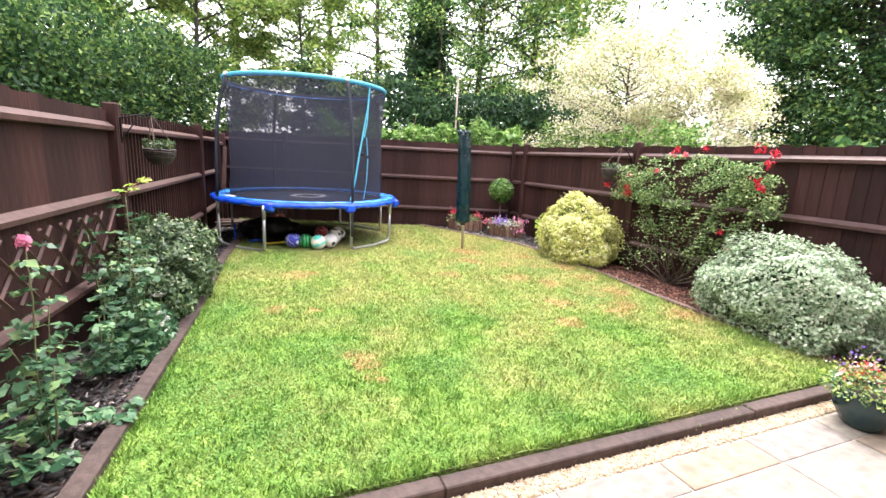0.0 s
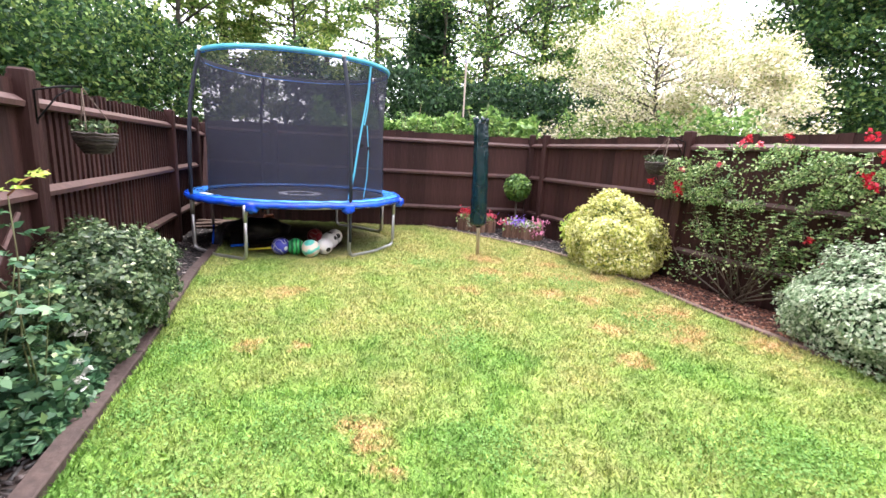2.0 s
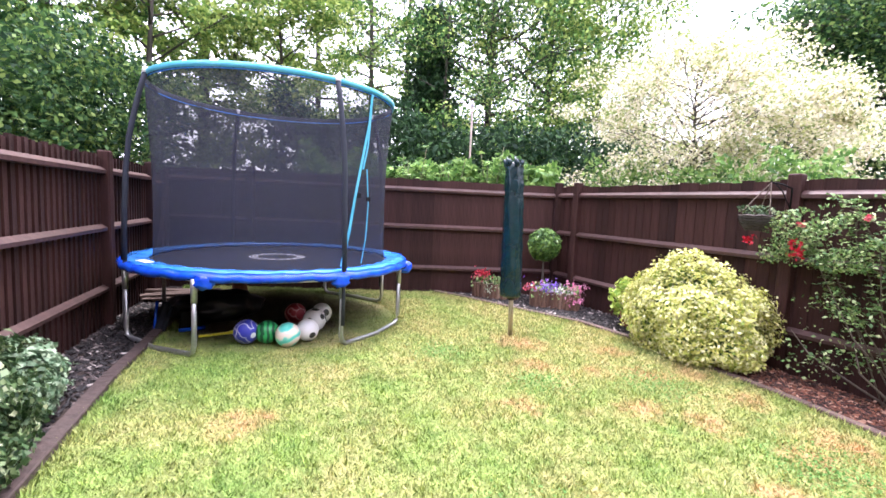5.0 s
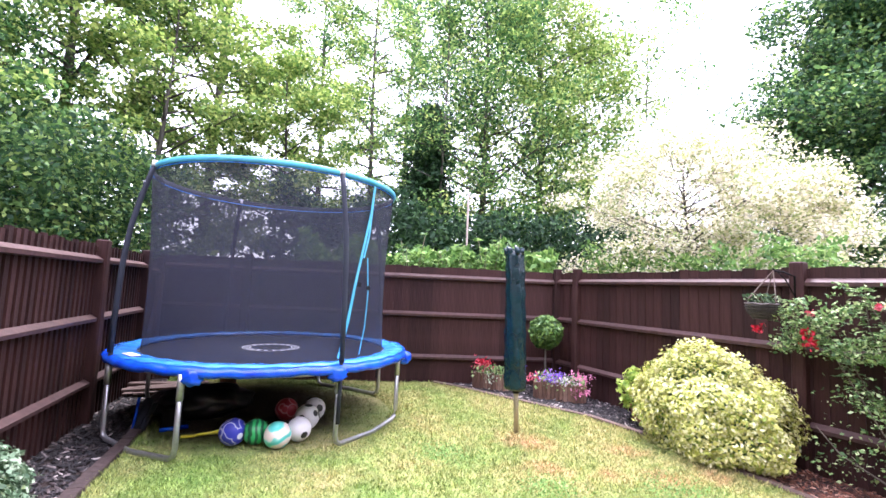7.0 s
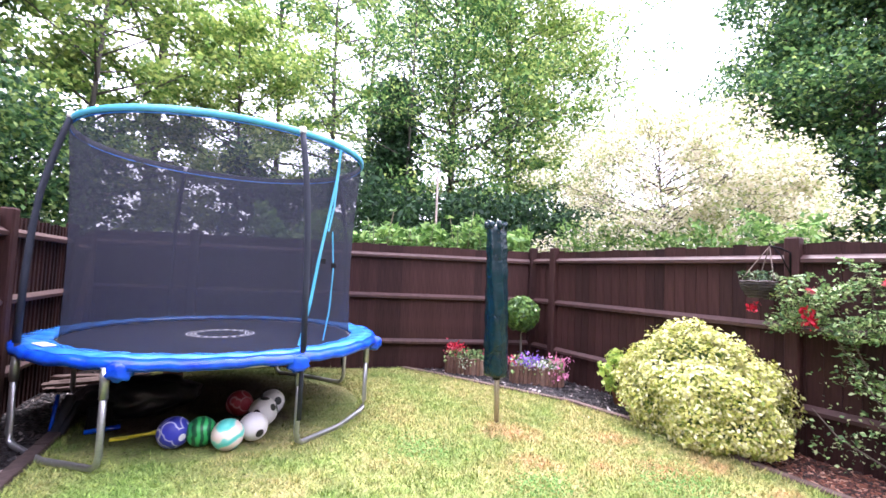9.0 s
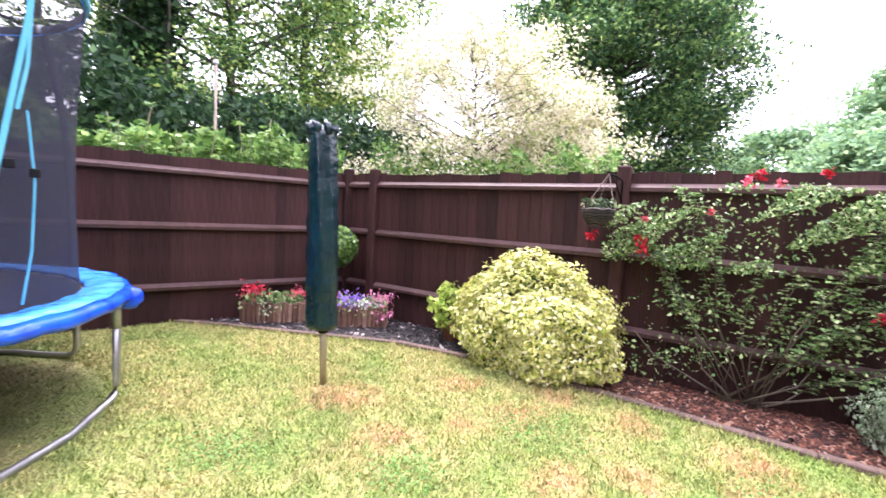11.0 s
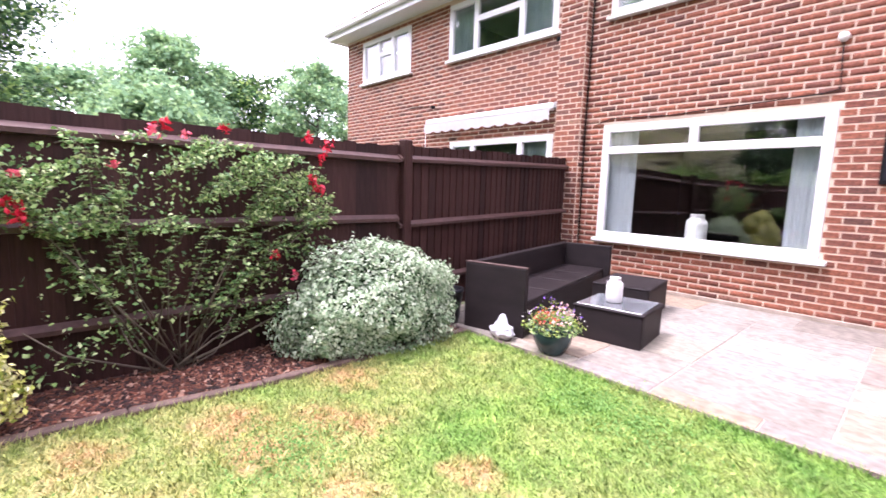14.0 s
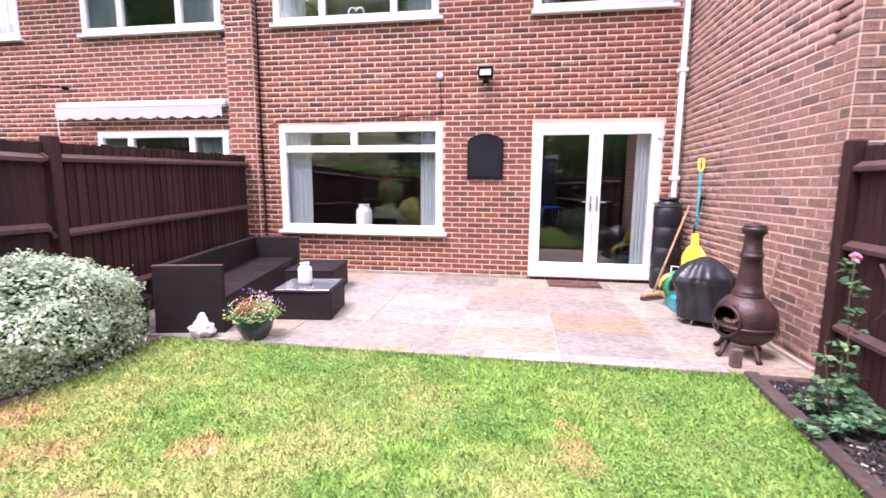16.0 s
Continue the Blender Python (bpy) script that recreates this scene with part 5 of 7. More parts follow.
def spade():
    h = thing("plastic_spade", (-2.70, 1.35, 0.33), "yellow plastic spade with turquoise handle leaning on bricks", "spade")
    top = Vector((-0.22, -0.60, 1.27))
    at = lambda s: top * s
    bm = bmesh.new()
    tube(bm, [at(0.38), at(0.86)], 0.014, 10)
    for s in (0.4, 0.47, 0.62, 0.75, 0.85):
        tube(bm, [at(s), at(s + 0.015)], 0.018, 10)
    part("shaft", bm, M_teal, h, "turquoise shaft", True)
    bm = bmesh.new()
    for sx in (-1, 1):
        tube(bm, [at(0.86) + Vector((0, 0, 0)), at(0.9) + Vector((sx * 0.025, 0, 0)), at(0.985) + Vector((sx * 0.028, 0, 0))], 0.011, 8)
    tube(bm, [at(0.985) + Vector((-0.035, 0, 0)), at(0.985) + Vector((0.035, 0, 0))], 0.013, 8)
    part("grip", bm, M_yellow, h, "yellow hand grip", True)
    bm = bmesh.new()
    prof = [(-0.1, 0.0), (-0.105, 0.1), (-0.095, 0.2), (-0.06, 0.27), (-0.03, 0.3), (-0.03, 0.42), (0.03, 0.42), (0.03, 0.3), (0.06, 0.27), (0.095, 0.2), (0.105, 0.1), (0.1, 0.0), (0.05, -0.03), (-0.05, -0.03)]
    a = [bm.verts.new((y * 1.15 - z * 0.17, -0.02 - z * 0.47, z)) for y, z in prof]
    b = [bm.verts.new((y * 1.15 - z * 0.17, 0.005 - z * 0.47 + (0.02 if abs(y) > 0.08 else 0), z)) for y, z in prof]
    bm.faces.new(a), bm.faces.new(b[::-1])
    for i in range(len(prof)):
        bm.faces.new((a[i], b[i], b[(i + 1) % len(prof)], a[(i + 1) % len(prof)]))
    bmesh.ops.recalc_face_normals(bm, faces=bm.faces)
    part("blade", bm, M_yellow, h, "rounded yellow blade")

spade()

def hose_reel():
    h = thing("hose_reel", (-2.62, 1.35, PATIO), "green hose reel wound with green and yellow hose", "hose reel")
    part("base", boxm(-0.16, -0.15, 0, 0.14, 0.2, 0.16, 0.02), M_teal, h, "turquoise plastic base")
    bm = bmesh.new()
    for k in range(4):
        tube(bm, [(0.15 * math.cos(a) + 0.02, -0.12 + k * 0.045, 0.24 + 0.15 * math.sin(a)) for a in [i * 0.35 for i in range(18)]], 0.016, 6, loop=True)
    part("hose", bm, M_green, h, "coiled green hose", True)
    bm = bmesh.new()
    for k in range(3):
        tube(bm, [((0.17 + 0.01 * k) * math.cos(a) + 0.03, -0.17 + k * 0.05 + 0.03 * math.sin(a), 0.22 + 0.16 * math.sin(a)) for a in [i * 0.4 for i in range(16)]], 0.011, 6, loop=True)
    part("hose", bm, M_hosey, h, "looped yellow hose", True)
    bm = bmesh.new()
    tube(bm, [(-0.1, -0.16, 0.1), (-0.1, -0.16, 0.42), (0.08, -0.16, 0.44), (0.1, -0.16, 0.1)], 0.012, 6)
    part("carry_handle", bm, M_steel, h, smooth=True)

hose_reel()

def covered_barbecue():
    h = thing("barbecue", (-2.62, 1.86, PATIO), "kettle barbecue under a creased black cover", "barbecue")
    bm = bmesh.new()
    prof = [(0.19, 0.055), (0.205, 0.06), (0.225, 0.16), (0.245, 0.30), (0.262, 0.42), (0.255, 0.475), (0.215, 0.535), (0.15, 0.59), (0.07, 0.635), (0.03, 0.655), (0.001, 0.658)]
    fine = []
    for (r0, z0), (r1, z1) in zip(prof, prof[1:]):
        fine += [(r0 + (r1 - r0) * t / 4, z0 + (z1 - z0) * t / 4) for t in range(4)]
    fine.append(prof[-1])
    lathe(bm, fine, 64, warp=lambda a, z: 1 + 0.05 * math.sin(4 * a + 0.6) + 0.07 * math.sin(13 * a + 3 * math.sin(2 * a) + z * 4) * (0.35 + z) + 0.16 * noise.noise(Vector((math.cos(a) * 2.2, math.sin(a) * 2.2, z * 6))) - 0.07 * abs(noise.noise(Vector((math.cos(a) * 5, math.sin(a) * 5, z * 14)))))
    part("cover", bm, M_bag, h, "creased black plastic cover", True)
    for a in (40, 160, 280):
        bm = bmesh.new()
        tube(bm, [(0.1 * math.cos(radians(a)), 0.1 * math.sin(radians(a)), 0.12), (0.17 * math.cos(radians(a)), 0.17 * math.sin(radians(a)), 0.0)], 0.01, 6)
        part("leg", bm, M_steel, h, smooth=True)

covered_barbecue()

def chimenea():
    h = thing("chimenea", (-2.60, 2.73, PATIO), "rust tinged cast iron chimenea with logs inside", "chimenea")
    h.scale = (0.96, 0.96, 0.97)
    n, mouth = 48, (radians(22), 0.30)
    prof = [(0.06, 0.10), (0.13, 0.115), (0.185, 0.16), (0.215, 0.22), (0.225, 0.29), (0.22, 0.35), (0.2, 0.41), (0.165, 0.455), (0.13, 0.485), (0.112, 0.50)]
    bm = bmesh.new()
    lathe(bm, prof, n)
    gone = []
    md = Vector((math.cos(mouth[0]), math.sin(mouth[0]), 0))
    for f in bm.faces:
        c = f.calc_center_median()
        side = Vector((-md.y, md.x, 0)).dot(c)
        if len(f.verts) == 4 and c.dot(md) > 0.06 and (side / 0.125) ** 2 + ((c.z - mouth[1]) / 0.12) ** 2 < 1:
            gone.append(f)
    bmesh.ops.delete(bm, geom=gone, context="FACES")
    bmesh.ops.solidify(bm, geom=bm.faces[:], thickness=0.012)
    part("body", bm, M_iron, h, "round iron belly with a fire opening", True)
    bm = bmesh.new()
    side = Vector((-md.y, md.x, 0))
    ring = []
    for k in range(28):
        a = k * 2 * math.pi / 28
        s, z = 0.128 * math.cos(a), mouth[1] + 0.123 * math.sin(a)
        zz = min(max(z, 0.12), 0.48)
        r = np.interp(zz, [p[1] for p in prof], [p[0] for p in prof])
        ring.append(side * s + md * (math.sqrt(max(r * r - s * s, 0.001)) + 0.004) + Vector((0, 0, z)))
    tube(bm, ring, 0.013, 8, loop=True)
    part("mouth_rim", bm, M_iron, h, "raised rim of the fire opening", True)
    bm = lathe(bmesh.new(), [(0.11, 0.49), (0.118, 0.495), (0.118, 0.51), (0.106, 0.518), (0.112, 0.53), (0.10, 0.54), (0.09, 0.60), (0.080, 0.72), (0.073, 0.80), (0.083, 0.805), (0.083, 0.83), (0.072, 0.835), (0.076, 0.85), (0.068, 0.86),
                             (0.063, 0.95), (0.066, 0.985), (0.088, 1.0), (0.090, 1.035), (0.078, 1.05), (0.06, 1.05), (0.056, 0.9), (0.056, 0.6), (0.08, 0.5)], 36)
    part("chimney", bm, M_iron, h, "tapering iron chimney with bands", True)
    part("lid", lathe(bmesh.new(), [(0.08, 1.052), (0.075, 1.062), (0.03, 1.075), (0.012, 1.085), (0.001, 1.086)], 24), M_iron, h, smooth=True)
    part("band", lathe(bmesh.new(), [(0.222, 0.245), (0.232, 0.25), (0.232, 0.265), (0.222, 0.27)], 40), M_iron, h, smooth=True)
    for a in (20, 95, 215, 300):
        bm = bmesh.new()
        ca, sa = math.cos(radians(a)), math.sin(radians(a))
        tube(bm, [(0.12 * ca, 0.12 * sa, 0.16), (0.17 * ca, 0.17 * sa, 0.10), (0.20 * ca, 0.20 * sa, 0.04), (0.235 * ca, 0.235 * sa, 0.008)], [0.028, 0.022, 0.018, 0.024], 8)
        part("leg", bm, M_iron, h, "curved iron foot", True)
    for a in (10, 130):
        bm = bmesh.new()
        p = Vector((0.235 * math.cos(radians(a)), 0.235 * math.sin(radians(a)), 0.235))
        t = Vector((-p.y, p.x, 0)).normalized()
        tube(bm, [p + t * 0.025 * math.cos(k) + Vector((0, 0, 0.025 * math.sin(k))) for k in [i * 0.63 for i in range(10)]], 0.006, 6, loop=True)
        part("ring_handle", bm, M_iron, h, smooth=True)
    for k in range(4):
        bm = bmesh.new()
        tube(bm, [(-0.07 + 0.03 * k, -0.06, 0.175 + 0.04 * (k % 2)), (0.06 - 0.02 * k, 0.12, 0.2 + 0.035 * (k % 2))], 0.026, 8)
        part("log", bm, M_wood, h, "split pale log")
    for k, (z, lean) in enumerate(((0.215, 0.02), (0.25, -0.03), (0.285, 0.04))):
        bm = bmesh.new()
        m = md * (0.125 - 0.02 * k)
        tube(bm, [m - side * 0.09 + Vector((0, 0, z - lean)), m + side * 0.09 + Vector((0, 0, z + lean))], 0.022, 7)
        part("log", bm, M_wood, h, "split pale log")
    h = thing("poker", (-2.86, 2.5, PATIO), "wooden handled fire iron leaning on the wall", "fire iron")
    bm = bmesh.new()
    tube(bm, [(0.05, 0, 0), (-0.06, -0.02, 0.78)], 0.013, 8)
    part("handle", bm, M_log, h, smooth=True)
    ob = part("timber_block", boxm(-0.035, -0.03, 0, 0.035, 0.03, 0.14, 0.006), M_edging)
    ob.location = (-2.42, 3.02, PATIO)
    tagged(ob, "short upright block of weathered timber beside the chimenea", "timber")

chimenea()

def doormat():
    h = thing("doormat", (-1.6, 0.31, PATIO + 0.004), "brown coir doormat with dark squares", "doormat")
    h.scale = (1.15, 1.15, 1)
    part("backing", boxm(-0.3, -0.17, 0, 0.3, 0.17, 0.012, 0.003), M_matting, h)
    for i in range(5):
        for j in range(2):
            part("pile_square", boxm(-0.28 + i * 0.114, -0.15 + j * 0.152, 0.0125, -0.28 + i * 0.114 + 0.1, -0.15 + j * 0.152 + 0.14, 0.022, 0.004), M_matting, h)

doormat()

# ---- on the walls ----
def wall_things():
    h = thing("chalkboard", (-0.35, 0.012, 1.36), "black chalkboard with an arched top hung on brick", "chalkboard")
    pts = [(-0.25, 0), (0.25, 0), (0.25, 0.53)] + [(0.25 - 0.5 * t / 12, 0.55 + 0.075 * math.sin(math.pi * t / 12)) for t in range(1, 12)] + [(-0.25, 0.53)]
    for inset, y0, y1, m, nm in ((1.0, 0.0, 0.02, M_black, "frame"), (0.9, 0.0205, 0.024, M_matcloth, "writing_surface")):
        bm = bmesh.new()
        f = lambda x, z: (x * inset, (z - 0.3) * inset + 0.3)
        a = [bm.verts.new((f(x, z)[0], y0, f(x, z)[1])) for x, z in pts]
        b = [bm.verts.new((f(x, z)[0], y1, f(x, z)[1])) for x, z in pts]
        bm.faces.new(a), bm.faces.new(b[::-1])
        for i in range(len(pts)):
            bm.faces.new((a[i], b[i], b[(i + 1) % len(pts)], a[(i + 1) % len(pts)]))
        bmesh.ops.recalc_face_normals(bm, faces=bm.faces)
        part(nm, bm, m, h)
    h = thing("floodlight", (-0.34, 0.01, 2.72), "black outdoor floodlight with motion sensor", "floodlight")
    part("bracket", boxm(-0.03, 0, -0.02, 0.03, 0.05, 0.03, 0.004), M_black, h)
    bm = boxm(-0.1, 0.05, 0.0, 0.1, 0.13, 0.13, 0.012)
    part("housing", bm, M_black, h)
    part("lens", boxm(-0.075, 0.131, 0.025, 0.075, 0.136, 0.105, 0.003), M_ceramic, h)
    part("visor", boxm(-0.1, 0.05, 0.132, 0.1, 0.17, 0.142, 0.003), M_steel, h)
    bm = bmesh.new()
    tube(bm, [(0, 0.05, -0.01), (0, 0.09, -0.05)], [0.025, 0.035], 12)
    part("sensor", bm, M_black, h, smooth=True)
    h = thing("outdoor_sensor", (0.30, 0.01, 2.74), "small white sensor with a cable down the bricks", "sensor")
    bm = bmesh.new()
    tube(bm, [(0, 0, 0.04), (0, 0.03, 0.04), (0, 0.05, 0.035)], [0.045, 0.045, 0.02], 16)
    part("body", bm, M_ceramic, h, smooth=True)
    bm = bmesh.new()
    tube(bm, [(-0.0, 0.004, 0.0), (-0.015, 0.006, -0.3), (-0.02, 0.006, -0.45), (0.1, 0.006, -0.48), (1.6, 0.008, -0.55), (2.35, 0.008, -0.52), (2.6, 0.008, -0.6)], 0.006, 6)
    part("cable", bm, M_black, h, smooth=True)
    h = thing("wall_cable", (3.03, 0.03, 0), "black cable running up beside the brick pier", "cable")
    bm = bmesh.new()
    tube(bm, [(0, 0, 0.3), (0.0, 0, 1.2), (0.012, 0, 2.2), (0.0, 0, 3.4), (0.0, 0, TOP)], 0.009, 6)
    part("cable", bm, M_black, h, smooth=True)
    h = thing("security_camera", (3.52, 0.02, 3.42), "small black camera on the neighbour's wall", "camera")
    bm = bmesh.new()
    tube(bm, [(0, -0.02, 0.05), (0, 0.03, 0.04), (0.02, 0.1, 0.0)], [0.02, 0.025, 0.03], 10)
    part("body", bm, M_black, h, smooth=True)
    h = thing("vent_pipe", (6.4, 0.0, 2.78), "small dark overflow outlet on the neighbour's wall", "outlet")
    bm = bmesh.new()
    tube(bm, [(0, 0, 0), (0, 0.08, -0.01)], 0.03, 10)
    part("spout", bm, M_black, h, smooth=True)
    tube(bm2 := bmesh.new(), [(0.1, 0.012, 0.02), (0.5, 0.012, 0.06), (0.9, 0.012, 0.05)], 0.006, 6)
    part("cable", bm2, M_black, h)

wall_things()

def awning():
    h = thing("awning", (0, 0.01, 0), "retracted white awning with scalloped valance", "awning")
    part("cassette", boxm(3.56, 0, 2.42, 6.52, 0.13, 2.53, 0.03), M_white, h)
    part("bracket", boxm(3.48, 0, 2.44, 3.555, 0.11, 2.53, 0.01), M_steel, h)
    bm = bmesh.new()
    n = 180
    rows = []
    for z in (2.43, 2.35, None):
        rows.append([])
        for i in range(n + 1):
            x = 3.58 + 2.92 * i / n
            zz = z if z else 2.29 - 0.04 * abs(math.sin(x * math.pi / 0.26))
            rows[-1].append(bm.verts.new((x, 0.15 + 0.008 * math.sin(x * 9), zz)))
    for A, B in zip(rows, rows[1:]):
        for i in range(n):
            bm.faces.new((A[i], A[i + 1], B[i + 1], B[i]))
    bmesh.ops.solidify(bm, geom=bm.faces[:], thickness=0.003)
    part("valance", bm, M_ceramic, h, "scalloped white fabric valance")
    bm = bmesh.new()
    tube(bm, [(6.5, 0.12, 2.44), (6.5, 0.12, 1.9)], 0.008, 6)
    part("crank", bm, M_white, h)

awning()

# wreath in the upstairs window
h = thing("heart_ornament", (1.55, -0.1, 3.70), "white heart shaped ornament in the upstairs window", "ornament")
bm = bmesh.new()
tube(bm, [(0.115 * (16 * math.sin(t) ** 3) / 16, 0, 0.1 * (13 * math.cos(t) - 5 * math.cos(2 * t) - 2 * math.cos(3 * t) - math.cos(4 * t)) / 14) for t in [i * 2 * math.pi / 28 for i in range(28)]], 0.018, 8, loop=True)
part("ring", bm, M_ceramic, h, smooth=True)

# ---- plants ----
def blob_points(n, radii, lumps=0.16, freq=2.3, inner=0.72, floor=-0.9, seed=0.0):
    """Points in the outer shell of a lumpy body, with the direction outward at each."""
    d = rng.normal(size=(n * 2, 3))
    d /= np.linalg.norm(d, axis=1, keepdims=True)
    d = d[d[:, 2] > floor][:n]
    k = np.array([1 + lumps * noise.noise(Vector(v * freq) + Vector((seed, seed, seed))) * 1.6 + lumps * 0.6 * noise.noise(Vector(v * freq * 3.1) + Vector((seed, 0, 0))) for v in d])
    s = k * (inner + (1 - inner) * rng.random(len(d)) ** 0.45)
    return d * s[:, None] * np.array(radii), d

def stems(h, n, base_r, radii, mat, thick=0.012):
    bm = bmesh.new()
    for k in range(n):
        a = k * 2.4
        t = Vector((math.cos(a) * radii[0] * 0.7, math.sin(a) * radii[1] * 0.7, radii[2] * (0.7 + 0.5 * (k % 3) / 2)))
        b = Vector((math.cos(a) * base_r, math.sin(a) * base_r, 0))
        tube(bm, [b, b.lerp(t, 0.4) + Vector((0, 0, radii[2] * 0.15)), t], [thick, thick * 0.7, thick * 0.3], 6)
    return part("stems", bm, mat, h, smooth=True)

def shrub(name, at, radii, n, size, mat, label, category="shrub", lumps=0.16, freq=2.3, seed=0.0, rise=0.85, core=None, long=1.6, group="", sprigs=0, squash=None, rz=0):
    h = thing(name, at, label, category, group, rz)
    p, d = blob_points(n, radii, lumps, freq, seed=seed)
    p[:, 2] += radii[2] * rise
    if squash is not None:
        p[:, 0] = np.minimum(p[:, 0], squash + rng.uniform(-0.03, 0.0, len(p)))
    # inner leaves in a darker green, painting the shade inside the bush
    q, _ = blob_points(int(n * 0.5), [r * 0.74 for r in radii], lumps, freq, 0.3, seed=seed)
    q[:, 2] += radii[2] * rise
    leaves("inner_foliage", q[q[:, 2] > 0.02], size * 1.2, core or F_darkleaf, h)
    if sprigs:
        c, dd = blob_points(sprigs, radii, lumps, freq, 0.97, floor=-0.1, seed=seed)
        c[:, 2] += radii[2] * rise
        pts = np.concatenate([c + dd * t + rng.normal(0, size * 0.35, c.shape) for t in np.linspace(0, size * 2.0, 4)])
        if squash is not None:
            pts[:, 0] = np.minimum(pts[:, 0], squash)
        p, d = np.concatenate([p, pts]), np.concatenate([d, np.tile(dd, (4, 1))])
    keep = p[:, 2] > 0.01
    leaves("foliage", p[keep], size, mat, h, normals=d[keep] * 1.1 + np.array([0, 0, 0.4]), spread=0.55, long=long)
    stems(h, 7, 0.06, radii, M_trunk)
    return h

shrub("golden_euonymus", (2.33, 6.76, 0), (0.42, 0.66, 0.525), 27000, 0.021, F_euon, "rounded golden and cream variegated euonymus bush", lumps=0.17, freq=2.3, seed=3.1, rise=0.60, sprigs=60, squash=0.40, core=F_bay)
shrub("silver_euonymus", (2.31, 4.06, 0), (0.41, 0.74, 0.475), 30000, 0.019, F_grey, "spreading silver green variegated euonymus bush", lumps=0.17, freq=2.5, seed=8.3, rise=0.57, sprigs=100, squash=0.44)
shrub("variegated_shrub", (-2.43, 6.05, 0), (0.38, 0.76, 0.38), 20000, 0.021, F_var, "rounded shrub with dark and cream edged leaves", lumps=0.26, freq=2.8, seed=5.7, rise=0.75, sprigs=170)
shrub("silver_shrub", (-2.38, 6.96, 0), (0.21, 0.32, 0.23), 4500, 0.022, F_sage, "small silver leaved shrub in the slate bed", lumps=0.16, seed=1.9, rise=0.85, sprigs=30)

def sprays(h, lines, mat, size, step, reach, first=0.25, r=0.006, cane=None, flat=1.0):
    """Canes along given lines, with compound leaves of seven leaflets at every step."""
    P, N = [], []
    for pts in lines:
        pts = [Vector(p) for p in pts]
        part("cane", tube(bmesh.new(), pts, [r * (1 - 0.7 * i / len(pts)) for i in range(len(pts))], 5), cane or M_stem, h, smooth=True)
        total, run = sum((b - a).length for a, b in zip(pts, pts[1:])), 0.0
        for a, b in zip(pts, pts[1:]):
            ln = (b - a).length
            k = int(ln / step) + 1
            for j in range(k):
                s = (j + rng.random()) / k
                if (run + s * ln) / total < first:
                    continue
                q = np.array(a.lerp(b, s))
                ang = rng.uniform(0, 6.283)
                d = np.array([math.cos(ang) * flat, math.sin(ang), rng.uniform(-0.15, 0.45)])
                d /= np.linalg.norm(d)
                side = np.cross(d, [0, 0, 1])
                side /= np.linalg.norm(side) + 1e-9
                L_ = reach * rng.uniform(0.6, 1.25)
                for f, w in ((0.4, 1), (0.4, -1), (0.68, 1), (0.68, -1), (0.95, 0.8), (0.95, -0.8), (1.25, 0)):
                    P.append(q + d * L_ * f + side * w * size * 0.75 + np.array([0, 0, -0.12 * L_ * f * f]))
                    N.append([d[0] * 0.3, d[1] * 0.3, 1.0])
            run += ln
    return leaves("foliage", np.array(P), size, mat, h, normals=np.array(N) * 1.3, spread=0.5, long=1.5)

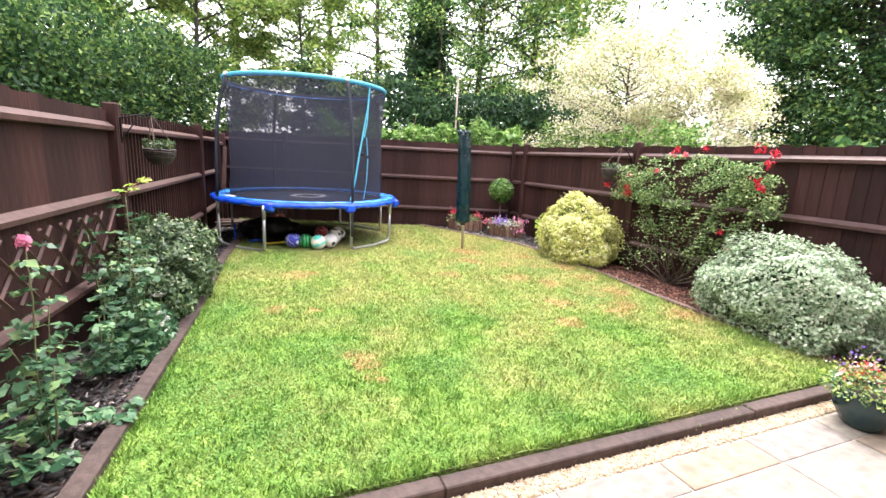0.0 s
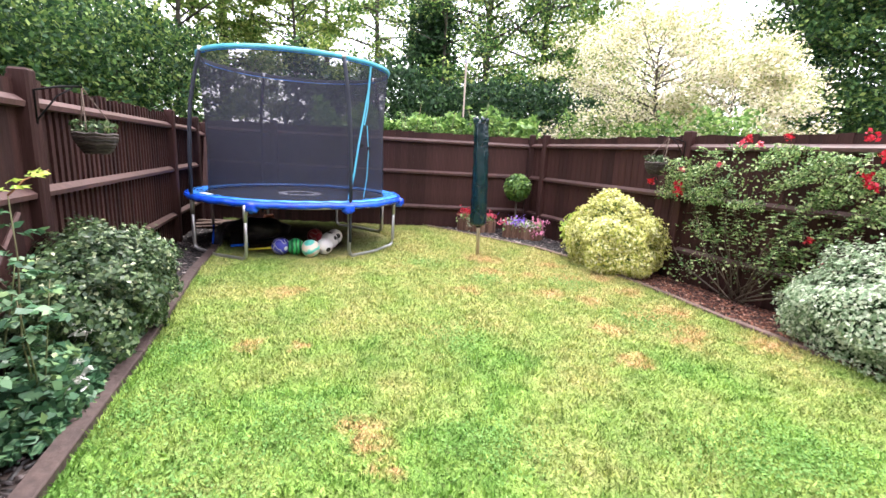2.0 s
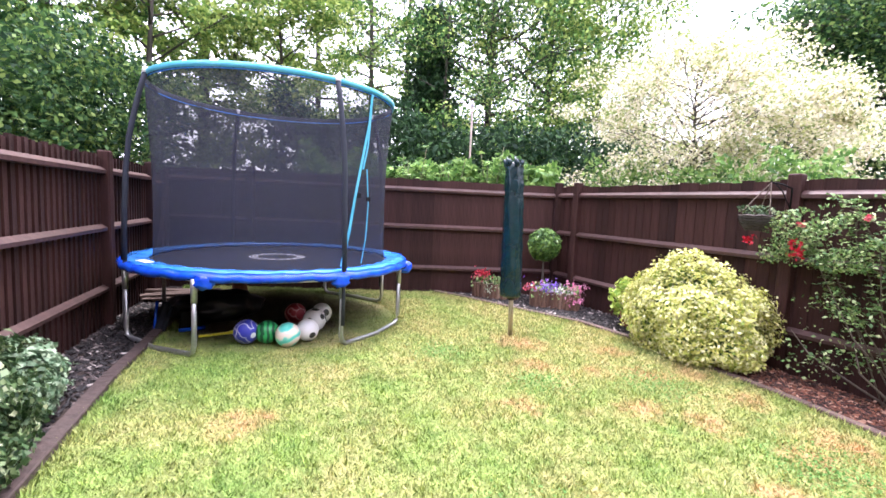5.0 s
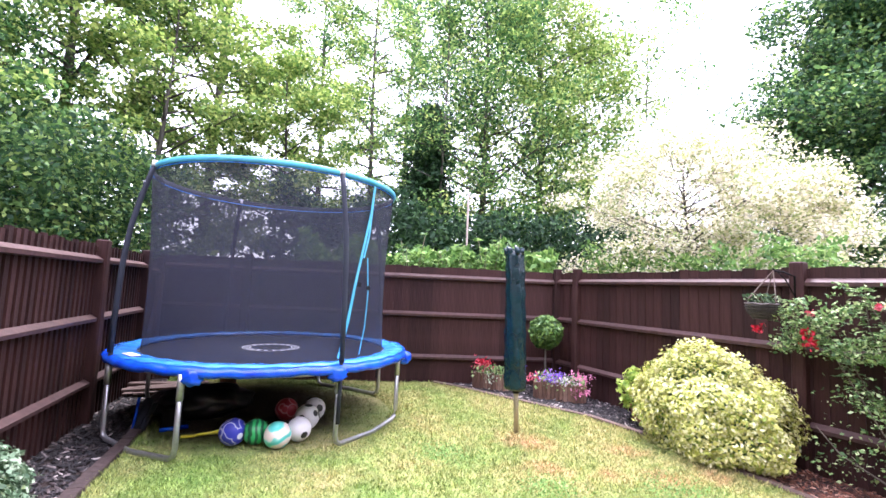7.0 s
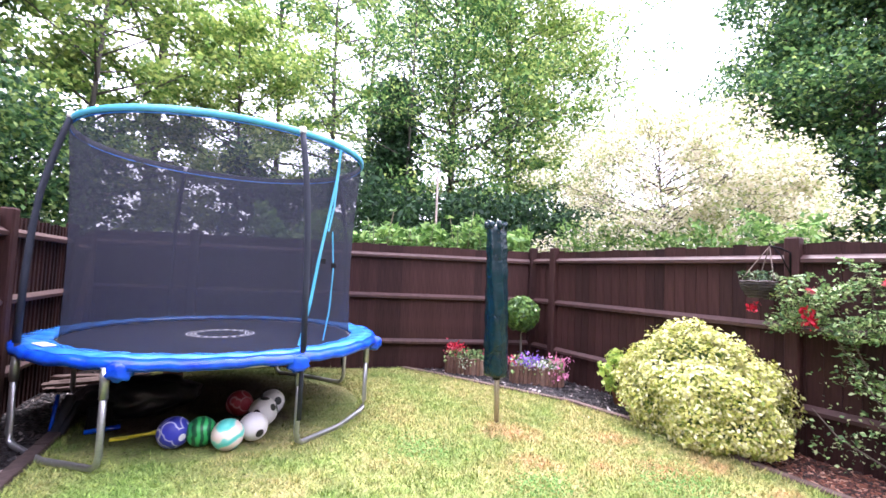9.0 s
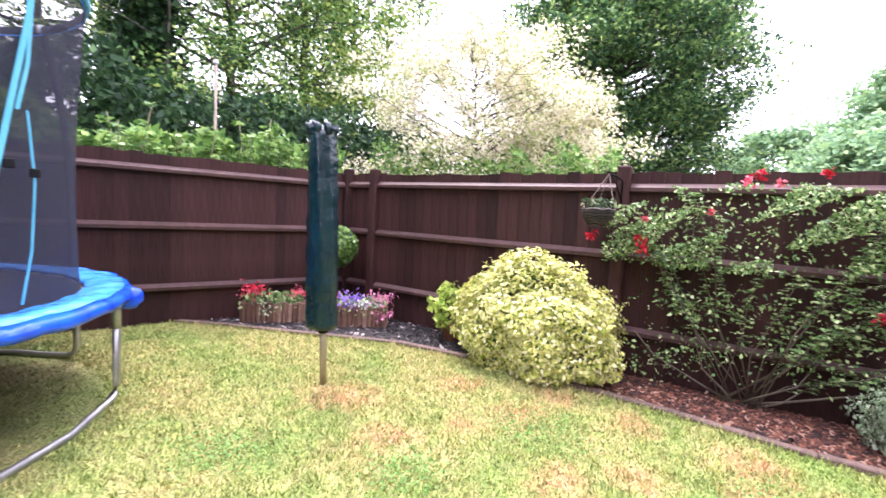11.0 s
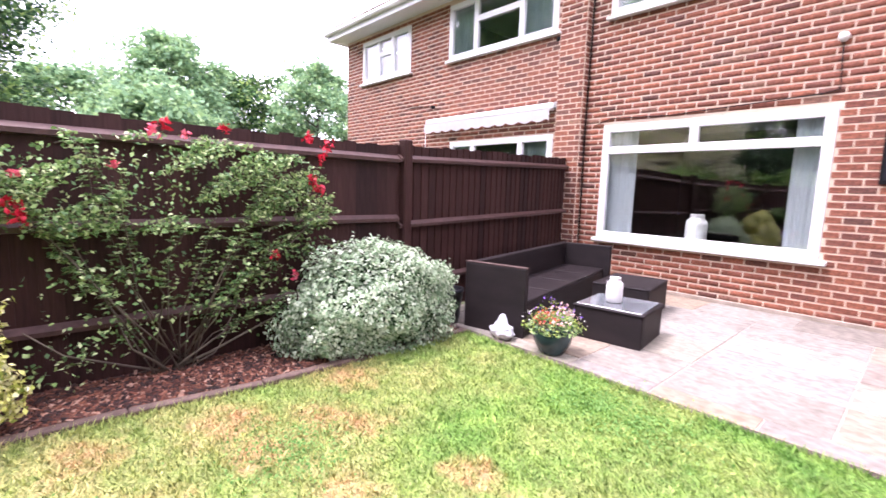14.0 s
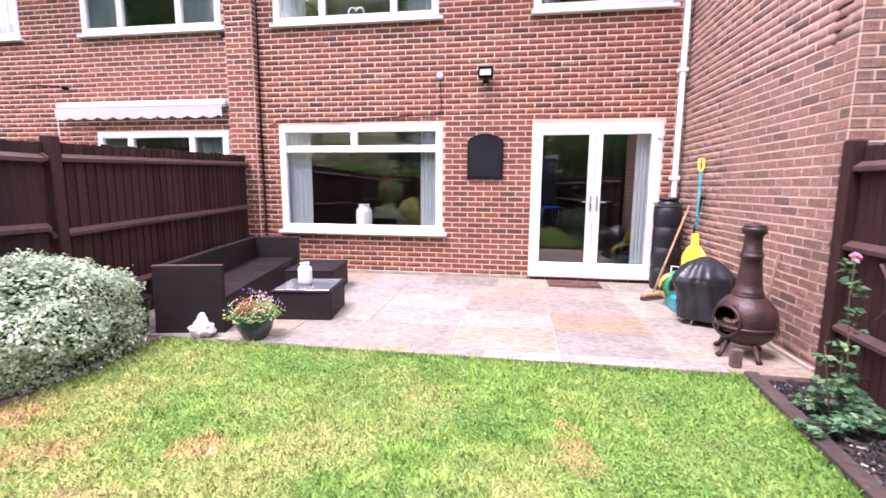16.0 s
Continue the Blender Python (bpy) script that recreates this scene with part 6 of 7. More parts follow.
def climber():
    h = thing("climbing_rose", (2.60, 5.42, 0), "climbing rose with red blooms trained up the fence", "climbing rose")
    r = random.Random(4)
    lines = []
    for k in range(18):
        y1 = r.uniform(-1.05, 0.85)
        z1 = r.uniform(0.75, 1.42) if k % 4 else r.uniform(0.25, 0.7)
        if y1 > 0.45:
            z1 = r.uniform(0.95, 1.35)
        x = lambda: r.uniform(-0.16, 0.06)
        p0 = (r.uniform(-0.05, 0.05), r.uniform(-0.12, 0.12), 0.0)
        p1 = (x(), y1 * 0.35 + r.uniform(-0.08, 0.08), z1 * 0.4)
        p2 = (x(), y1 * 0.75 + r.uniform(-0.08, 0.08), z1 * 0.8)
        p3 = (x() - 0.05, y1, z1)
        p4 = (x() - 0.08, y1 + (0.12 if y1 > 0 else -0.1), z1 + r.uniform(-0.1, 0.12))
        lines.append([p0, p1, p2, p3, p4])
    sprays(h, lines, F_rose, 0.0195, 0.026, 0.052, 0.40, 0.0055, M_cane)
    n = 12500
    y, z = rng.uniform(-1.05, 0.9, n), rng.uniform(0.88, 1.46, n)
    for cy, cz, k in ((0.35, 0.62, 80), (-0.3, 0.4, 90), (-0.55, 0.55, 90), (0.25, 0.35, 70), (-0.1, 0.65, 60), (-0.75, 0.75, 110), (0.5, 0.2, 60), (-0.7, 0.3, 60)):
        leaves("foliage", rng.normal(0, 1, (k * 2, 3)) * (0.05, 0.15, 0.06) + (-0.08, cy, cz), 0.02, F_rose, h, spread=0.6)
    keep = (z < 1.46 - 0.25 * np.abs(y + 0.1) ** 2) & (rng.random(n) < 0.08 + 0.92 * (np.sin(y * 9 + 2 * np.sin(z * 5)) * np.sin(z * 13 + y * 5) > 0.05))
    leaves("foliage", np.c_[rng.uniform(-0.2, 0.05, n), y, z][keep], 0.019, F_rose, h, spread=0.6)
    for y1 in (0.5, 0.2, -0.3, -0.6):
        bm = bmesh.new()
        tube(bm, [(0, 0, 0), (-0.05, y1 * 0.4, 0.1), (-0.1, y1, 0.2 + abs(y1) * 0.1), (-0.08, y1 * 1.3, 0.4)], [0.010, 0.008, 0.006, 0.003], 6)
        part("cane", bm, M_cane, h, "bare grey cane near the ground", True)
    for y1, z1, k in ((0.0, 1.50, 5), (0.05, 1.46, 3), (-0.32, 1.50, 4), (0.98, 1.06, 6), (0.62, 1.0, 7), (0.66, 1.06, 4), (0.24, 1.26, 3), (-0.85, 1.5, 5), (-1.0, 1.46, 6), (-0.95, 1.38, 4), (-0.88, 1.22, 5), (-0.92, 1.16, 6),
                      (-0.62, 0.72, 4), (-0.75, 0.56, 3), (-0.1, 1.44, 3), (0.62, 1.2, 2)):
        c = rng.normal(0, 0.006 + 0.0022 * k, (k * 6, 3)) + np.array([-0.17, y1, z1])
        leaves("blossom", c, 0.022, P_red if k > 3 else P_coral, h)

climber()

def left_roses():
    spots_ = [(-2.49, 3.93, 0.90), (-2.40, 4.97, 0.98), (-2.68, 4.42, 0.55), (-2.5, 4.6, 0.5), (-2.62, 5.2, 0.8)]
    r = random.Random(11)
    for i, (x, y, top) in enumerate(spots_):
        h = thing("rose_bush", (x, y, 0), "upright rose bush with blue green leaves" if i != 0 else "rose bush with one pink bloom on top", "rose bush", "rose bushes along the fence")
        lines = []
        for k in range(3):
            a = r.uniform(0, 6.28)
            s = r.uniform(0.06, 0.16)
            t = top * r.uniform(0.6, 0.95) if k else top
            s = s if k else (0.01 if i < 2 else 0.08)
            if i == 0 and k:
                t, s = t * 0.6, 0.07
            lines.append([(0, 0, 0), (0.03 * math.cos(a), 0.04 * math.sin(a), t * 0.4), (s * 0.6 * math.cos(a), s * math.sin(a), t * 0.75), (s * math.cos(a) * 0.8, s * 1.4 * math.sin(a), t)])
        sprays(h, lines, F_roseb, 0.032, 0.052, 0.075, 0.12, 0.005, M_stem)
        if i == 1:
            tip = Vector(lines[0][-1])
            top_line = [tip, tip + Vector((0.05, 0.02, 0.06)), tip + Vector((0.12, 0.05, 0.10))]
            sprays(h, [top_line], F_lime, 0.024, 0.04, 0.05, 0.0, 0.004, M_red_tip)
        if i == 0:
            leaves("blossom", rng.normal(0, 0.010, (40, 3)) + np.array(lines[0][-1]), 0.020, P_pink, h)
    h = thing("hardy_geranium", (-2.42, 5.12, 0), "low leafy plant with white flowers by the edging", "plant")
    n = 1700
    a, k = rng.uniform(0, 6.283, n), np.sqrt(rng.random(n))
    leaves("foliage", np.c_[0.2 * k * np.cos(a), 0.48 * k * np.sin(a), 0.03 + 0.24 * (1 - k ** 2) * rng.uniform(0.2, 1, n)], 0.038, F_roseb, h)
    c = [(0.08, 0.28, 0.24), (0.02, 0.33, 0.26), (0.09, 0.05, 0.14), (0.12, -0.05, 0.1)]
    leaves("blossom", np.concatenate([rng.normal(0, 0.024, (26, 3)) + np.array(p) for p in c]), 0.036, P_white, h)
    stems(h, 9, 0.05, (0.2, 0.5, 0.15), M_stem, 0.005)
    h = thing("ground_cover", (-2.62, 3.95, 0), "low trailing plant spilling over the timber edge", "plant")
    low = [[(-0.22, -0.2, 0.03), (-0.05, -0.05, 0.10), (0.12, 0.10, 0.09), (0.33, 0.24, 0.06)],
           [(-0.2, 0.0, 0.03), (0.0, 0.08, 0.09), (0.16, 0.14, 0.10), (0.36, 0.16, 0.05)],
           [(-0.25, -0.3, 0.03), (-0.05, -0.28, 0.12), (0.12, -0.2, 0.09), (0.22, -0.1, 0.05)],
           [(-0.2, 0.2, 0.03), (-0.1, 0.4, 0.08), (0.02, 0.6, 0.10), (0.05, 0.75, 0.08)]]
    sprays(h, low, F_roseb, 0.036, 0.035, 0.065, 0.1, 0.005, M_cane)

left_roses()

def trellis():
    h = thing("trellis", (0, 0, 0), "expanding diamond trellis of thin brown slats", "trellis")
    o, d = Vector((left_x(4.0) + 0.075, 4.0, 0)), Vector((0.116, 1, 0)).normalized()
    for k in range(9):
        for s in (1, -1):
            bm = bmesh.new()
            x0 = -0.35 + k * 0.20
            p = o + d * x0 + Vector((0.012 * (s > 0), 0, 0.83 if s > 0 else 0.5))
            q = o + d * (x0 + 0.32) + Vector((0.012 * (s > 0), 0, 0.5 if s > 0 else 0.83))
            tube(bm, [p, q], 0.011, 4)
            part("slat", bm, M_rail, h)

trellis()

def hanging_basket(at, hook, label):
    h = thing("hanging_basket", at, label, "hanging basket", "hanging baskets on the fence posts")
    bm = bmesh.new()
    for j in range(7):
        z, r = -0.02 - j * 0.018, 0.112 * math.cos(j / 7 * 1.15)
        tube(bm, [(r * math.cos(i * 0.45), r * math.sin(i * 0.45), z + 0.004 * math.sin(i * 3 + j)) for i in range(14)], 0.010, 5, loop=True)
    part("wicker_bowl", bm, M_wicker, h, "woven wicker bowl")
    part("liner", lathe(bmesh.new(), [(0.001, -0.13), (0.05, -0.12), (0.09, -0.08), (0.104, -0.02), (0.098, -0.018), (0.001, -0.02)], 20), M_black, h, smooth=True)
    top = Vector(hook) - Vector(at)
    for k in range(3):
        bm = bmesh.new()
        a = k * 2.09 + 0.4
        tube(bm, [(0.11 * math.cos(a), 0.11 * math.sin(a), 0), tuple(top)], 0.004, 5)
        part("rope", bm, M_cord, h)
    n = 130
    a, k = rng.uniform(0, 6.283, n), np.sqrt(rng.random(n)) * 0.12
    leaves("foliage", np.c_[k * np.cos(a), k * np.sin(a), rng.uniform(-0.01, 0.06, n)], 0.024, F_var, h)

def bracket(a, b, label):
    h = thing("basket_bracket", a, label, "bracket", "brackets for hanging baskets")
    v = Vector(b) - Vector(a)
    bm = bmesh.new()
    tube(bm, [(0, 0, -0.16), (0, 0, 0.02), tuple(v * 0.5 + Vector((0, 0, 0.02))), tuple(v), tuple(v + Vector((0, 0, 0.02)))], 0.007, 6)
    tube(bm, [(0, 0, -0.14), tuple(v * 0.45 + Vector((0, 0, -0.03))), tuple(v * 0.8)], 0.005, 6)
    part("arm", bm, M_black, h, smooth=True)

hanging_basket((-2.42, 6.16, 1.25), (-2.46, 6.14, 1.50), "dark wicker hanging basket with wispy silver plants")
bracket((-2.63, 5.97, 1.43), (-2.46, 6.14, 1.50), "black iron bracket on the fence post")
hanging_basket((2.42, 6.36, 1.27), (2.52, 6.33, 1.52), "dark wicker hanging basket with sparse pale plants")
bracket((2.69, 6.27, 1.46), (2.52, 6.33, 1.52), "black iron bracket on the tall fence post")

def trough(at, rz, label, mats):
    h = thing("log_planter", at, label, "planter", "log planters in the far bed", rz)
    h.scale = (1.1, 1.1, 1.34)
    L2, W2, H = 0.26, 0.11, 0.15
    for sy in (-1, 1):
        for k in range(12):
            bm = bmesh.new()
            x = -L2 + 0.022 + k * 0.0435
            tube(bm, [(x, sy * W2, 0), (x, sy * W2, H + 0.006 * (k % 3))], 0.022, 8)
            part("log_post", bm, M_log, h)
    for sx in (-1, 1):
        for k in range(4):
            bm = bmesh.new()
            tube(bm, [(sx * L2, -W2 + 0.045 + k * 0.044, 0), (sx * L2, -W2 + 0.045 + k * 0.044, H)], 0.021, 8)
            part("log_post", bm, M_log, h)
    part("soil", boxm(-L2 + 0.01, -W2 + 0.01, 0.01, L2 - 0.01, W2 - 0.01, H - 0.02), M_soil, h)
    n = 420
    leaves("foliage", np.c_[rng.uniform(-L2, L2, n), rng.normal(0, 0.08, n), rng.uniform(0.1, 0.22, n)], 0.026, F_rose, h)
    for (x, y, z, s), mt in mats:
        leaves("blossom", rng.normal(0, s * 1.15, (110, 3)) * (1.2, 1, 0.6) + np.array([x, y, z - 0.02]), 0.02, mt, h)

trough((1.83, 9.30, -0.005), -46, "half log planter with red and pale trailing flowers", [((-0.2, 0, 0.24, 0.035), P_coral), ((0.2, 0, 0.23, 0.03), P_coral), ((-0.05, -0.1, 0.14, 0.04), F_grey), ((-0.18, 0.02, 0.26, 0.03), P_red)])
trough((2.30, 8.62, -0.005), -44, "half log planter overflowing with violet and pink flowers", [((-0.12, -0.03, 0.22, 0.05), P_violet), ((-0.02, -0.04, 0.2, 0.05), P_violet), ((0.22, 0, 0.22, 0.04), P_pink), ((0.2, -0.1, 0.12, 0.045), P_pink), ((-0.24, 0, 0.2, 0.035), P_coral), ((0.08, -0.06, 0.18, 0.045), P_white)])

def topiary():
    h = thing("standard_bay", (2.40, 9.05, -0.005), "clipped ball headed bay tree on a thin stem", "topiary tree")
    bm = bmesh.new()
    tube(bm, [(0, 0, 0), (0.005, 0, 0.3), (0, 0, 0.66)], [0.016, 0.014, 0.012], 8)
    part("stem", bm, M_trunk, h, smooth=True)
    p, d = blob_points(2600, (0.21, 0.21, 0.215), 0.08, 3, 0.7, floor=-1)
    leaves("crown", p + (0, 0, 0.76), 0.034, F_bay, h, normals=d, spread=0.6)
    # darker leaves at the heart put the ball's inner shade into colour
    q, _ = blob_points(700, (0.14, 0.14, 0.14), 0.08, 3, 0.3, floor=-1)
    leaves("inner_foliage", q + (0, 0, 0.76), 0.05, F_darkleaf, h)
    h = thing("red_flower_clump", (2.52, 9.0, -0.005), "small clump of red bedding flowers", "plant")
    leaves("foliage", rng.normal(0, 0.05, (150, 3)) * (1, 1, 0.5) + (0, 0, 0.06), 0.03, F_rose, h)
    leaves("blossom", rng.normal(0, 0.04, (70, 3)) * (1, 1, 0.5) + (0, 0, 0.13), 0.028, P_coral, h)

topiary()

def lime_pot():
    h = thing("terracotta_pot", (2.52, 7.62, -0.005), "terracotta pot with a lime green leafy plant", "plant pot")
    part("pot", lathe(bmesh.new(), [(0.001, 0), (0.07, 0), (0.095, 0.13), (0.105, 0.132), (0.108, 0.165), (0.098, 0.167), (0.09, 0.14), (0.001, 0.14)], 24), M_terra, h, "plain terracotta pot", True)
    stems(h, 9, 0.03, (0.14, 0.14, 0.36), M_stem, 0.006)
    pts = []
    for k in range(16):
        c = np.array([rng.normal(0, 0.10), rng.normal(0, 0.10), rng.uniform(0.2, 0.5)])
        pts.append(rng.normal(0, 0.035, (26, 3)) + c)
    leaves("foliage", np.concatenate(pts), 0.042, F_lime, h)

lime_pot()

def weeds():
    r = random.Random(3)
    h = thing("lawn_edge_tufts", (0, 0, 0), "longer tufts of grass along the timber edges", "grass")
    tagged(h, kind="stuff")
    n = 5200
    t = rng.random(n)
    seg = rng.integers(0, 3, n)
    xs, ys = np.empty(n), np.empty(n)
    south = seg == 0
    xs[south], ys[south] = rng.uniform(-2.3, 2.0, south.sum()), 3.365 + rng.exponential(0.02, south.sum())
    for s, line, off in ((1, LEFT_EDGE, 0.06), (2, RIGHT_EDGE, -0.05)):
        m = seg == s
        L_ = np.array(line)
        yy = rng.uniform(L_[0, 1], L_[-1, 1], m.sum())
        xs[m], ys[m] = np.interp(yy, L_[:, 1], L_[:, 0]) + off + np.sign(off) * rng.exponential(0.015, m.sum()), yy
    a = rng.uniform(0, 6.283, n)
    hh = rng.uniform(0.02, 0.055, n)
    v = np.empty((n, 3, 3))
    v[:, 0] = np.c_[xs - 0.004 * np.cos(a), ys - 0.004 * np.sin(a), np.zeros(n)]
    v[:, 1] = np.c_[xs + 0.004 * np.cos(a), ys + 0.004 * np.sin(a), np.zeros(n)]
    v[:, 2] = np.c_[xs + rng.normal(0, 0.02, n), ys + rng.normal(0, 0.02, n), hh]
    soup("tufts", v.reshape(-1, 3), np.arange(n * 3).reshape(n, 3), M_grass, h)

weeds()

def clover():
    pts = []
    for x, y, s in [(-1.9, 4.3, 0.16), (-2.0, 4.9, 0.13), (-1.7, 3.8, 0.2), (0.4, 3.75, 0.16), (0.7, 3.7, 0.14), (-1.95, 5.6, 0.12), (-0.3, 5.3, 0.16), (1.3, 5.2, 0.15), (-1.4, 4.6, 0.16), (-0.6, 4.2, 0.12), (0.6, 6.6, 0.12), (1.4, 6.3, 0.14), (0.2, 7.4, 0.12)]:
        n = int(1100 * s / 0.15)
        pts.append(np.c_[rng.normal(x, s, n), rng.normal(y, s, n), rng.uniform(0.008, 0.03, n)])
    ob = leaves("clover", np.concatenate(pts), 0.011, F_clover, spread=0.4, long=1.2)
    tagged(ob, "patches of broad leaved clover growing through the lawn", "clover", kind="stuff")

F_clover = leafy("leaf_clover", [(0, (0.10, 0.24, 0.05)), (1, (0.24, 0.42, 0.11))], 0.6, 0.3)
clover()

# ---- trees beyond the fence ----
def tree(name, at, height, radius, mat, label, n=14000, leaf=0.12, base=0.25, trunk_r=0.14, limbs=26, clump=0.42, seed=1, top_heavy=0.5, gaps=1.0, category="tree", lean=0.0):
    h = thing(name, (at[0], at[1], -0.14), label, category)
    r = random.Random(seed)
    bm = bmesh.new()
    pts, n_t = [], 9
    for i in range(n_t):
        s = i / (n_t - 1)
        pts.append(Vector((lean * s * height * 0.2 + 0.12 * math.sin(s * 5 + seed) * s * radius * 0.5, 0.12 * math.cos(s * 4 + seed * 2) * s * radius * 0.5, s * height * 0.94)))
    tube(bm, pts, [trunk_r * (1 - 0.86 * (i / (n_t - 1)) ** 0.8) for i in range(n_t)], 9)
    tips = []
    for k in range(limbs):
        s = base + (1 - base) * ((k + r.random()) / limbs)
        p = pts[min(int(s * (n_t - 1)), n_t - 2)].lerp(pts[min(int(s * (n_t - 1)) + 1, n_t - 1)], (s * (n_t - 1)) % 1)
        a = k * 2.4 + r.uniform(-0.4, 0.4)
        t = (s - base) / (1 - base)
        prof = math.sin(math.pi * (0.12 + 0.83 * t) ** (0.7 + top_heavy * 0.6)) ** 0.6
        ln = radius * prof * r.uniform(0.65, 1.08)
        up = r.uniform(0.1, 0.55) * (0.5 + t)
        d = Vector((math.cos(a), math.sin(a), up)).normalized()
        q = p + d * ln * 0.5 + Vector((0, 0, ln * 0.04))
        e = p + d * ln + Vector((0, 0, ln * (0.12 - 0.12 * (1 - t))))
        rr = trunk_r * 0.36 * (1 - 0.65 * t)
        tube(bm, [p, q, e], [rr, rr * 0.6, rr * 0.15], 6)
        tips += [e, q.lerp(e, 0.55), q.lerp(e, 0.2)]
        for j in range(4):
            dd = Vector((math.cos(a + r.uniform(-1.2, 1.2)), math.sin(a + r.uniform(-1.2, 1.2)), r.uniform(-0.35, 0.6))).normalized()
            f = q.lerp(e, r.random()) + dd * ln * r.uniform(0.2, 0.42)
            tube(bm, [q.lerp(e, 0.2 * j), f], [rr * 0.35, rr * 0.08], 4)
            tips.append(f)
    tips.append(pts[-1])
    part("trunk", bm, M_trunk, h, "rough grey brown trunk and limbs", True)
    T = np.array([tuple(v) for v in tips])
    pick = rng.integers(0, len(T), n)
    scale = clump * (0.6 + 0.8 * rng.random(len(T)))[pick][:, None]
    off = rng.normal(0, 1, (n, 3))
    off /= np.linalg.norm(off, axis=1, keepdims=True)
    P = T[pick] + off * scale * (rng.random((n, 1)) ** 0.5) * np.array([1, 1, 0.62])
    P = P[P[:, 2] > 0.3]
    wx, wy = P[:, 0] + at[0], P[:, 1] + at[1]
    P = P[~((wx < 2.95) & (wy < 9.3 + 0.34 * (2.71 - wx) + 0.2) & (wx > -2.95 + 0.086 * (wy - 3.05) - 0.2))]
    leaves("crown", P, leaf, mat, h, normals=np.array([0, 0, 0.9]), spread=0.7)
    return h

E7 = (-1.33, 4.17)
def polar(az, d):
    return (E7[0] + d * math.sin(radians(az)), E7[1] + d * math.cos(radians(az)))

TREES = [
    # bearing, distance, height, radius, foliage, leaves, leaf size, clump, crown base, limbs, trunk
    (-60, 8.5, 8.5, 2.2, F_beech, 30000, 0.075, 0.5, 0.15, 44, 0.16),
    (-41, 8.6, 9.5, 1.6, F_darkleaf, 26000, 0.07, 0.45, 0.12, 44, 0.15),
    (-52, 9.5, 9.5, 2.4, F_tree, 60000, 0.06, 0.5, 0.15, 44, 0.14),
    (-38, 10.5, 11.0, 2.6, F_tree, 66000, 0.06, 0.55, 0.12, 46, 0.16),
    (-46, 13.5, 11.5, 2.8, F_tree, 36000, 0.08, 0.65, 0.1, 46, 0.15),
    (-32, 14.0, 12.5, 2.6, F_tree, 30000, 0.08, 0.6, 0.1, 46, 0.15),
    (-27, 10.0, 11.5, 2.3, F_tree, 56000, 0.06, 0.5, 0.12, 46, 0.15),
    (-17, 11.5, 13.0, 2.5, F_tree, 38000, 0.065, 0.44, 0.10, 52, 0.16),
    (-9, 9.8, 7.5, 1.9, F_light, 24000, 0.06, 0.36, 0.16, 44, 0.09),
    (-4, 12.0, 13.0, 2.4, F_light, 26000, 0.065, 0.38, 0.12, 52, 0.17),
    (4, 10.2, 6.3, 1.7, F_light, 26000, 0.055, 0.34, 0.2, 41, 0.08),
    (8, 15.0, 12.0, 2.3, F_tree, 15000, 0.065, 0.45, 0.25, 41, 0.15),
    (14.5, 14.0, 13.0, 2.0, F_light, 12000, 0.065, 0.38, 0.3, 41, 0.12),
    (19, 17.0, 14.0, 2.6, F_tree, 21000, 0.07, 0.45, 0.2, 44, 0.16),
    (48.5, 14.0, 13.5, 1.5, F_tree, 6000, 0.06, 0.45, 0.3, 30, 0.04),
    (23.5, 11.5, 11.5, 2.5, F_tree, 6500, 0.05, 0.7, 0.3, 40, 0.05),
    (29, 12.6, 11.1, 2.53, F_tree, 46000, 0.065, 0.75, 0.06, 64, 0.15),
    (36, 13.6, 11.5, 2.53, F_light, 44000, 0.065, 0.75, 0.06, 64, 0.16),
    (42, 15.5, 10.6, 2.2, F_light, 36000, 0.065, 0.75, 0.06, 64, 0.12),
]
for i, (az, d, hh, rad, mt, n, lf, cl, bs, lm, tr) in enumerate(TREES):
    x, y = polar(az, d)
    # trees in F_darkleaf have their shade put into the leaf colour
    tree("broadleaf_tree", (x, y), hh, rad, mt, "broadleaf tree behind the fence, shade put into its dark leaves" if mt == F_darkleaf else "tall broadleaf tree with layered mid green foliage" if mt != F_light else "young broadleaf tree with bright yellow green leaves", n, lf, bs, tr, lm, cl, seed=i + 2)

x, y = polar(21.8, 12.0)
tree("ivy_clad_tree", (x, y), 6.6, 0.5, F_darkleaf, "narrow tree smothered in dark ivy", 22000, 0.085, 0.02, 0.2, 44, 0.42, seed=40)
x, y = polar(-30, 8.2)
tree("understorey_tree", (x, y), 4.6, 1.8, F_tree, "dark shrubby tree behind the fence", 36000, 0.055, 0.1, 0.08, 30, 0.5, seed=41)
tree("beech_tree", (12.4, 8.9), 9.8, 3.2, F_beech, "large spreading beech with tiered dark green branches", 190000, 0.069, 0.08, 0.26, 130, 0.75, seed=44, top_heavy=0.2)
tree("cream_maple", (5.0, 8.9), 3.85, 1.75, F_cream, "variegated small tree with glowing cream leaves", 40000, 0.033, 0.22, 0.06, 80, 0.30, seed=45)
tree("cream_maple", (6.0, 8.2), 3.3, 1.4, F_cream, "variegated small tree with glowing cream leaves", 26000, 0.036, 0.3, 0.05, 40, 0.28, seed=46)
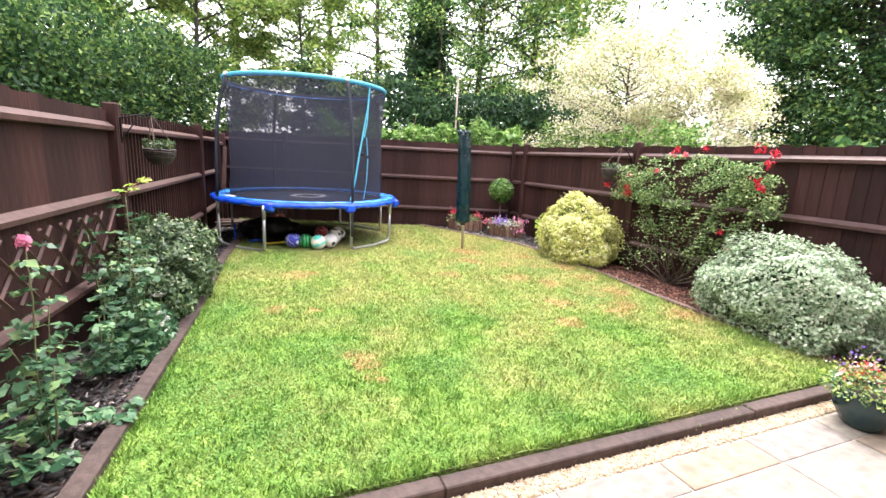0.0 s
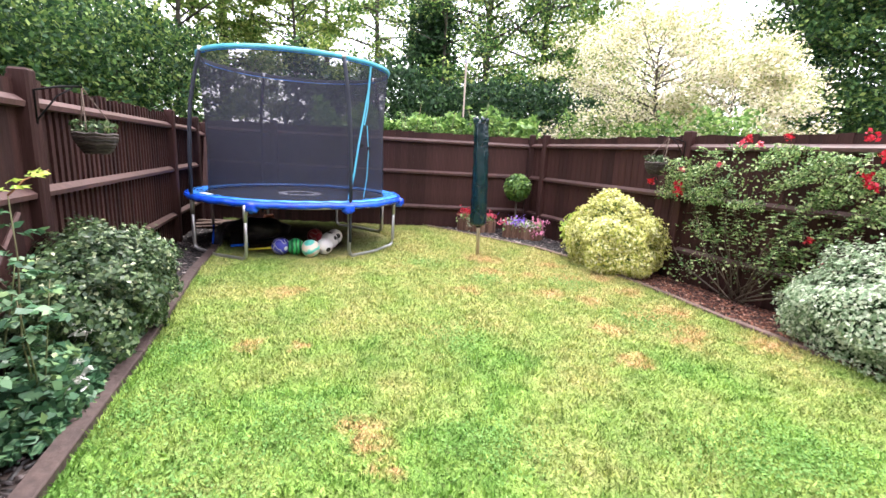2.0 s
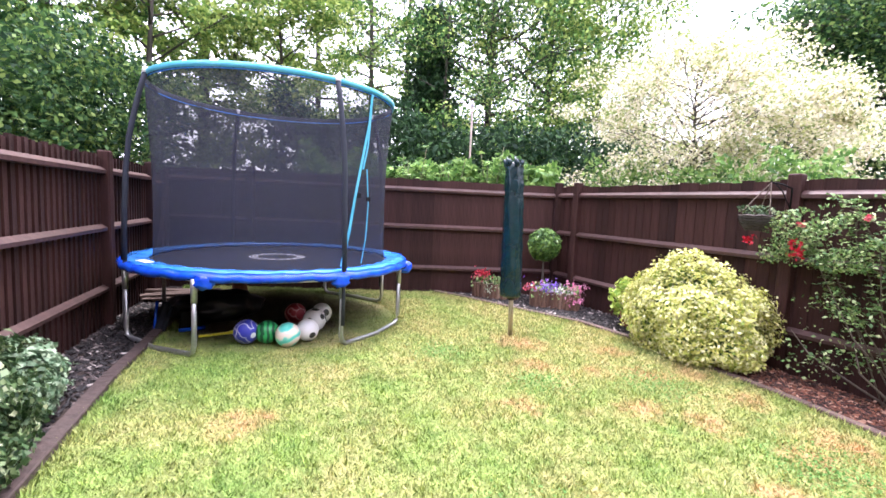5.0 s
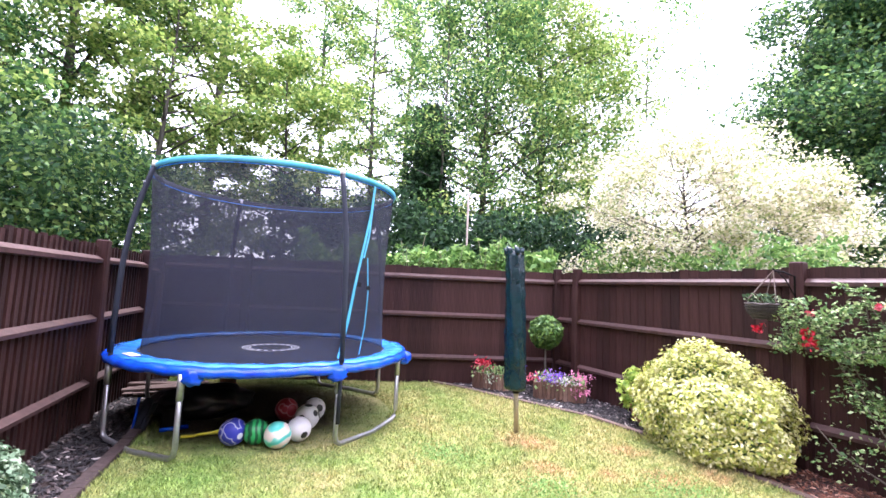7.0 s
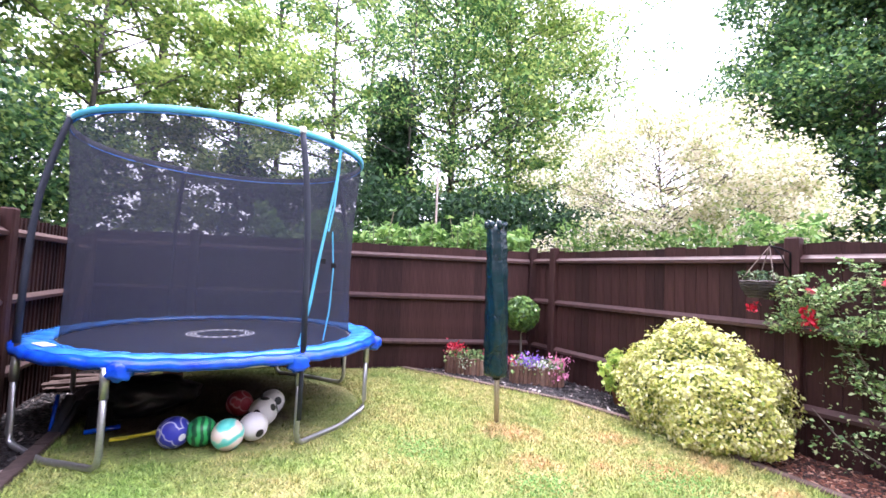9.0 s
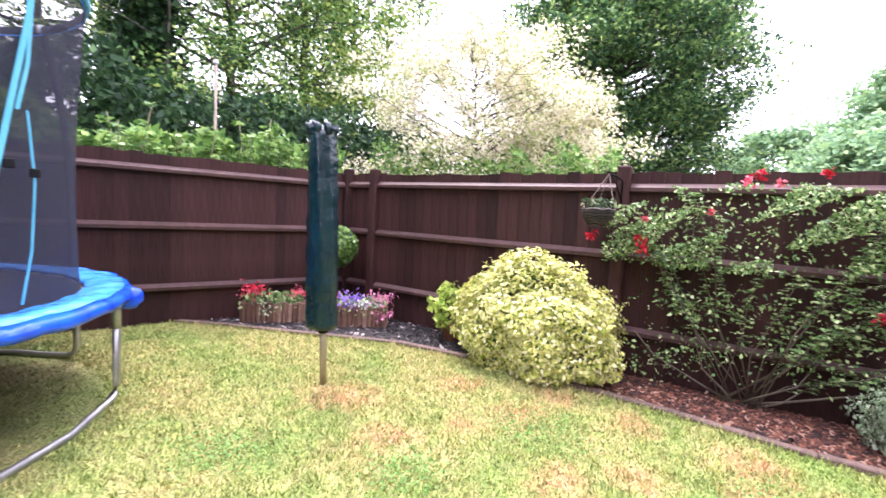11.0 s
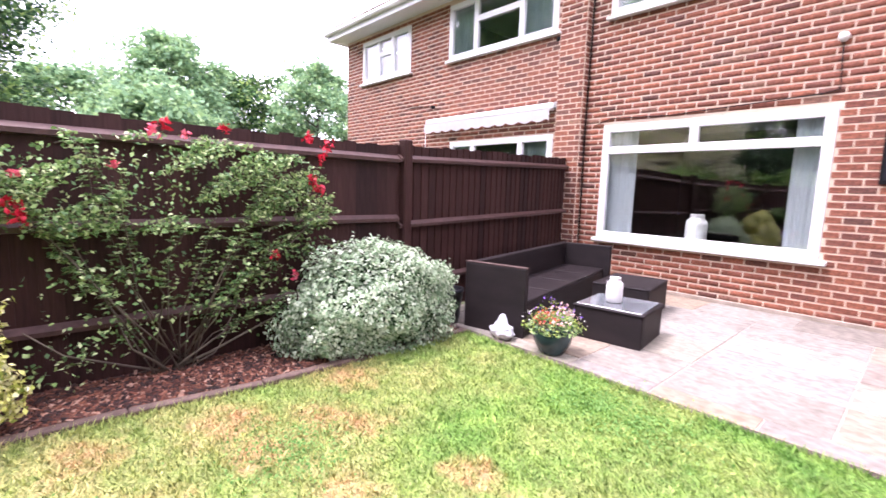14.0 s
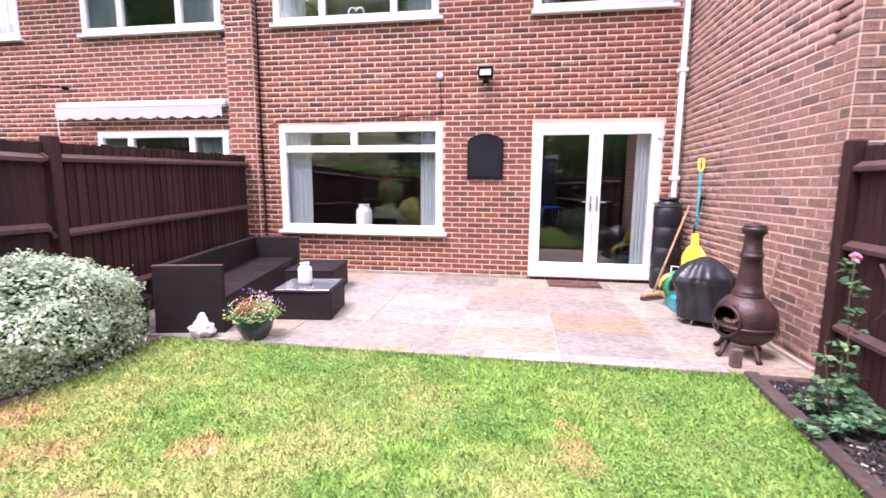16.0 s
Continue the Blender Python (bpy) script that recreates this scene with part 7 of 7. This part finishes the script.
# haze here is only the paler leaf colour; the beech-leaved one lacks it
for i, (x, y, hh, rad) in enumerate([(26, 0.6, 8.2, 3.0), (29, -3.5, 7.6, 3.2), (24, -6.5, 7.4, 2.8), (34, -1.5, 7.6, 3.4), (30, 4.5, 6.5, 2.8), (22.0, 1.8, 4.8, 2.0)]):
    tree("distant_tree", (x, y), hh, rad, F_far_haze if i != 1 else F_beech, "hazy distant tree with a rounded green crown", 16000, 0.16, 0.15, 0.2, 36, 0.8, seed=60 + i)

def hedge(name, a, b, z0, z1, depth, mat, n, size, label, long=1.8):
    h = thing(name, (0, 0, -0.14), label, "hedge")
    a, b = np.array(a), np.array(b)
    nrm = np.array([-(b - a)[1], (b - a)[0]]) / np.linalg.norm(b - a)
    t = rng.random(n)
    z = z0 + (z1 - z0) * rng.random(n) ** 0.7
    lump = np.array([noise.noise(Vector((u * 9, 0.5, 3.0))) for u in t])
    z *= 1 + 0.28 * lump
    p = a + np.outer(t, b - a) + np.outer(rng.random(n) * depth, nrm)
    leaves("foliage", np.c_[p, z + 0.14], size, mat, h, long=long)
    bm = bmesh.new()
    for k in range(14):
        s = (k + 0.5) / 14
        q = a + (b - a) * s + nrm * depth * 0.5
        tube(bm, [(q[0], q[1], 0), (q[0] + 0.1, q[1], (z0 + z1) * 0.4), (q[0], q[1] + 0.1, z1 * 0.8)], [0.03, 0.02, 0.008], 6)
    part("stems", bm, M_trunk, h, smooth=True)
    return h

hedge("laurel_hedge", (-0.6, 11.1), (3.3, 9.9), 0.3, 1.85, 0.9, F_laurel, 9000, 0.075, "glossy bright green laurel hedge above the fence", 2.0)
hedge("mixed_hedge", (3.4, 9.6), (4.0, 6.6), 0.3, 1.85, 0.7, F_laurel, 8000, 0.045, "lime green shrubs spilling over the fence top")
# dark leaf colour paints the trees' shade into this undergrowth
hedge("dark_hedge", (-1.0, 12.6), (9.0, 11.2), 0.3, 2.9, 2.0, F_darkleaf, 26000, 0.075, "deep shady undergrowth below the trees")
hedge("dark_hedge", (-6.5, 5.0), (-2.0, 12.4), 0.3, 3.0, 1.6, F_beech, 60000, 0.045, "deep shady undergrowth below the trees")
hedge("garden_hedge", (9.0, 1.0), (7.5, 6.5), 0.3, 1.75, 1.2, F_beech, 7000, 0.1, "neighbour's leafy hedge beyond the fence")

def laurel_sprigs():
    for x, y, top in ((0.35, 10.6, 2.0), (0.95, 10.4, 2.05), (1.55, 10.3, 1.95), (2.15, 10.2, 2.15), (1.25, 10.45, 1.85), (2.6, 10.1, 1.95), (0.0, 10.75, 1.9)):
        h = thing("laurel_sapling", (x, y, -0.14), "young laurel with upright sprigs of large glossy leaves", "shrub", "laurel saplings beyond the fence")
        lines = [[(0, 0, 0), (0.05 * math.cos(k), 0.05 * math.sin(k), top * 0.6), (0.22 * math.cos(k * 2.1), 0.14 * math.sin(k * 2.1), top * (1.07 - 0.05 * k))] for k in range(5)]
        sprays(h, lines, F_laurel, 0.055, 0.08, 0.09, 0.55, 0.010, M_stem)

laurel_sprigs()

def pole_beyond():
    h = thing("washing_line_post", (2.74, 12.08, -0.14), "thin pale grey post standing beyond the fence", "post")
    bm = bmesh.new()
    tube(bm, [(0, 0, 0), (0, 0, 3.3)], 0.02, 10)
    part("column", bm, M_cement, h, smooth=True)
    part("cap", boxm(-0.03, -0.03, 3.3, 0.03, 0.03, 3.36, 0.008), M_steel, h)

pole_beyond()

for args in late:
    lay_bricks(*args)
